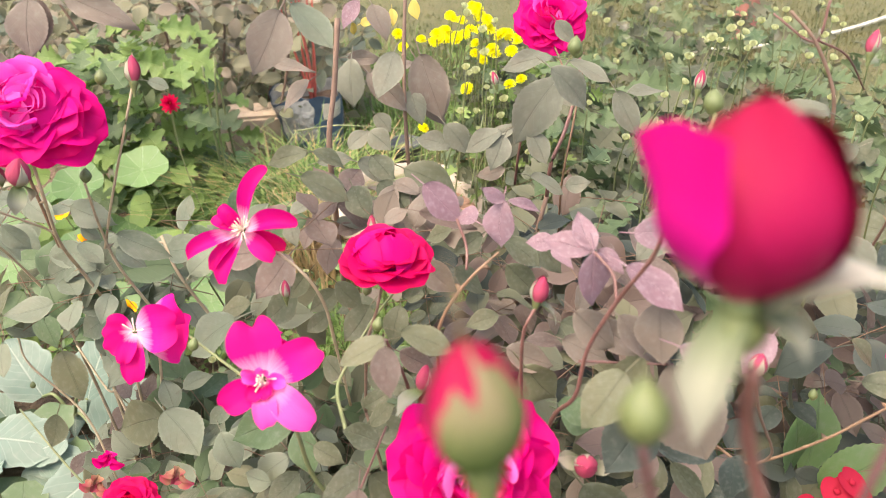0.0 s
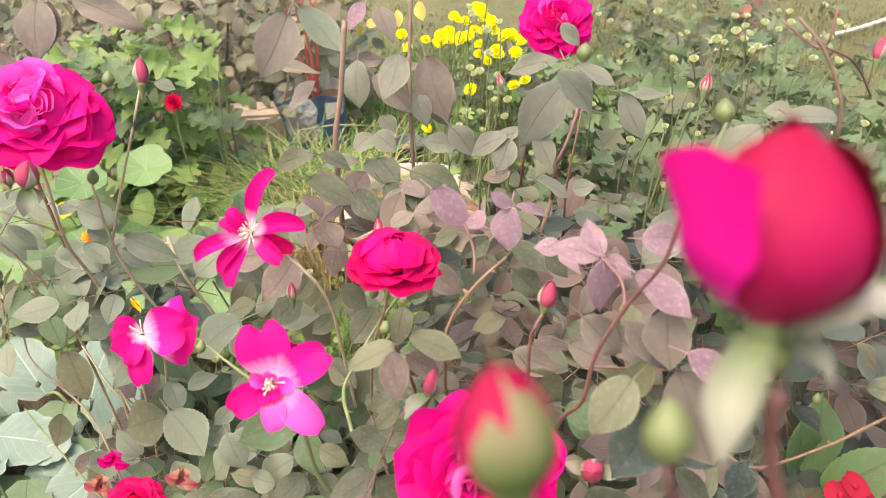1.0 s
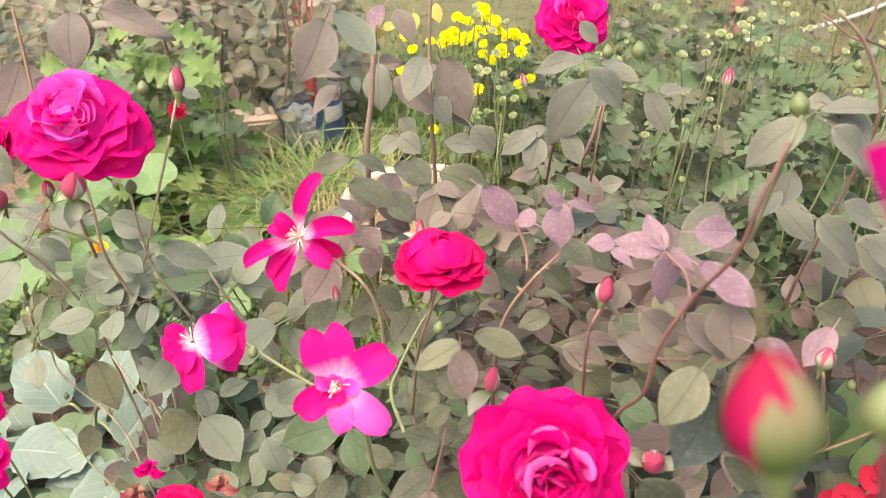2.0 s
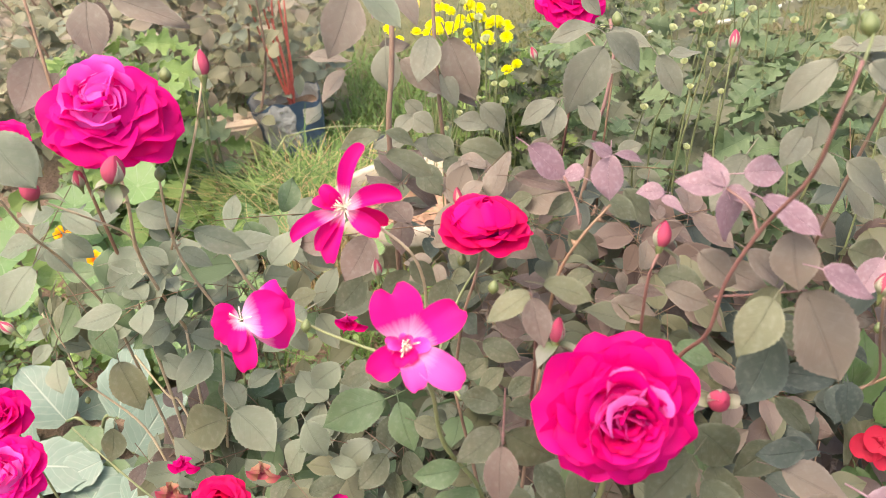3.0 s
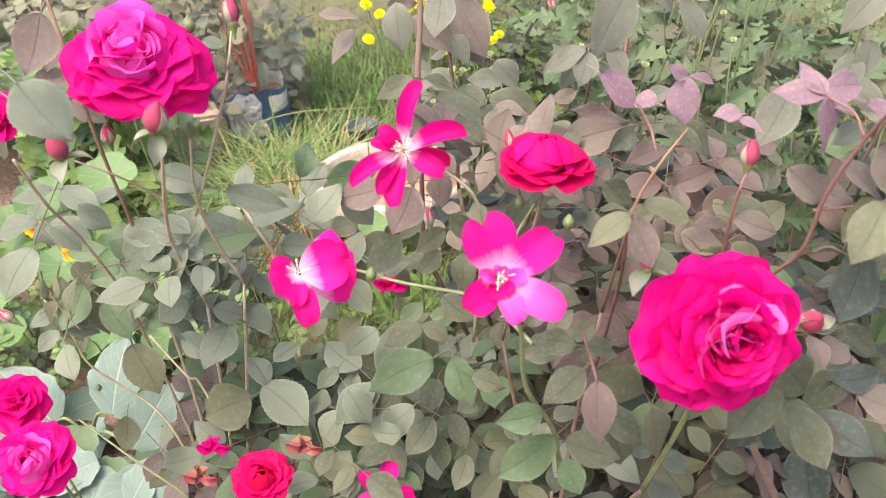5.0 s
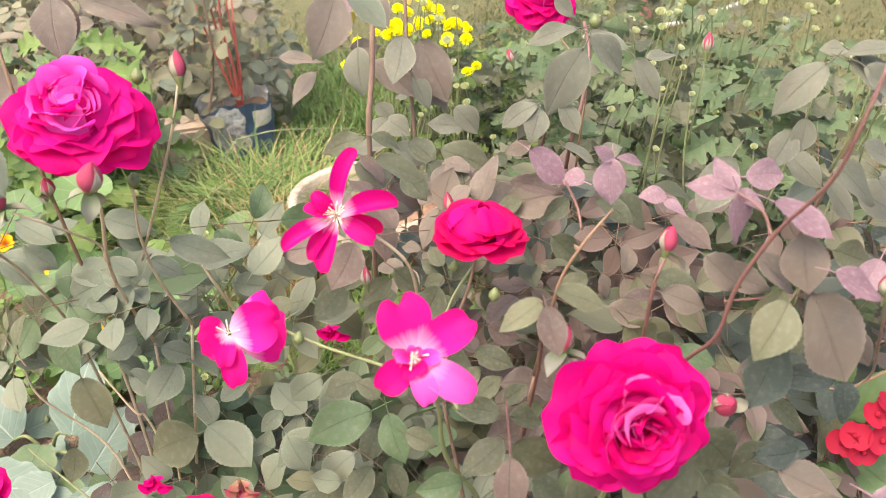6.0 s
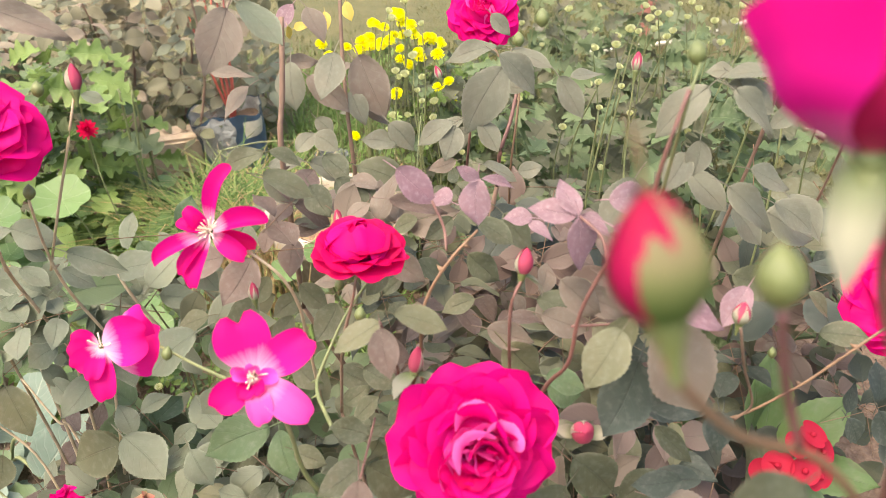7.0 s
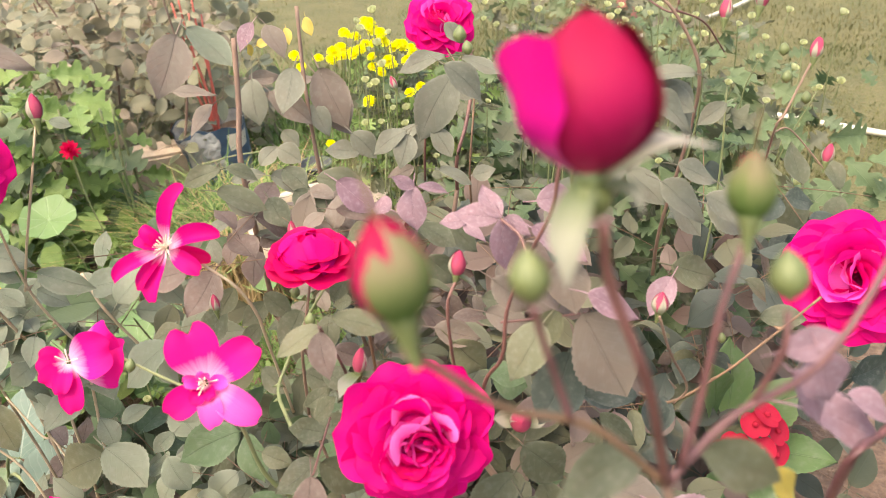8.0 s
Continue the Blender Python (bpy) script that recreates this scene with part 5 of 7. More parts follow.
stem(front, [(-0.066, 0.443, 0.470), (-0.043, 0.531, 0.285), (-0.033, 0.619, 0.000)], 0.0014, 0.0035, STEM_BROWN, 3)
stem(front, [(0.023, 0.453, 0.441), (0.002, 0.536, 0.271), (-0.004, 0.631, 0.000)], 0.0014, 0.0035, STEM_BROWN, 3)
stem(front, [(-0.076, 0.577, 0.537), (-0.048, 0.598, 0.319), (-0.032, 0.647, 0.000)], 0.0014, 0.0035, STEM_BROWN, 3)
stem(front, [(-0.002, 0.515, 0.601), (-0.011, 0.568, 0.351), (-0.011, 0.625, 0.000)], 0.0014, 0.0035, STEM_BROWN, 3)
bud(front, (-0.139, 0.571, 0.676), (-0.057, 0.248, 0.967), 0.017, PETAL_BUD, 4, 0, 0.65, "small red bud", 8)
bud(front, (-0.061, 0.595, 0.727), (-0.103, 0.251, 0.962), 0.018, PETAL_BUD, 4, 0, 0.6, "closed bud wrapped in pale sepals", 9)
bud(front, (-0.015, 0.407, 0.712), (0.190, 0.309, 0.932), 0.020, PETAL_BUD, 1, 3, 0.6, "red bud with curled pale sepals", 2)
green_bud(front, (-0.066, 0.551, 0.692), (0.200, 0.399, 0.895), 0.012)
green_bud(front, (-0.050, 0.470, 0.715), (0.200, 0.399, 0.895), 0.012)
green_bud(front, (-0.198, 0.487, 0.683), (0.200, 0.399, 0.895), 0.012)
leaf(left, (-0.384, 0.740, 0.896), (-0.376, 0.701, 0.854), 0.62, LEAF_TAUPE)
leaf(left, (-0.381, 0.803, 0.884), (-0.310, 0.792, 0.863), 0.42, LEAF_TAUPE)
leaf(left, (-0.141, 0.684, 0.899), (-0.163, 0.651, 0.856), 0.66, LEAF_TAUPE)
leaf(left, (-0.135, 0.707, 0.899), (-0.099, 0.691, 0.863), 0.6, LEAF_HAZED)
leaf(left, (-0.311, 0.646, 0.698), (-0.259, 0.631, 0.682), 0.45, LEAF_HAZED)
leaf(left, (-0.366, 0.688, 0.683), (-0.347, 0.687, 0.669), 0.62, LEAF_HAZED)
leaf(left, (-0.392, 0.730, 0.613), (-0.457, 0.728, 0.592), 0.55, LEAF_HAZED)
leaf(left, (-0.373, 0.715, 0.610), (-0.406, 0.705, 0.573), 0.6, LEAF_HAZED)
leaf(left, (-0.374, 0.716, 0.571), (-0.403, 0.709, 0.562), 0.6, LEAF_HAZED)
leaf(left, (-0.437, 0.771, 0.518), (-0.482, 0.768, 0.499), 0.55, LEAF_HAZED)
leaf(left, (-0.393, 0.748, 0.524), (-0.432, 0.744, 0.501), 0.7, LEAF_HAZED)
leaf(left, (-0.603, 0.935, 0.435), (-0.583, 0.907, 0.376), 0.66, LEAF_OLIVE)
leaf(left, (-0.472, 0.765, 0.463), (-0.454, 0.729, 0.411), 0.72, LEAF_OLIVE)
leaf(left, (-0.504, 0.764, 0.359), (-0.516, 0.749, 0.315), 0.65, LEAF_OLIVE)
leaf(left, (-0.437, 0.778, 0.530), (-0.467, 0.799, 0.542), 0.65, LEAF_HAZED)
leaf(left, (-0.497, 0.831, 0.511), (-0.544, 0.831, 0.496), 0.55, LEAF_HAZED)
leaf(left, (-0.461, 0.713, 0.672), (-0.437, 0.707, 0.642), 0.6, LEAF_HAZED)
leaf(left, (-0.518, 0.780, 0.619), (-0.493, 0.773, 0.589), 0.6, LEAF_HAZED)
leaf(left, (-0.393, 0.724, 0.641), (-0.364, 0.712, 0.624), 0.6, LEAF_HAZED)
leaf(left, (-0.350, 0.719, 0.639), (-0.318, 0.708, 0.623), 0.55, LEAF_HAZED)
leaf(left, (-0.410, 0.747, 0.480), (-0.377, 0.722, 0.460), 0.6, LEAF_HAZED)
leaf(left, (-0.419, 0.755, 0.493), (-0.390, 0.747, 0.468), 0.6, LEAF_HAZED)
leaf(left, (-0.366, 0.731, 0.519), (-0.330, 0.728, 0.499), 0.6, LEAF_HAZED)
leaf(left, (-0.457, 0.766, 0.841), (-0.479, 0.740, 0.793), 0.7, LEAF_BROWN)
leaf(left, (-0.464, 0.828, 0.805), (-0.488, 0.816, 0.773), 0.6, LEAF_BROWN)
leaf(left, (-0.427, 0.575, 0.836), (-0.395, 0.555, 0.798), 0.8, LEAF_HAZED)
leaf(left, (-0.515, 0.856, 0.748), (-0.476, 0.867, 0.761), 0.6, LEAF_BROWN)
leaf(left, (-0.465, 0.793, 0.747), (-0.434, 0.772, 0.732), 0.6, LEAF_BROWN)
leaf(left, (-0.335, 0.858, 0.777), (-0.312, 0.858, 0.768), 0.6, LEAF_HAZED)
leaf(left, (-0.376, 0.744, 0.894), (-0.380, 0.722, 0.852), 0.62, LEAF_BROWN)
leaf(left, (-0.440, 0.744, 0.615), (-0.388, 0.745, 0.621), 0.6, LEAF_HAZED)
leaf(left, (-0.366, 0.764, 0.627), (-0.388, 0.747, 0.599), 0.6, LEAF_HAZED)
leaf(left, (-0.463, 0.649, 0.801), (-0.428, 0.631, 0.775), 0.75, LEAF_HAZED)
leaf(left, (-0.508, 0.873, 0.807), (-0.499, 0.854, 0.765), 0.6, LEAF_BROWN)
leaf(left, (-0.616, 0.987, 0.387), (-0.602, 0.953, 0.330), 0.6, LEAF_OLIVE)
leaf(left, (-0.407, 0.767, 0.372), (-0.357, 0.747, 0.342), 0.8, LEAF_OLIVE)
leaf(left, (-0.315, 0.756, 0.611), (-0.256, 0.748, 0.632), 0.6, LEAF_HAZED)
leaf(left, (-0.381, 0.814, 0.598), (-0.419, 0.799, 0.580), 0.6, LEAF_HAZED)
leaf(left, (-0.463, 0.861, 0.562), (-0.424, 0.838, 0.532), 0.6, LEAF_HAZED)
leaf(left, (-0.414, 0.817, 0.495), (-0.391, 0.800, 0.463), 0.6, LEAF_HAZED)
leaf(left, (-0.301, 0.784, 0.562), (-0.329, 0.792, 0.583), 0.6, LEAF_HAZED)
leaf(left, (-0.340, 0.762, 0.416), (-0.364, 0.755, 0.390), 0.6, LEAF_OLIVE)
leaf(left, (-0.374, 0.712, 0.617), (-0.404, 0.724, 0.631), 0.6, LEAF_HAZED)
leaf(left, (-0.426, 0.751, 0.584), (-0.369, 0.740, 0.588), 0.55, LEAF_HAZED)
leaf(left, (-0.509, 0.824, 0.511), (-0.501, 0.793, 0.462), 0.66, LEAF_OLIVE)
leaf(left, (-0.451, 0.805, 0.480), (-0.484, 0.789, 0.466), 0.6, LEAF_HAZED)
leaf(left, (-0.379, 0.703, 0.698), (-0.334, 0.686, 0.691), 0.6, LEAF_HAZED)
stem(left, [(-0.453, 0.774, 0.894), (-0.442, 0.748, 0.850), (-0.436, 0.734, 0.809), (-0.434, 0.740, 0.720), (-0.425, 0.752, 0.585)], 0.0015, 0.002, STEM_OCHRE, 3)
stem(left, [(-0.353, 0.614, 0.795), (-0.351, 0.612, 0.752), (-0.367, 0.645, 0.689), (-0.381, 0.698, 0.619), (-0.372, 0.735, 0.525)], 0.0014, 0.002, STEM_TAN, 3)
stem(left, [(-0.414, 0.600, 0.762), (-0.388, 0.608, 0.741), (-0.371, 0.643, 0.703), (-0.371, 0.652, 0.680)], 0.001, 0.0012, STEM_TAN, 0)
stem(left, [(-0.476, 0.645, 0.751), (-0.476, 0.679, 0.691), (-0.474, 0.725, 0.630), (-0.466, 0.778, 0.525)], 0.0014, 0.0017, STEM_TAN, 0)
stem(left, [(-0.283, 0.687, 0.831), (-0.296, 0.674, 0.787), (-0.325, 0.681, 0.716), (-0.354, 0.702, 0.649)], 0.0011, 0.0014, STEM_TAN, 0)
stem(left, [(-0.333, 0.654, 0.748), (-0.346, 0.687, 0.683), (-0.343, 0.700, 0.628), (-0.326, 0.723, 0.551)], 0.0012, 0.0017, STEM_TAN, 3)
stem(left, [(-0.577, 0.833, 0.503), (-0.547, 0.803, 0.458), (-0.530, 0.783, 0.426), (-0.464, 0.760, 0.358), (-0.431, 0.732, 0.256)], 0.0012, 0.0016, STEM_TAN, 0)
stem(left, [(-0.448, 0.759, 0.476), (-0.415, 0.738, 0.426), (-0.405, 0.741, 0.413), (-0.387, 0.728, 0.355)], 0.0012, 0.0016, STEM_TAN, 0)
stem(left, [(-0.572, 0.794, 0.340), (-0.499, 0.734, 0.309), (-0.440, 0.690, 0.283)], 0.0012, 0.0016, STEM_GREEN, 0)
stem(left, [(-0.319, 0.766, 0.627), (-0.298, 0.742, 0.590), (-0.273, 0.755, 0.517)], 0.0016, 0.0019, STEM_TAN, 2)
stem(left, [(-0.425, 0.752, 0.585), (-0.423, 0.776, 0.292), (-0.442, 0.789, 0.000)], 0.0016, 0.003, STEM_TAN, 3)
stem(left, [(-0.372, 0.735, 0.525), (-0.396, 0.768, 0.263), (-0.439, 0.782, 0.000)], 0.0016, 0.003, STEM_TAN, 3)
stem(left, [(-0.466, 0.778, 0.525), (-0.443, 0.789, 0.263), (-0.448, 0.798, 0.000)], 0.0016, 0.003, STEM_TAN, 3)
stem(left, [(-0.326, 0.723, 0.551), (-0.373, 0.762, 0.276), (-0.427, 0.807, 0.000)], 0.0016, 0.003, STEM_TAN, 3)
bud(left, (-0.282, 0.688, 0.832), (-0.003, 0.333, 0.943), 0.026, PETAL_BUD, 4, 0, 0.62, "red bud on a thin cane", 3)
bud(left, (-0.341, 0.563, 0.791), (0.307, -0.060, 0.950), 0.026, PETAL_BUD, 1, 3, 0.75, "round red bud with drooping pale sepals", 4)
bud(left, (-0.422, 0.601, 0.764), (-0.152, -0.005, 0.988), 0.022, PETAL_BUD, 0, 3, 0.85, "round red bud with drooping pale sepals", 5)
bud(left, (-0.390, 0.622, 0.764), (-0.050, -0.017, 0.999), 0.016, PETAL_BUD, 4, 0, 0.8, "", 6)
bud(left, (-0.611, 0.822, 0.480), (-0.727, 0.220, 0.651), 0.024, PETAL_BUD, 4, 0, 0.6, "", 7)
green_bud(left, (-0.332, 0.654, 0.748), (0.004, 0.422, 0.906), 0.015)
green_bud(left, (-0.322, 0.709, 0.823), (0.004, 0.422, 0.906), 0.016)
green_bud(left, (-0.577, 0.835, 0.507), (0.004, 0.422, 0.906), 0.016)
green_bud(left, (-0.559, 0.807, 0.462), (0.004, 0.422, 0.906), 0.016)
green_bud(left, (-0.526, 0.767, 0.400), (0.004, 0.422, 0.906), 0.01)
leaf(middle, (0.121, 0.798, 0.800), (0.077, 0.767, 0.738), 0.58, LEAF_SKYLIT)
leaf(middle, (0.116, 0.809, 0.820), (0.060, 0.803, 0.814), 0.4, LEAF_SKYLIT)
leaf(middle, (0.104, 0.736, 0.832), (0.145, 0.723, 0.796), 0.55, LEAF_SKYLIT)
leaf(middle, (-0.059, 0.934, 0.788), (-0.079, 0.894, 0.742), 0.6, LEAF_SKYLIT)
leaf(middle, (-0.030, 0.999, 0.764), (-0.002, 0.953, 0.695), 0.58, LEAF_TAUPE)
leaf(middle, (-0.043, 0.977, 0.725), (-0.025, 0.948, 0.689), 0.6, LEAF_SKYLIT)
leaf(middle, (0.062, 0.764, 0.755), (0.021, 0.755, 0.738), 0.5, LEAF_SKYLIT)
leaf(middle, (0.064, 0.761, 0.751), (0.048, 0.737, 0.726), 0.7, LEAF_SKYLIT)
leaf(middle, (0.092, 0.781, 0.748), (0.111, 0.768, 0.714), 0.6, LEAF_SKYLIT)
leaf(middle, (-0.107, 1.016, 0.829), (-0.129, 0.995, 0.800), 0.55, LEAF_MAUVE)
leaf(middle, (-0.090, 1.013, 0.825), (-0.068, 0.980, 0.791), 0.62, LEAF_TAUPE)
leaf(middle, (-0.113, 0.948, 0.775), (-0.114, 0.920, 0.723), 0.62, LEAF_SKYLIT)
leaf(middle, (-0.095, 0.968, 0.750), (-0.049, 0.935, 0.714), 0.52, LEAF_TAUPE)
leaf(middle, (-0.032, 1.013, 0.747), (-0.000, 0.976, 0.683), 0.58, LEAF_TAUPE)
leaf(middle, (-0.166, 0.944, 0.749), (-0.202, 0.921, 0.719), 0.5, LEAF_TAUPE)
leaf(middle, (-0.208, 0.925, 0.776), (-0.155, 0.924, 0.770), 0.35, LEAF_TAUPE)
leaf(middle, (-0.121, 0.979, 0.767), (-0.078, 0.990, 0.764), 0.45, LEAF_TAUPE)
leaf(middle, (-0.071, 0.987, 0.743), (-0.035, 1.006, 0.759), 0.5, LEAF_TAUPE)
leaf(middle, (-0.137, 0.781, 0.711), (-0.098, 0.781, 0.715), 0.5, LEAF_SKYLIT)
leaf(middle, (-0.092, 0.772, 0.716), (-0.050, 0.771, 0.699), 0.62, LEAF_SKYLIT)
leaf(middle, (-0.136, 0.719, 0.724), (-0.095, 0.711, 0.705), 0.62, LEAF_SKYLIT)
leaf(middle, (-0.094, 0.749, 0.697), (-0.083, 0.728, 0.668), 0.65, LEAF_SKYLIT)
leaf(middle, (-0.090, 0.883, 0.705), (-0.065, 0.864, 0.691), 0.8, LEAF_SKYLIT)
leaf(middle, (-0.110, 0.844, 0.700), (-0.087, 0.857, 0.716), 0.7, LEAF_SKYLIT)
leaf(middle, (0.187, 0.812, 0.781), (0.212, 0.789, 0.740), 0.52, LEAF_SKYLIT)
leaf(middle, (0.200, 0.812, 0.780), (0.244, 0.825, 0.781), 0.42, LEAF_SKYLIT)
leaf(middle, (0.088, 0.853, 0.713), (0.066, 0.845, 0.679), 0.6, LEAF_SKYLIT)
leaf(middle, (0.086, 0.858, 0.722), (0.041, 0.852, 0.706), 0.4, LEAF_SKYLIT)
leaf(middle, (0.071, 0.814, 0.688), (0.037, 0.807, 0.682), 0.5, LEAF_TAUPE)
leaf(middle, (0.095, 0.765, 0.703), (0.135, 0.765, 0.684), 0.55, LEAF_SKYLIT)
leaf(middle, (0.132, 0.759, 0.694), (0.157, 0.751, 0.703), 0.7, LEAF_SKYLIT)
leaf(middle, (0.010, 0.919, 0.669), (-0.033, 0.918, 0.685), 0.6, LEAF_SKYLIT)
leaf(middle, (0.003, 0.934, 0.694), (0.032, 0.917, 0.662), 0.7, LEAF_SKYLIT)
leaf(middle, (0.137, 0.829, 0.809), (0.181, 0.819, 0.788), 0.5, LEAF_SKYLIT)
leaf(middle, (0.126, 0.839, 0.767), (0.154, 0.827, 0.765), 0.6, LEAF_SKYLIT)
leaf(middle, (0.140, 0.972, 0.815), (0.163, 0.959, 0.791), 0.6, LEAF_SKYLIT)
leaf(middle, (-0.085, 0.728, 0.708), (-0.122, 0.735, 0.695), 0.6, LEAF_SKYLIT)
leaf(middle, (-0.030, 1.003, 0.693), (0.006, 0.986, 0.676), 0.5, LEAF_TAUPE)
leaf(middle, (-0.092, 1.003, 0.681), (-0.071, 0.987, 0.661), 0.7, LEAF_SKYLIT)
stem(middle, [(-0.104, 0.776, 0.869), (-0.110, 0.761, 0.804), (-0.118, 0.751, 0.746), (-0.119, 0.765, 0.652), (-0.121, 0.800, 0.514)], 0.0028, 0.0032, STEM_BROWN, 2)
stem(middle, [(-0.047, 1.003, 0.847), (-0.050, 0.979, 0.768), (-0.049, 0.961, 0.699), (-0.046, 0.959, 0.618), (-0.041, 0.989, 0.494)], 0.0024, 0.0028, STEM_BROWN, 2)
stem(middle, [(0.163, 0.923, 0.794), (0.158, 0.883, 0.765), (0.142, 0.849, 0.722), (0.126, 0.831, 0.687), (0.126, 0.847, 0.636)], 0.0022, 0.0024, STEM_RED, 3)
stem(middle, [(0.168, 0.912, 0.776), (0.156, 0.879, 0.717), (0.146, 0.864, 0.649), (0.153, 0.899, 0.551)], 0.0013, 0.0016, STEM_OCHRE, 0)
stem(middle, [(0.087, 0.798, 0.744), (0.084, 0.802, 0.709), (0.084, 0.822, 0.665)], 0.0014, 0.0016, STEM_RED, 0)
stem(middle, [(0.145, 1.040, 0.772), (0.153, 0.960, 0.756), (0.156, 0.896, 0.747)], 0.0012, 0.0014, STEM_OCHRE, 0)
stem(middle, [(0.063, 1.158, 0.618), (0.053, 1.106, 0.587), (0.044, 1.077, 0.535)], 0.001, 0.0012, STEM_GREEN, 0)
stem(middle, [(-0.121, 0.800, 0.514), (-0.040, 0.875, 0.257), (0.007, 0.929, 0.000)], 0.0028, 0.0045, STEM_BROWN, 2)
stem(middle, [(-0.041, 0.989, 0.494), (-0.001, 0.970, 0.247), (0.097, 0.938, 0.000)], 0.0028, 0.0045, STEM_BROWN, 2)
stem(middle, [(0.126, 0.847, 0.636), (0.083, 0.898, 0.318), (0.095, 0.991, 0.000)], 0.0028, 0.0045, STEM_BROWN, 2)
stem(middle, [(0.153, 0.899, 0.551), (0.096, 0.925, 0.275), (0.051, 0.926, 0.000)], 0.0028, 0.0045, STEM_BROWN, 2)
bud(middle, (0.062, 0.875, 0.765), (-0.255, 0.302, 0.919), 0.017, PETAL_BUD, 4, 0, 0.6, "", 5)
bud(middle, (0.284, 0.837, 0.772), (0.190, 0.309, 0.932), 0.024, PETAL_BUD, 4, 0, 0.55, "", 6)
stem(middle, [(0.283, 0.836, 0.771), (0.280, 0.833, 0.725), (0.283, 0.848, 0.653)], 0.0009, 0.0012, STEM_GREEN, 0)
green_bud(middle, (0.146, 0.835, 0.809), (0.000, 0.427, 0.904), 0.018)
leaf(middle, (-0.115, 0.996, 0.806), (-0.113, 0.999, 0.789), 0.6, LEAF_YELLOW)
leaf(middle, (-0.040, 1.067, 0.818), (-0.035, 1.054, 0.795), 0.6, LEAF_YELLOW)
leaf(middle, (-0.112, 1.067, 0.786), (-0.092, 1.066, 0.793), 0.7, LEAF_YELLOW)
leaf(middle, (-0.069, 1.072, 0.805), (-0.067, 1.056, 0.787), 0.5, LEAF_YELLOW)
leaf(middle, (-0.037, 1.052, 0.676), (-0.062, 1.062, 0.665), 0.5, LEAF_SKYLIT)

# ---- cabbage ----
cabbage = thing("cabbage_plant", (-0.72, 1.14, 0.0), "pale blue-green cabbage plant with broad white-veined leaves", "cabbage")
leaf(cabbage, (-0.780, 1.158, 0.039), (-0.865, 1.221, 0.134), 1.0, LEAF_CABBAGE, (0.0, -0.6, 0.8), 'broad')
leaf(cabbage, (-0.642, 1.071, 0.110), (-0.612, 1.124, 0.227), 1.0, LEAF_CABBAGE, (0.0, -0.6, 0.8), 'broad')
leaf(cabbage, (-0.601, 0.999, 0.091), (-0.535, 1.038, 0.170), 1.0, LEAF_CABBAGE, (0.0, -0.6, 0.8), 'broad')
leaf(cabbage, (-0.605, 1.073, 0.079), (-0.536, 1.080, 0.145), 1.0, LEAF_CABBAGE, (0.0, -0.6, 0.8), 'broad')
leaf(cabbage, (-0.815, 1.046, 0.002), (-0.701, 1.045, 0.002), 1.0, LEAF_CABBAGE, (0.0, -0.6, 0.8), 'broad')
leaf(cabbage, (-0.802, 1.025, 0.008), (-0.874, 1.011, -0.019), 1.0, LEAF_CABBAGE, (0.0, -0.6, 0.8), 'broad')
leaf(cabbage, (-0.603, 0.916, 0.050), (-0.563, 0.938, 0.118), 1.0, LEAF_CABBAGE, (0.0, -0.6, 0.8), 'broad')
leaf(cabbage, (-0.742, 1.054, -0.032), (-0.761, 1.123, 0.048), 1.0, LEAF_CABBAGE, (0.0, -0.6, 0.8), 'broad')
leaf(cabbage, (-0.842, 1.135, -0.008), (-0.912, 1.181, 0.019), 1.0, LEAF_CABBAGE, (0.0, -0.6, 0.8), 'broad')
leaf(cabbage, (-0.670, 1.019, 0.061), (-0.750, 0.982, 0.056), 1.0, LEAF_CABBAGE, (0.0, -0.6, 0.8), 'broad')
leaf(cabbage, (-0.757, 1.018, -0.038), (-0.842, 1.046, 0.005), 1.0, LEAF_CABBAGE, (0.0, -0.6, 0.8), 'broad')
leaf(cabbage, (-0.546, 0.893, 0.045), (-0.527, 0.922, 0.120), 1.0, LEAF_CABBAGE, (0.0, -0.6, 0.8), 'broad')
leaf(cabbage, (-0.724, 1.121, -0.015), (-0.705, 1.172, 0.022), 1.0, LEAF_CABBAGE, (0.0, -0.6, 0.8), 'broad')
stem(cabbage, [(-0.720, 1.140, 0.000), (-0.750, 1.149, 0.050), (-0.780, 1.158, 0.039)], 0.0038, 0.0026, STEM_GREEN, 0)
stem(cabbage, [(-0.720, 1.140, 0.000), (-0.681, 1.106, 0.085), (-0.642, 1.071, 0.110)], 0.0038, 0.0026, STEM_GREEN, 0)
stem(cabbage, [(-0.720, 1.140, 0.000), (-0.765, 1.093, 0.031), (-0.810, 1.045, 0.002)], 0.0038, 0.0026, STEM_GREEN, 0)
stem(cabbage, [(-0.720, 1.140, 0.000), (-0.661, 1.069, 0.076), (-0.601, 0.999, 0.091)], 0.0038, 0.0026, STEM_GREEN, 0)


# ---- the depth of the bushes: leaves behind the ones above ----
def sloped(x0, x1, y0, y1, z0, z1, face, crest=2.0, fall=0.0):
    """Points in a box, behind the sloping face of a bush (face: distance of that slope)."""
    def sample(r):
        while True:
            p = (r.uniform(x0, x1), r.uniform(y0, y1), r.uniform(z0, z1))
            if 0.857 * p[1] + 0.515 * (1.07 - p[2]) > face + r.uniform(0, 0.06) and p[2] < crest - fall * p[1]:
                return p
    return sample


GREYS = [LEAF_GREY, LEAF_GREY, LEAF_HAZED, LEAF_GREEN, LEAF_OLIVE, LEAF_BROWN]
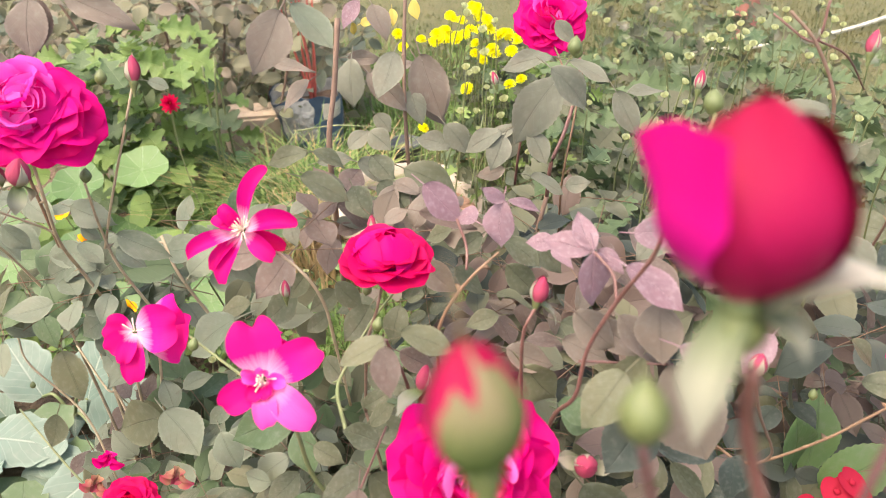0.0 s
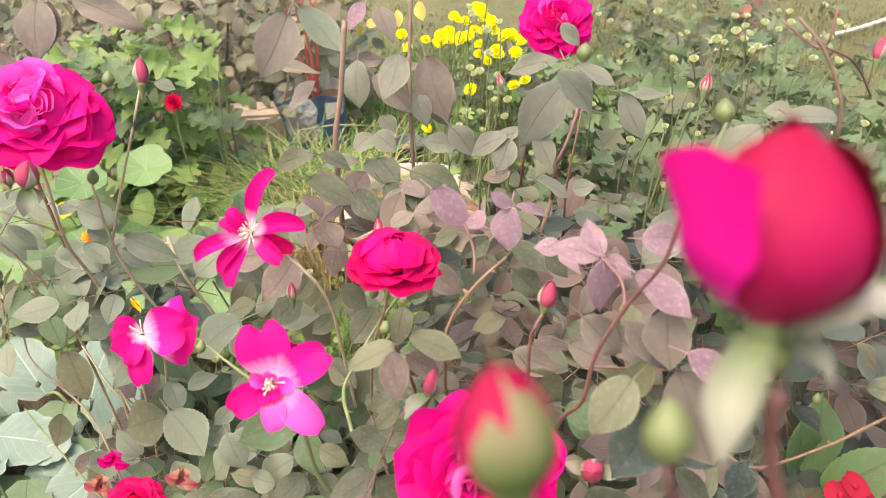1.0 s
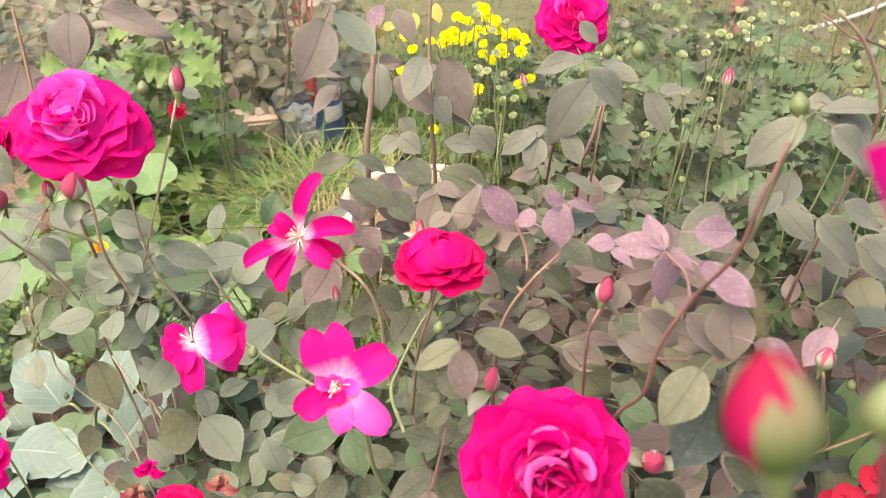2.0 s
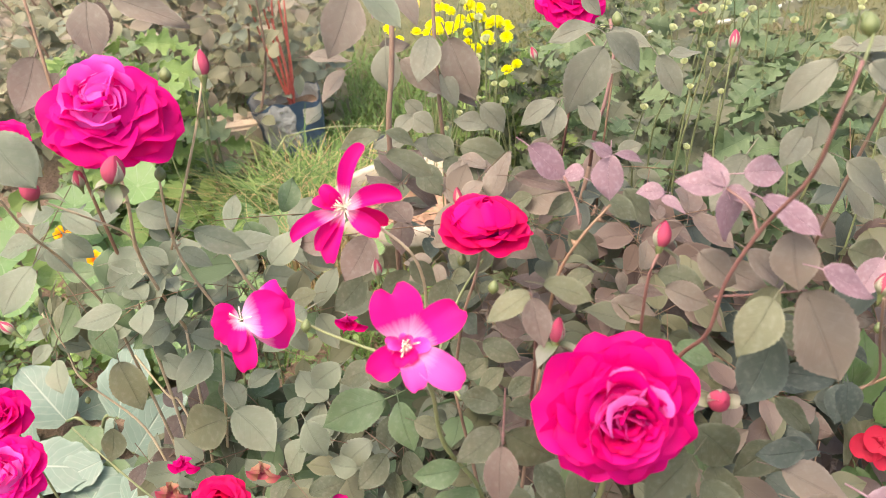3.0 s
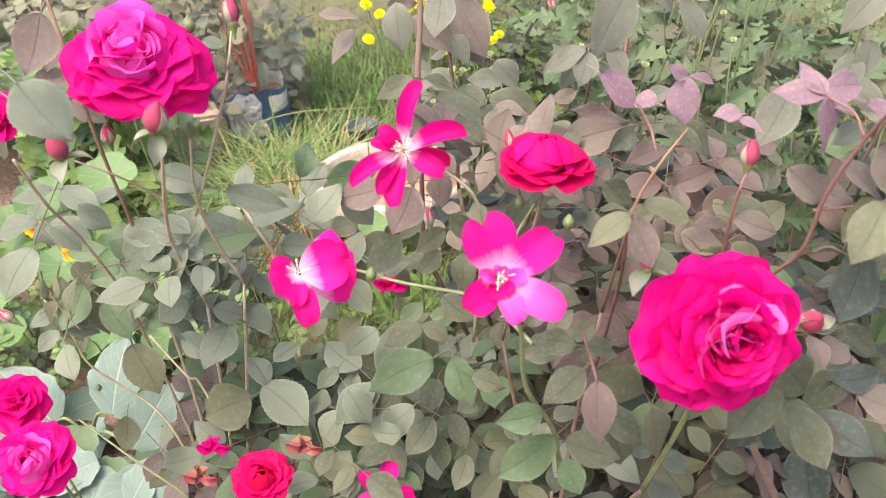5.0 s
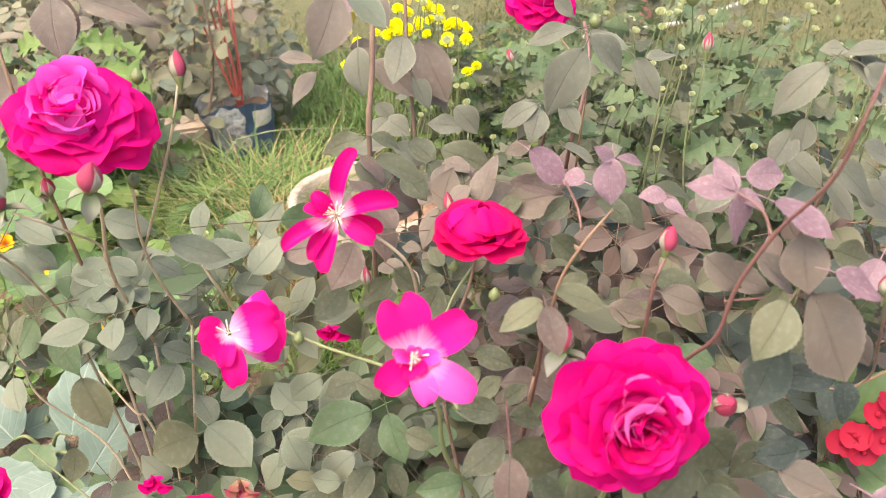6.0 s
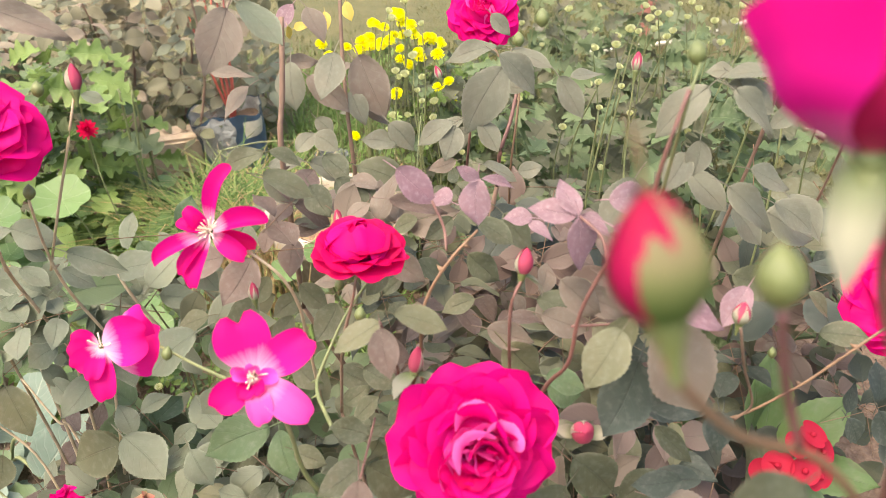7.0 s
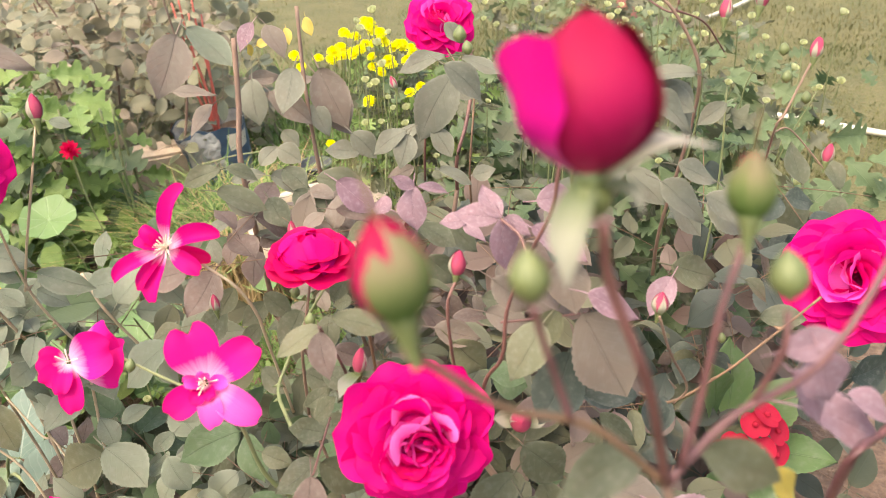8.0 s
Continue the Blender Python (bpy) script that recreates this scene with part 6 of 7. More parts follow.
DULL = [LEAF_GREY, LEAF_TAUPE, LEAF_BLUE_SHADED, LEAF_OLIVE, LEAF_BROWN]
leaf_cloud(front, "foliage", 280, sloped(-0.27, 0.02, 0.42, 0.88, 0.08, 0.62, 0.78, 0.97, 0.76), (0.035, 0.06), [LEAF_HAZED, LEAF_HAZED, LEAF_GREY, LEAF_GREEN, LEAF_OLIVE], seed=3, singles=80)
# darker leaf mix: shade under the big bloom put into colour
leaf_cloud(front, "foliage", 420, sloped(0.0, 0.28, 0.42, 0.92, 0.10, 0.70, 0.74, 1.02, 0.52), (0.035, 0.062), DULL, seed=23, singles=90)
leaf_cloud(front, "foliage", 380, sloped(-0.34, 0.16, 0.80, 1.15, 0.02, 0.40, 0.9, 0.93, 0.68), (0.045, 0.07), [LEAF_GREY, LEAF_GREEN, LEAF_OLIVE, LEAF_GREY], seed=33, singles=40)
# many dark bluish leaves paint in the shade low on the right
leaf_cloud(right, "foliage", 680, sloped(0.06, 0.62, 0.32, 0.85, 0.06, 0.62, 0.76), (0.04, 0.07), [LEAF_GREY, LEAF_BLUE_SHADED, LEAF_BLUE_SHADED, LEAF_BROWN, LEAF_GREY, LEAF_BROWN], seed=4, singles=150)
leaf_cloud(left, "foliage", 115, lambda r: (-0.40 + r.gauss(0, 0.085), 0.80 + r.gauss(0, 0.06), 0.53 + r.gauss(0, 0.05)), (0.035, 0.06), [LEAF_HAZED, LEAF_HAZED, LEAF_OLIVE, LEAF_GREEN], seed=35, singles=90)
leaf_cloud(left, "foliage", 110, sloped(-0.46, -0.24, 0.60, 1.0, 0.20, 0.55, 1.0, 1.0, 0.80), (0.035, 0.06), GREYS, seed=5, singles=100)
leaf_cloud(corner, "foliage", 170, sloped(-0.40, -0.14, 0.50, 0.85, 0.05, 0.42, 0.92, 0.95, 0.85), (0.035, 0.06), [LEAF_HAZED, LEAF_HAZED, LEAF_GREY, LEAF_GREEN, LEAF_OLIVE], seed=6, singles=120)
leaf_cloud(middle, "foliage", 34, lambda r: (r.uniform(-0.15, -0.03), r.uniform(0.62, 0.74), r.uniform(0.67, 0.73)), (0.034, 0.048), [LEAF_TAUPE, LEAF_BROWN, LEAF_GREY, LEAF_SKYLIT], seed=71, singles=34)
leaf_cloud(middle, "foliage", 60, lambda r: (r.uniform(-0.10, 0.14), r.uniform(0.85, 1.1), r.uniform(0.42, 0.56)), (0.035, 0.055), [LEAF_TAUPE, LEAF_BLUE_SHADED, LEAF_GREY], seed=72, singles=60)
leaf_cloud(middle, "foliage", 170, sloped(0.02, 0.36, 0.72, 1.15, 0.20, 0.60, 1.0, 1.05, 0.5), (0.04, 0.065), DULL, seed=7, singles=80)
for px_, py_, pz_ in ((-0.523, 0.590, 0.468), (-0.325, 0.566, 0.410), (-0.212, 0.526, 0.417), (-0.559, 0.662, 0.476)):
    stem(corner, [(-0.50, 0.62, 0.0), (px_ * 0.6 - 0.20, py_ * 0.5 + 0.33, pz_ * 0.55), (px_, py_, pz_)], 0.0024, 0.0012, STEM_GREEN, 3)

# a dull rose thicket at the back of the bed
back = thing("rose_bush", (-0.95, 2.35, 0.0), "dull dark-leaved rose thicket at the back of the bed", "rose bush", "rose bushes")


def thicket(r):
    a, q = r.uniform(0, 6.28), r.random() ** 0.5
    return (-1.0 + 0.75 * q * math.cos(a), 2.75 + 0.55 * q * math.sin(a), r.uniform(0.05, 0.62))


leaf_cloud(back, "foliage", 2600, thicket, (0.04, 0.068), [LEAF_VEILED, LEAF_SAGE, LEAF_SAGE, LEAF_OLIVE, LEAF_HAZED], seed=8, singles=120)
for k in range(16):
    rr = random.Random(k)
    bx, by = rr.uniform(-1.5, -0.5), rr.uniform(2.4, 3.0)
    stem(back, [(bx * 0.8 - 0.15, by, 0), (bx * 0.9, by, 0.35), (bx + rr.uniform(-0.1, 0.1), by - 0.05, 0.7)], 0.005, 0.0025, STEM_BROWN, 2)


# ---- chrysanthemums ----
def pompon_mesh(name, mat, seed, layers=4, count=14, first=8):
    """A small double flower head: rings of strap petals round a button, z up, one unit across."""
    r = random.Random(seed)
    verts, faces, uvs = [], [], []
    for k in range(layers):
        lift = radians(first + (82 - first) * k / max(1, layers - 1))
        ln = 0.5 * (1 - 0.45 * k / layers)
        for i in range(count):
            a = 2 * math.pi * (i + 0.5 * (k % 2)) / count + r.uniform(-0.1, 0.1)
            o = len(verts)
            for v, wd in ((0, 0.25), (0.55, 0.9), (0.9, 0.8), (1, 0.35)):
                rad, z = 0.04 + ln * v * math.cos(lift * (0.6 + 0.4 * v)), 0.05 * k + ln * v * math.sin(lift)
                for s in (-1, 1):
                    off = s * wd * (0.075 if first < 40 else 0.095)
                    verts.append((rad * math.cos(a) - off * math.sin(a), rad * math.sin(a) + off * math.cos(a), z))
                    uvs.append((0.5 + 0.5 * s, v))
            faces += [(o + 2 * q, o + 2 * q + 1, o + 2 * q + 3, o + 2 * q + 2) for q in range(3)]
    return mesh_from(name, verts, faces, mat, uvs)


YELLOW_HEADS = [pompon_mesh("flower_head", PETAL_YELLOW, s, 4, 16) for s in range(3)]
CREAM_HEADS = [pompon_mesh("flower_head", PETAL_CREAM, s, 4, 13, 52) for s in range(3)]
RED_HEADS = [pompon_mesh("flower_head", PETAL_RED, s, 4, 12) for s in range(2)]


def head(plant, heads, at, size, axis=(0, -0.5, 0.85), n=0, stalk=True):
    f = around(axis, Vector(at))
    part("flower_head", heads[n % len(heads)], plant, "", rel(plant, f @ Matrix.Diagonal((size, size, size, 1))))
    if stalk:
        r = random.Random(n * 13 + len(heads))
        foot = Vector((at[0] + r.uniform(-0.05, 0.05), at[1] + r.uniform(-0.03, 0.08), max(0.0, at[2] - r.uniform(0.2, 0.35))))
        mid = (Vector(at) + foot) / 2 + Vector((r.uniform(-0.02, 0.02), 0, 0.03))
        stem(plant, [foot, mid, Vector(at)], 0.0016, 0.0011, STEM_GREEN)


yellow = thing("chrysanthemum", (0.12, 1.95, 0.0), "chrysanthemum clump in full yellow flower on thin stalks", "chrysanthemum", "chrysanthemums")

def clump(x0, x1, y0, y1, z0, z1):
    return lambda r: (r.uniform(x0, x1), r.uniform(y0, y1), z0 + (z1 - z0) * r.random())


leaf_cloud(yellow, "foliage", 560, clump(0.10, 0.45, 1.4, 1.95, 0.03, 0.34), (0.035, 0.06), [LEAF_CHRYS, LEAF_GREY, LEAF_CHRYS], "lobed", 9, 80)
leaf_cloud(yellow, "foliage", 620, clump(0.03, 0.30, 1.5, 1.95, 0.26, 0.55), (0.028, 0.052), [LEAF_CHRYS, LEAF_LIME, LEAF_GREY], "lobed", 19, 60)

white = thing("chrysanthemum", (0.62, 1.25, 0.0), "tall chrysanthemum clump with cream buds and lobed green leaves", "chrysanthemum", "chrysanthemums")
rr = random.Random(22)
for k in range(60):
    x, y = rr.uniform(0.40, 1.2), rr.uniform(1.4, 2.9)
    head(white, CREAM_HEADS, (x, y, rr.uniform(0.46, 0.68) - 0.07 * (y - 1)), rr.uniform(0.02, 0.032), (rr.uniform(-0.4, 0.4), -0.4, 0.9), k)
leaf_cloud(white, "foliage", 950, clump(0.22, 0.80, 0.88, 1.75, 0.10, 0.60), (0.04, 0.075), [LEAF_CHRYS, LEAF_CHRYS, LEAF_GREY], "lobed", 10, 130)
leaf_cloud(white, "foliage", 900, clump(0.48, 1.15, 1.4, 2.9, 0.03, 0.52), (0.04, 0.075), [LEAF_CHRYS, LEAF_CHRYS, LEAF_GREY], "lobed", 11, 40)

leaf_cloud(white, "foliage", 110, clump(0.12, 0.40, 0.95, 1.25, 0.12, 0.36), (0.025, 0.045), [LEAF_CHRYS, LEAF_LIME, LEAF_CHRYS], "lobed", 18, 60)
rr = random.Random(31)
for k in range(12):
    head(white, CREAM_HEADS, (rr.uniform(0.12, 0.42), rr.uniform(0.95, 1.3), rr.uniform(0.30, 0.42)), rr.uniform(0.011, 0.016), (rr.uniform(-0.4, 0.4), -0.4, 0.9), k)

lobed = thing("chrysanthemum", (-0.68, 2.0, 0.0), "light green lobed-leaved plant with a small red flower", "chrysanthemum", "chrysanthemums")
leaf_cloud(lobed, "foliage", 230, clump(-0.98, -0.62, 1.85, 2.2, 0.05, 0.50), (0.06, 0.10), [LEAF_LIME, LEAF_LIME, LEAF_CHRYS], "lobed", 12, 110)
head(lobed, RED_HEADS, (-0.652, 1.78, 0.405), 0.045, (0.2, -0.8, 0.5), 1)
for k in range(7):
    rr = random.Random(k + 50)
    x, y = rr.uniform(-0.85, -0.58), rr.uniform(1.9, 2.1)
    stem(lobed, [(x, y + 0.05, 0), (x, y, 0.25), (x + rr.uniform(-0.05, 0.05), y - 0.03, 0.46)], 0.004, 0.0025, STEM_GREEN)

# ---- nasturtium ----
nast = thing("nasturtium", (-0.72, 1.6, 0.0), "nasturtium with round light green leaves and orange flowers", "nasturtium")


def shield(plant, at, size, facing=(0.05, -0.5, 0.85)):
    f = basis(Vector(at), (0.2, 0.9, 0.4), facing, size, size, size)
    f.translation = Vector(at) - f.to_3x3() @ Vector((0, 0.5, 0))
    part("leaf", leaf_mesh(LEAF_NAST, "round", int(size * 1000) % 5), plant, "", rel(plant, f))
    stem(plant, [(at[0] + 0.03, at[1] + 0.05, 0.0), (at[0] + 0.03, at[1] + 0.03, at[2] * 0.6), (at[0], at[1], at[2] - 0.003)], 0.0022, 0.0016, STEM_GREEN)


for x, y, z, s in ((-0.72, 1.70, 0.27, 0.125), (-0.86, 1.66, 0.25, 0.115), (-0.382, 1.652, 0.167, 0.080), (-0.98, 1.5, 0.22, 0.12), (-1.02, 1.3, 0.2, 0.12), (-0.60, 1.42, 0.18, 0.11),
                   (-0.50, 1.34, 0.20, 0.10), (-0.66, 1.28, 0.16, 0.11), (-0.78, 1.45, 0.2, 0.10), (-0.90, 1.36, 0.2, 0.1), (-0.44, 1.22, 0.22, 0.08), (-0.55, 1.2, 0.16, 0.1)):
    shield(nast, (x, y, z), s)
for k, (x, y, z) in enumerate(((-0.741, 1.406, 0.245), (-0.60, 1.22, 0.20), (-0.83, 1.5, 0.26))):
    petals_by_hand(nast, (x, y, z), (0.1, -0.7, 0.7), [(72 * q + 13 * k, 32, 0.021, 1.15) for q in range(5)], PETAL_ORANGE, "open", "round orange nasturtium flower", name="flower", seed=k, hip=0.006)
    stem(nast, [(x + 0.02, y + 0.05, 0.0), (x + 0.015, y + 0.03, z * 0.6), (x, y + 0.003, z - 0.003)], 0.0016, 0.0012, STEM_GREEN)
leaf_cloud(nast, "foliage", 270, clump(-1.40, -0.42, 1.28, 2.0, 0.02, 0.16), (0.05, 0.09), [LEAF_NAST, LEAF_LIME], "round", 13, 40)

leaf_cloud(cabbage, "foliage", 34, clump(-1.0, -0.55, 0.85, 1.25, 0.01, 0.07), (0.09, 0.15), [LEAF_CABBAGE, LEAF_CABBAGE, LEAF_GREEN], "broad", 15, 34)

# ---- low weeds ----
weeds = thing("weed", (-0.62, 1.15, 0.0), "low bright green weeds with tiny leaves and white flowers", "weed")
leaf_cloud(weeds, "foliage", 900, clump(-1.05, -0.40, 1.24, 1.5, 0.01, 0.17), (0.014, 0.03), [LEAF_LIME, LEAF_GREEN, LEAF_GREEN], "rose", 31, 60)
leaf_cloud(weeds, "foliage", 500, clump(-0.45, 0.0, 1.15, 1.6, 0.01, 0.09), (0.012, 0.026), [LEAF_LIME, LEAF_GREEN], "rose", 32, 0)
rr = random.Random(77)
for k in range(26):
    x, y = rr.uniform(-1.05, -0.35), rr.uniform(1.22, 1.5)
    head(weeds, CREAM_HEADS, (x, y, rr.uniform(0.14, 0.22)), rr.uniform(0.007, 0.011), (rr.uniform(-0.4, 0.4), -0.4, 0.9), k)

# ---- crown of thorns ----
spurge = thing("crown_of_thorns", (0.42, 0.66, 0.0), "thorny spurge with a cluster of round scarlet flowers", "spurge")


def disc_fn(u, v):
    a = u * math.pi
    out = 0.5 * (1 - 0.22 * math.exp(-(math.sin(a) / 0.25) ** 2) * v)
    return (v * out * math.sin(a), v * out * math.cos(a), 0.10 * v * v)


DISC = grid_mesh("flower", 4, 24, disc_fn, PETAL_SCARLET)
EYE_MESH = ball_mesh("flower_centre", PETAL_SCARLET, 5, 8)
for x, y, z, ax in ((0.382, 0.556, 0.420, (-0.4, -0.7, 0.6)), (0.404, 0.560, 0.442, (0.0, -0.5, 0.85)), (0.407, 0.546, 0.418, (-0.1, -0.8, 0.5)), (0.432, 0.560, 0.428, (0.4, -0.6, 0.6)),
                    (0.428, 0.548, 0.405, (0.2, -0.9, 0.3)), (0.390, 0.548, 0.402, (-0.2, -0.9, 0.3)), (0.420, 0.566, 0.448, (0.3, -0.3, 0.9)), (0.372, 0.560, 0.408, (-0.6, -0.7, 0.3))):
    f = around(ax, Vector((x, y, z)))
    flower = part("flower", DISC, spurge, "", rel(spurge, f @ Matrix.Diagonal((0.034, 0.034, 0.034, 1))))
    part("flower_centre", EYE_MESH, flower, "", pose(0, 0, 0.0, 90) @ Matrix.Diagonal((0.22, 0.2, 0.22, 1)))
    stem(spurge, [(0.41, 0.60, 0.33), (0.41 + (x - 0.41) * 0.5, 0.59, 0.37), (x, y + 0.004, z - 0.003)], 0.0014, 0.0012, STEM_RED)
for bx, by, bz, tx, ty, tz in ((0.41, 0.66, 0.36, 0.40, 0.64, 0.46), (0.44, 0.64, 0.36, 0.50, 0.62, 0.44), (0.38, 0.66, 0.34, 0.31, 0.67, 0.40), (0.44, 0.62, 0.34, 0.52, 0.56, 0.36), (0.40, 0.60, 0.33, 0.36, 0.52, 0.33),
                               (0.43, 0.66, 0.36, 0.46, 0.72, 0.44), (0.42, 0.62, 0.34, 0.45, 0.53, 0.34)):
    leaf(spurge, (bx, by, bz), (tx, ty, tz), 0.55, LEAF_SPURGE)
stem(spurge, [(0.42, 0.66, 0.0), (0.43, 0.65, 0.18), (0.41, 0.62, 0.35)], 0.009, 0.006, STEM_BROWN, 24)


# ---- pots, block, post and pipe ----
def turned(name, profile, mat, sides=40):
    verts, faces, n = [], [], len(profile)
    for k in range(sides):
        a = 2 * math.pi * k / sides
        for rad, z in profile:
            wob = 1 + 0.006 * math.sin(3 * a + z * 20)
            verts.append((rad * wob * math.cos(a), rad * wob * math.sin(a), z))
    for k in range(sides):
        o, q = k * n, ((k + 1) % sides) * n
        faces += [(o + i, q + i, q + i + 1, o + i + 1) for i in range(n - 1)]
    return mesh_from(name, verts, faces, mat)


pot = thing("cement_pot", (-0.075, 1.70, -0.04), "round weathered cement pot with a thick pale rim, filled with soil", "plant pot")
part("pot_body", turned("pot_body", [(0.001, 0.0), (0.135, 0.0), (0.14, 0.01), (0.175, 0.185), (0.195, 0.19), (0.199, 0.20), (0.199, 0.232), (0.194, 0.24), (0.180, 0.24), (0.174, 0.235), (0.168, 0.19), (0.15, 0.05), (0.001, 0.05)], CEMENT, 56), pot)
rr = random.Random(3)
part("soil", grid_mesh("soil", 8, 40, lambda u, v: (0.168 * v * math.cos(u * math.pi), 0.168 * v * math.sin(u * math.pi), 0.185 + 0.006 * math.sin(9 * u) * v * (1 - v) + 0.004 * math.sin(23 * v + 14 * u) * (v < 0.95)), POT_SOIL), pot, "dry reddish soil")

bag = thing("grow_bag", (-0.425, 2.46, 0.0), "worn blue plastic grow bag holding a bare red-stemmed plant", "grow bag")
BAG_POSE = pose(0, 0, 0.012, 0, -8, 12)


def bag_wall(u, v, off=0.0):
    """A four-cornered soft bag wall with creases, wider at the top."""
    a = u * math.pi
    c, q = math.cos(a), math.sin(a)
    rad = 1 / (abs(c) ** 4 + abs(q) ** 4) ** 0.25
    rad *= (0.082 + 0.026 * v) * (1 + 0.025 * math.sin(5 * a + 7 * v) + 0.018 * math.sin(11 * a - 9 * v)) + off
    return (rad * c * 1.08, rad * q * 0.8, 0.19 * v + 0.010 * math.sin(3 * a + 1) * v + 0.006 * math.sin(9 * a) * v)


part("bag_body", grid_mesh("bag_body", 14, 64, bag_wall, BLUE_PLASTIC), bag, "", BAG_POSE)
part("bag_lining", grid_mesh("bag_lining", 6, 64, lambda u, v: bag_wall(u, 0.6 + 0.395 * v, -0.004), PALE_FILM), bag, "pale inner side of the rim", BAG_POSE)
part("worn_print", grid_mesh("worn_print", 8, 12, lambda u, v: bag_wall(-0.62 + 0.15 * u + 0.02 * math.sin(11 * v), 0.22 + 0.74 * v + 0.03 * math.sin(9 * u), 0.0022), PALE_FILM), bag, "worn pale printed panel", BAG_POSE)
part("label_band", grid_mesh("label_band", 5, 10, lambda u, v: bag_wall(-0.31 + 0.075 * u, 0.60 + 0.30 * v + 0.05 * u, 0.0022), CREAM_PLASTIC), bag, "white printed block", BAG_POSE)
part("soil", grid_mesh("soil", 6, 40, lambda u, v: (lambda p: (p[0] * v, p[1] * v, 0.145 + 0.006 * math.sin(17 * u + 9 * v)))(bag_wall(u, 0.75, -0.003)), SOIL), bag, "", BAG_POSE)
def box_mesh(name, sx, sy, sz, mat, bevel=0.004):
    bm = bmesh.new()
    bmesh.ops.create_cube(bm, size=1.0)
    bmesh.ops.scale(bm, vec=(sx, sy, sz), verts=bm.verts)
    bmesh.ops.bevel(bm, geom=bm.edges[:], offset=bevel, segments=2, affect="EDGES")
    me = bpy.data.meshes.new(name)
    bm.to_mesh(me)
    bm.free()
    me.materials.append(mat)
    return me


block = new("brick", box_mesh("brick", 0.17, 0.11, 0.15, BLOCK, 0.010))
block.matrix_world = pose(-0.625, 2.42, 0.075, 8, 5, 24)
tagged(block, "pale worn brick lying on the soil", "brick")
post = new("post", turned("post", [(0.001, 0.0), (0.055, 0.0), (0.052, 0.02), (0.05, 0.5), (0.05, 0.9), (0.046, 0.91), (0.001, 0.91)], RED_POST, 20))
post.location = (1.42, 3.7, 0.0)
tagged(post, "round red-oxide post standing on the lawn", "post")
pipe = new("hose_pipe", tube_mesh("hose_pipe", [(1.05, 3.46, 0.02), (1.31, 3.51, 0.025), (1.6, 3.60, 0.02), (1.82, 3.72, 0.025), (2.2, 4.0, 0.02), (2.9, 4.6, 0.02)], 0.0095, 0.0095, CREAM_PLASTIC, 12))
tagged(pipe, "white plastic pipe lying across the lawn", "pipe")
pipe2 = new("hose_pipe", tube_mesh("hose_pipe", [(1.10, 2.72, 0.03), (1.36, 2.50, 0.03), (1.50, 2.38, 0.03), (1.71, 2.15, 0.03), (2.0, 1.85, 0.03)], 0.010, 0.010, CREAM_PLASTIC, 12))
tagged(pipe2, "white plastic pipe at the lawn's edge", "pipe")

# ---- grass ----
blades("tall_grass", GRASS, 900, lambda r: (-0.35 + r.gauss(0, 0.085), 1.86 + r.gauss(0, 0.07), 0.0), (0.08, 0.22), 0.0032, (0.7, 1.9), seed=2, label="clump of long arching green grass beside the pots", category="grass")
blades("pale_grass", GRASS_PALE, 420, lambda r: (-0.35 + r.gauss(0, 0.085), 1.85 + r.gauss(0, 0.07), 0.0), (0.10, 0.23), 0.0030, (0.8, 2.0), seed=41, label="light yellow-green blades bowed over the grass clump", category="grass")
blades("straw_grass", GRASS_DRY, 240, lambda r: (-0.38 + r.gauss(0, 0.15), 1.88 + r.gauss(0, 0.13), 0.0), (0.08, 0.22), 0.0026, (0.5, 1.8), seed=12, label="dry straw blades among the green grass", category="grass")
blades("dry_grass", GRASS_DRY, 300, lambda r: (-0.30 + r.gauss(0, 0.06), 1.62 + r.gauss(0, 0.08), 0.0), (0.12, 0.27), 0.002, (0.1, 0.6), seed=3, label="dry straw-coloured grass beside the cement pot", category="grass")
blades("lawn_grass", GRASS_LAWN, 42000, lambda r: (1.1 + r.gauss(0, 0.9), 1.9 + abs(r.gauss(0, 1.5)), 0.0), (0.010, 0.036), 0.0022, (0.3, 1.0), seed=4, label="short thin dry lawn grass", category="grass")
blades("weed_grass", GRASS, 3500, lambda r: (-0.15 + r.gauss(0, 0.32), 2.75 + r.gauss(0, 0.38), 0.0), (0.03, 0.10), 0.0025, (0.4, 1.4), seed=5, label="rough green grass behind the pots", category="grass")
blades("weed_grass", GRASS, 700, lambda r: (-0.14 + r.gauss(0, 0.12), 1.33 + r.gauss(0, 0.12), 0.0), (0.04, 0.13), 0.0022, (0.4, 1.5), seed=6, label="thin green weeds in front of the cement pot", category="grass")
for k, (tx, ty, tz) in enumerate(((-0.488, 2.501, 0.576), (-0.438, 2.468, 0.548), (-0.411, 2.526, 0.530), (-0.462, 2.48, 0.60), (-0.52, 2.50, 0.50), (-0.425, 2.50, 0.62))):
    rr = random.Random(k + 90)
    foot = Vector((-0.433 + rr.uniform(-0.008, 0.008), 2.503 + rr.uniform(-0.008, 0.008), 0.14))
    top = Vector((tx, ty, tz))
    stem(bag, [foot, foot.lerp(top, 0.35) + Vector((rr.uniform(-0.004, 0.012), -0.02, 0)), foot.lerp(top, 0.7) + Vector((rr.uniform(-0.015, 0.015), -0.015, 0)), top], 0.0046, 0.0024, STEM_CORAL, 5)
# yellow heads and cream buds
head(yellow, YELLOW_HEADS, (0.015, 1.715, 0.630), 0.024, (-0.23, -0.59, 0.8), 0)
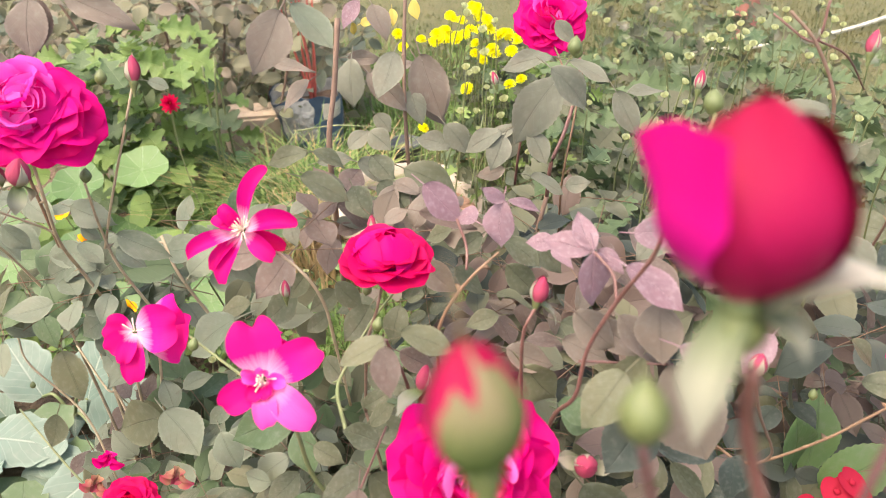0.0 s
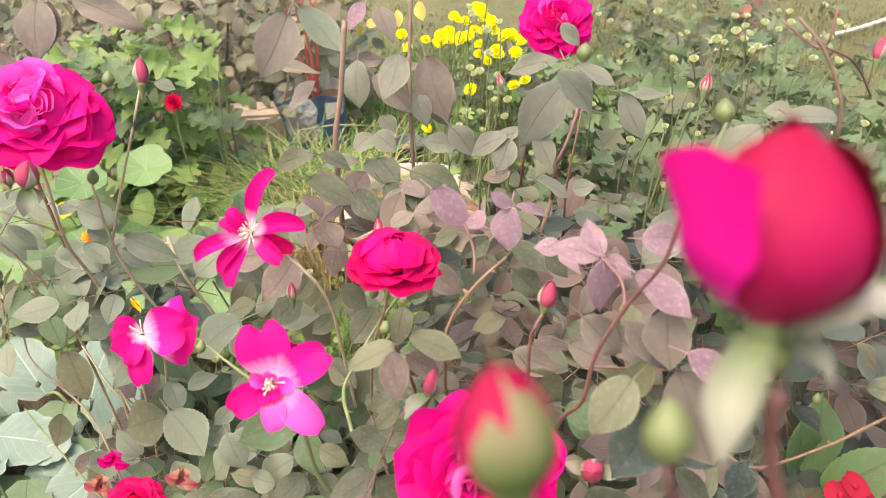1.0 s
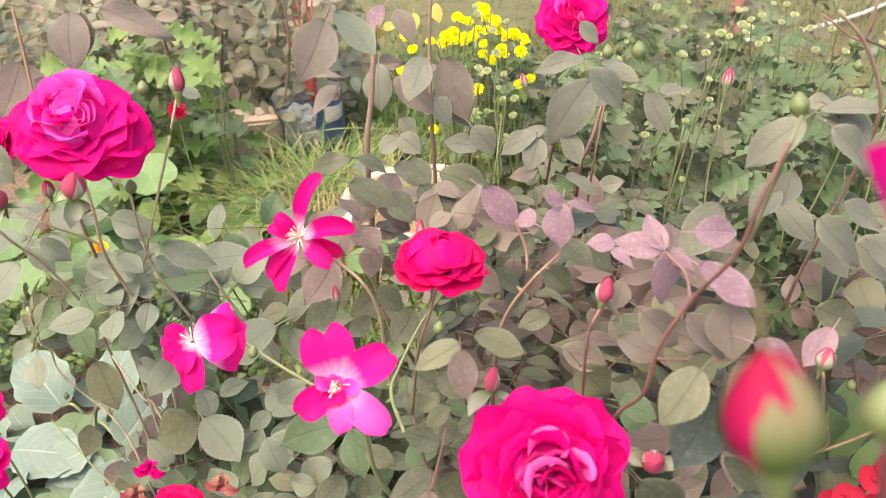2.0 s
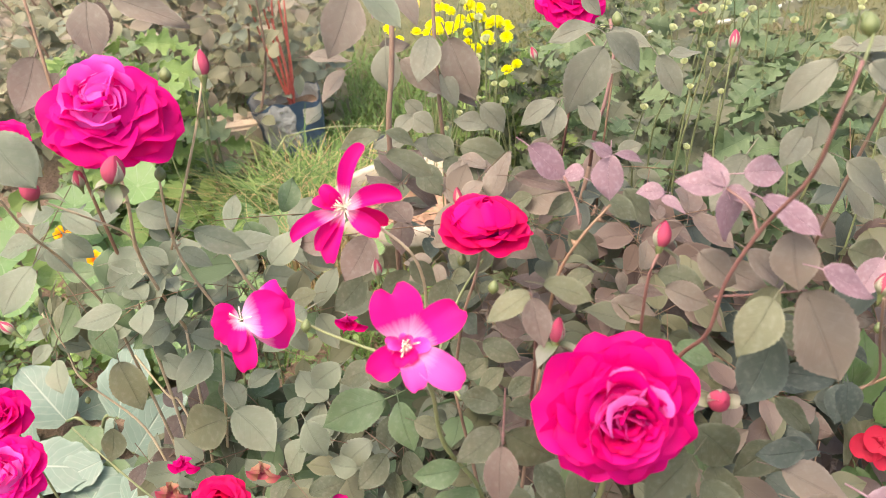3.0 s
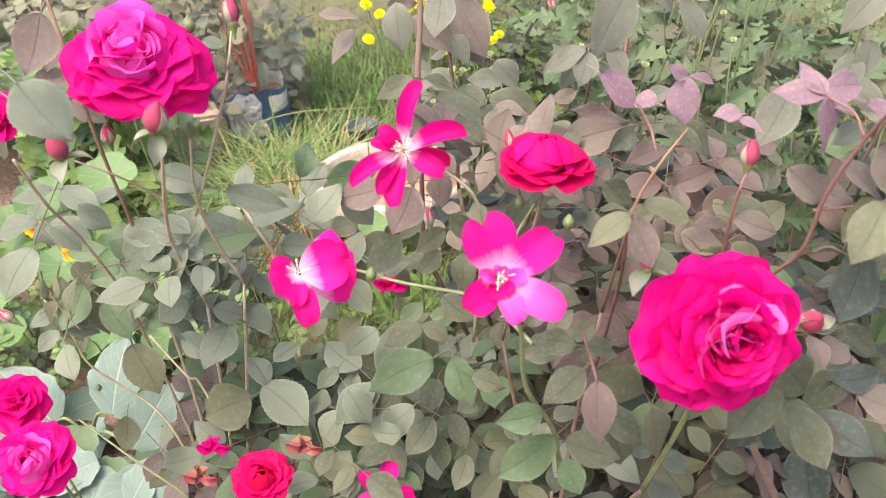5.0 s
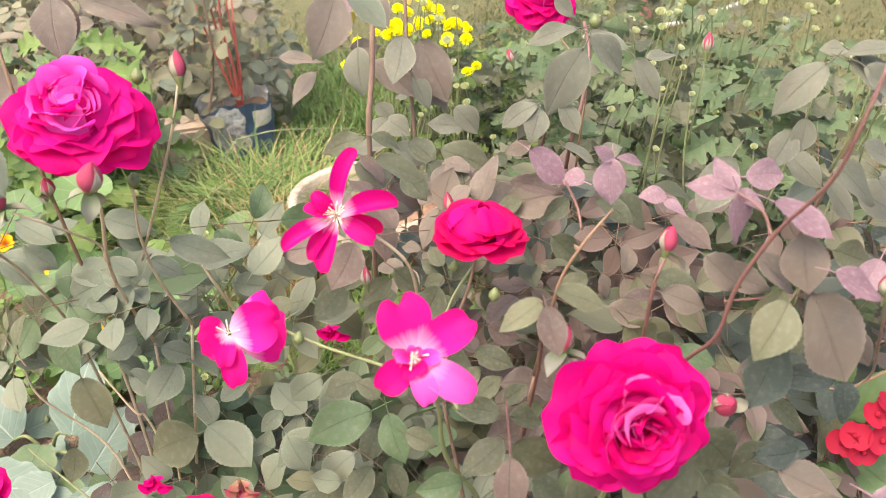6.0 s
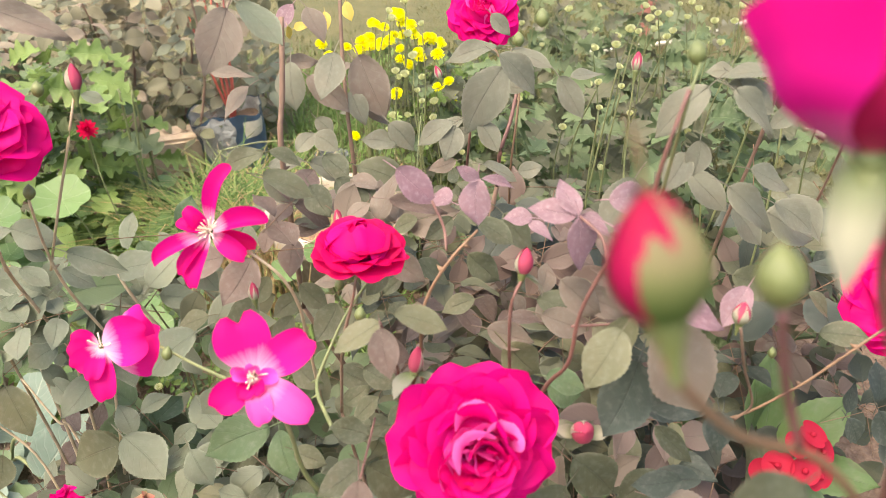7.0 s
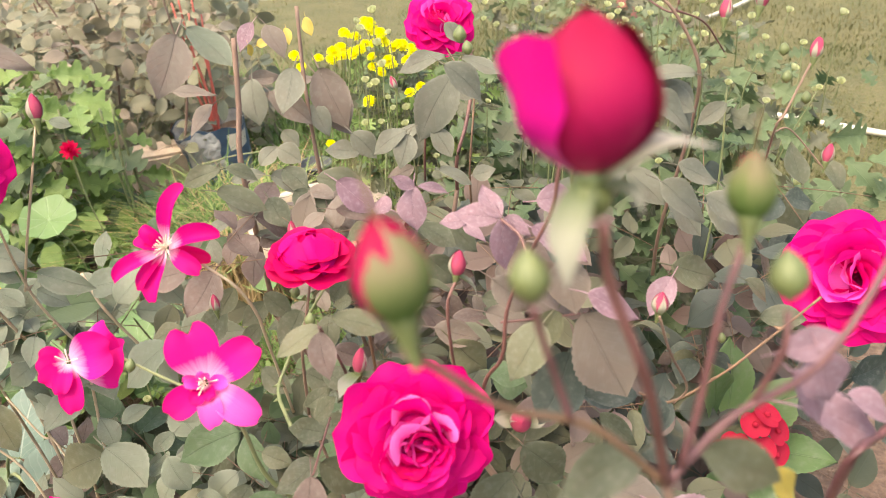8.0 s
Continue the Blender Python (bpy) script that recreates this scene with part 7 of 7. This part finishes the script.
head(yellow, YELLOW_HEADS, (0.040, 1.737, 0.613), 0.025, (0.11, -0.37, 0.8), 1)
head(yellow, YELLOW_HEADS, (0.073, 1.698, 0.650), 0.027, (0.24, -0.62, 0.8), 2)
head(yellow, YELLOW_HEADS, (0.063, 1.717, 0.649), 0.025, (0.03, -0.46, 0.8), 3)
head(yellow, YELLOW_HEADS, (0.091, 1.634, 0.641), 0.027, (-0.04, -0.45, 0.8), 4)
head(yellow, YELLOW_HEADS, (0.080, 1.703, 0.632), 0.027, (-0.46, -0.52, 0.8), 5)
head(yellow, YELLOW_HEADS, (0.004, 1.653, 0.612), 0.030, (0.39, -0.32, 0.8), 6)
head(yellow, YELLOW_HEADS, (-0.012, 1.590, 0.623), 0.029, (-0.07, -0.30, 0.8), 7)
head(yellow, YELLOW_HEADS, (0.006, 1.678, 0.584), 0.028, (-0.02, -0.06, 0.8), 8)
head(yellow, YELLOW_HEADS, (-0.019, 1.635, 0.595), 0.026, (0.35, -0.56, 0.8), 9)
head(yellow, YELLOW_HEADS, (0.032, 1.619, 0.603), 0.029, (-0.43, -0.11, 0.8), 10)
head(yellow, YELLOW_HEADS, (0.030, 1.679, 0.595), 0.026, (-0.21, -0.15, 0.8), 11)
head(yellow, YELLOW_HEADS, (0.060, 1.714, 0.601), 0.023, (-0.02, -0.32, 0.8), 12)
head(yellow, YELLOW_HEADS, (0.078, 1.654, 0.616), 0.025, (-0.35, -0.29, 0.8), 13)
head(yellow, YELLOW_HEADS, (0.107, 1.693, 0.601), 0.023, (-0.27, -0.13, 0.8), 14)
head(yellow, YELLOW_HEADS, (0.123, 1.683, 0.593), 0.028, (-0.47, -0.19, 0.8), 15)
head(yellow, YELLOW_HEADS, (0.141, 1.710, 0.590), 0.031, (0.20, -0.67, 0.8), 16)
head(yellow, YELLOW_HEADS, (0.158, 1.685, 0.589), 0.024, (0.15, -0.03, 0.8), 17)
head(yellow, YELLOW_HEADS, (0.160, 1.662, 0.587), 0.023, (-0.21, -0.06, 0.8), 18)
head(yellow, YELLOW_HEADS, (0.140, 1.577, 0.593), 0.027, (-0.09, -0.59, 0.8), 19)
head(yellow, YELLOW_HEADS, (0.070, 1.658, 0.586), 0.022, (-0.39, -0.43, 0.8), 20)
head(yellow, YELLOW_HEADS, (-0.045, 1.596, 0.611), 0.023, (0.08, -0.18, 0.8), 21)
head(yellow, YELLOW_HEADS, (0.070, 1.682, 0.557), 0.023, (-0.07, -0.48, 0.8), 22)
head(yellow, YELLOW_HEADS, (0.083, 1.636, 0.557), 0.026, (0.44, -0.44, 0.8), 23)
head(yellow, YELLOW_HEADS, (0.100, 1.570, 0.599), 0.028, (-0.35, -0.26, 0.8), 24)
head(yellow, YELLOW_HEADS, (0.107, 1.627, 0.573), 0.030, (0.05, -0.27, 0.8), 25)
head(yellow, YELLOW_HEADS, (0.138, 1.557, 0.528), 0.027, (-0.25, -0.17, 0.8), 26)
head(yellow, YELLOW_HEADS, (0.165, 1.596, 0.528), 0.023, (-0.27, -0.44, 0.8), 27)
head(yellow, YELLOW_HEADS, (0.173, 1.607, 0.487), 0.024, (0.21, -0.24, 0.8), 28)
head(yellow, YELLOW_HEADS, (0.050, 1.539, 0.527), 0.028, (-0.41, -0.61, 0.8), 29)
head(yellow, YELLOW_HEADS, (-0.043, 1.574, 0.427), 0.024, (0.38, -0.36, 0.8), 30)
head(yellow, YELLOW_HEADS, (-0.007, 1.627, 0.601), 0.029, (-0.47, -0.19, 0.8), 31)
head(yellow, YELLOW_HEADS, (0.018, 1.609, 0.651), 0.023, (0.45, -0.22, 0.8), 32)
head(yellow, YELLOW_HEADS, (0.064, 1.634, 0.656), 0.023, (0.47, -0.23, 0.8), 33)
head(yellow, YELLOW_HEADS, (0.021, 1.695, 0.586), 0.023, (0.12, -0.45, 0.8), 34)
head(yellow, YELLOW_HEADS, (0.044, 1.615, 0.616), 0.025, (0.11, -0.46, 0.8), 35)
head(yellow, YELLOW_HEADS, (0.096, 1.638, 0.623), 0.023, (0.33, -0.25, 0.8), 36)
head(yellow, YELLOW_HEADS, (0.131, 1.688, 0.599), 0.026, (0.35, -0.34, 0.8), 37)
head(yellow, YELLOW_HEADS, (-0.107, 1.643, 0.534), 0.027, (0.24, -0.42, 0.8), 38)
head(yellow, YELLOW_HEADS, (-0.082, 1.596, 0.597), 0.022, (-0.30, -0.67, 0.8), 39)
head(yellow, YELLOW_HEADS, (-0.100, 1.722, 0.588), 0.026, (0.26, -0.70, 0.8), 40)
head(yellow, CREAM_HEADS, (0.044, 1.536, 0.676), 0.027, (0.31, -0.4, 0.9), 0)
head(yellow, CREAM_HEADS, (0.078, 1.541, 0.642), 0.027, (-0.06, -0.4, 0.9), 1)
head(yellow, CREAM_HEADS, (0.077, 1.549, 0.706), 0.027, (-0.32, -0.4, 0.9), 2)
head(yellow, CREAM_HEADS, (0.080, 1.445, 0.626), 0.027, (-0.27, -0.4, 0.9), 3)
head(yellow, CREAM_HEADS, (0.063, 1.464, 0.585), 0.027, (-0.09, -0.4, 0.9), 4)
head(yellow, CREAM_HEADS, (0.125, 1.508, 0.512), 0.027, (-0.28, -0.4, 0.9), 5)
head(yellow, CREAM_HEADS, (0.091, 1.416, 0.548), 0.018, (-0.27, -0.4, 0.9), 6)
head(yellow, CREAM_HEADS, (0.083, 1.433, 0.564), 0.018, (-0.01, -0.4, 0.9), 7)
head(yellow, CREAM_HEADS, (0.043, 1.416, 0.608), 0.023, (-0.10, -0.4, 0.9), 8)
head(yellow, CREAM_HEADS, (0.067, 1.510, 0.486), 0.022, (0.14, -0.4, 0.9), 9)
head(yellow, CREAM_HEADS, (0.114, 1.431, 0.507), 0.024, (-0.31, -0.4, 0.9), 10)
head(yellow, CREAM_HEADS, (0.024, 1.461, 0.478), 0.018, (0.14, -0.4, 0.9), 11)
head(yellow, CREAM_HEADS, (-0.002, 1.458, 0.448), 0.017, (-0.24, -0.4, 0.9), 12)
head(yellow, CREAM_HEADS, (0.098, 1.453, 0.685), 0.018, (-0.34, -0.4, 0.9), 13)
head(yellow, CREAM_HEADS, (0.035, 1.432, 0.516), 0.024, (-0.11, -0.4, 0.9), 14)
head(yellow, CREAM_HEADS, (0.051, 1.453, 0.585), 0.020, (-0.17, -0.4, 0.9), 15)
head(yellow, CREAM_HEADS, (0.102, 1.513, 0.563), 0.022, (-0.27, -0.4, 0.9), 16)
head(yellow, CREAM_HEADS, (0.039, 1.507, 0.698), 0.021, (0.35, -0.4, 0.9), 17)
head(yellow, CREAM_HEADS, (0.068, 1.449, 0.473), 0.019, (0.38, -0.4, 0.9), 18)
head(yellow, CREAM_HEADS, (0.089, 1.345, 0.503), 0.016, (0.22, -0.4, 0.9), 19)
head(yellow, CREAM_HEADS, (0.098, 1.398, 0.468), 0.016, (0.04, -0.4, 0.9), 20)
head(yellow, CREAM_HEADS, (0.174, 1.466, 0.415), 0.020, (-0.12, -0.4, 0.9), 21)
head(yellow, CREAM_HEADS, (0.267, 1.371, 0.557), 0.017, (0.32, -0.4, 0.9), 22)
head(white, CREAM_HEADS, (0.298, 0.937, 0.746), 0.015, (0.35, -0.4, 0.9), 0)
head(white, CREAM_HEADS, (0.301, 0.924, 0.724), 0.013, (-0.21, -0.4, 0.9), 1)
head(white, CREAM_HEADS, (0.270, 0.914, 0.701), 0.013, (-0.08, -0.4, 0.9), 2)
head(white, CREAM_HEADS, (0.309, 0.906, 0.694), 0.013, (-0.20, -0.4, 0.9), 3)
head(white, CREAM_HEADS, (0.495, 1.238, 0.704), 0.020, (-0.16, -0.4, 0.9), 4)
head(white, CREAM_HEADS, (0.514, 1.353, 0.706), 0.019, (-0.37, -0.4, 0.9), 5)
head(white, CREAM_HEADS, (0.498, 1.350, 0.697), 0.025, (-0.26, -0.4, 0.9), 6)
head(white, CREAM_HEADS, (0.630, 1.445, 0.687), 0.023, (-0.08, -0.4, 0.9), 7)
head(white, CREAM_HEADS, (0.660, 1.430, 0.666), 0.023, (-0.33, -0.4, 0.9), 8)
head(white, CREAM_HEADS, (0.698, 1.425, 0.665), 0.022, (-0.31, -0.4, 0.9), 9)
head(white, CREAM_HEADS, (0.711, 1.438, 0.690), 0.024, (0.34, -0.4, 0.9), 10)
head(white, CREAM_HEADS, (0.615, 1.216, 0.689), 0.021, (0.29, -0.4, 0.9), 11)
head(white, CREAM_HEADS, (0.426, 0.819, 0.769), 0.013, (-0.39, -0.4, 0.9), 12)
head(white, CREAM_HEADS, (0.423, 0.751, 0.771), 0.013, (-0.01, -0.4, 0.9), 13)
head(white, CREAM_HEADS, (0.494, 0.788, 0.729), 0.014, (-0.10, -0.4, 0.9), 14)
head(white, CREAM_HEADS, (0.627, 0.903, 0.552), 0.018, (0.18, -0.4, 0.9), 15)
head(white, CREAM_HEADS, (0.366, 1.143, 0.713), 0.021, (-0.15, -0.4, 0.9), 16)
head(white, CREAM_HEADS, (0.528, 1.461, 0.694), 0.023, (0.26, -0.4, 0.9), 17)
head(white, CREAM_HEADS, (0.526, 1.331, 0.669), 0.020, (-0.31, -0.4, 0.9), 18)
head(white, CREAM_HEADS, (0.304, 1.024, 0.697), 0.016, (-0.33, -0.4, 0.9), 19)
head(white, CREAM_HEADS, (0.362, 1.241, 0.682), 0.022, (0.26, -0.4, 0.9), 20)
head(white, CREAM_HEADS, (0.437, 0.947, 0.591), 0.016, (-0.30, -0.4, 0.9), 21)
head(white, CREAM_HEADS, (0.513, 1.438, 0.652), 0.020, (-0.20, -0.4, 0.9), 22)
head(white, CREAM_HEADS, (0.650, 1.537, 0.649), 0.021, (-0.06, -0.4, 0.9), 23)
head(white, CREAM_HEADS, (0.715, 1.502, 0.602), 0.025, (-0.20, -0.4, 0.9), 24)
head(white, CREAM_HEADS, (0.727, 1.310, 0.673), 0.019, (0.16, -0.4, 0.9), 25)
head(white, CREAM_HEADS, (0.705, 1.183, 0.651), 0.017, (-0.24, -0.4, 0.9), 26)
head(white, CREAM_HEADS, (0.781, 1.183, 0.666), 0.019, (-0.10, -0.4, 0.9), 27)
head(white, CREAM_HEADS, (0.738, 1.054, 0.634), 0.016, (-0.06, -0.4, 0.9), 28)
head(white, CREAM_HEADS, (0.295, 0.965, 0.593), 0.016, (0.20, -0.4, 0.9), 29)
head(white, CREAM_HEADS, (0.213, 0.807, 0.504), 0.016, (0.32, -0.4, 0.9), 30)
head(white, CREAM_HEADS, (0.230, 0.799, 0.494), 0.016, (0.21, -0.4, 0.9), 31)
head(white, CREAM_HEADS, (0.274, 1.091, 0.606), 0.019, (-0.05, -0.4, 0.9), 32)
head(white, CREAM_HEADS, (-0.260, 1.247, 0.265), 0.02, (0.1, -0.4, 0.9), 0)
head(white, CREAM_HEADS, (-0.334, 1.285, 0.318), 0.02, (0.1, -0.4, 0.9), 1)
head(white, CREAM_HEADS, (-0.411, 1.093, 0.179), 0.02, (0.1, -0.4, 0.9), 2)
head(white, CREAM_HEADS, (-0.402, 1.305, 0.341), 0.02, (0.1, -0.4, 0.9), 3)
# dark pot and stray stalks
dark_pot = thing('plant_pot', (-0.118, 2.243, 0.0), 'small dark plastic pot half hidden in the grass', 'plant pot')
part('pot_body', turned('pot_body', [(0.001, 0.0), (0.040, 0.0), (0.050, 0.10), (0.054, 0.105), (0.052, 0.112), (0.047, 0.108), (0.043, 0.07), (0.001, 0.07)], BLACK_PLASTIC, 24), dark_pot)
part('soil', grid_mesh('soil', 3, 18, lambda u, v: (0.045 * v * math.cos(u * math.pi), 0.045 * v * math.sin(u * math.pi), 0.08 + 0.004 * math.sin(13 * u)), SOIL), dark_pot)
stalk = thing('grass_stalk', (-0.36, 2.1, 0.0), 'single long bent grass stalk', 'grass')
stem(stalk, [(-0.408, 2.041, 0.228), (-0.284, 2.034, 0.248), (-0.082, 2.002, 0.248)], 0.0022, 0.0012, STEM_GREEN, 0)
stem(stalk, [(-0.408, 2.041, 0.228), (-0.482, 1.994, 0.133), (-0.509, 2.066, 0.051)], 0.0022, 0.0022, STEM_GREEN, 0)
shield(nast, (-0.378, 1.044, 0.397), 0.035)
shield(nast, (-0.168, 1.086, 0.399), 0.05)
shield(nast, (-0.118, 1.138, 0.396), 0.05)
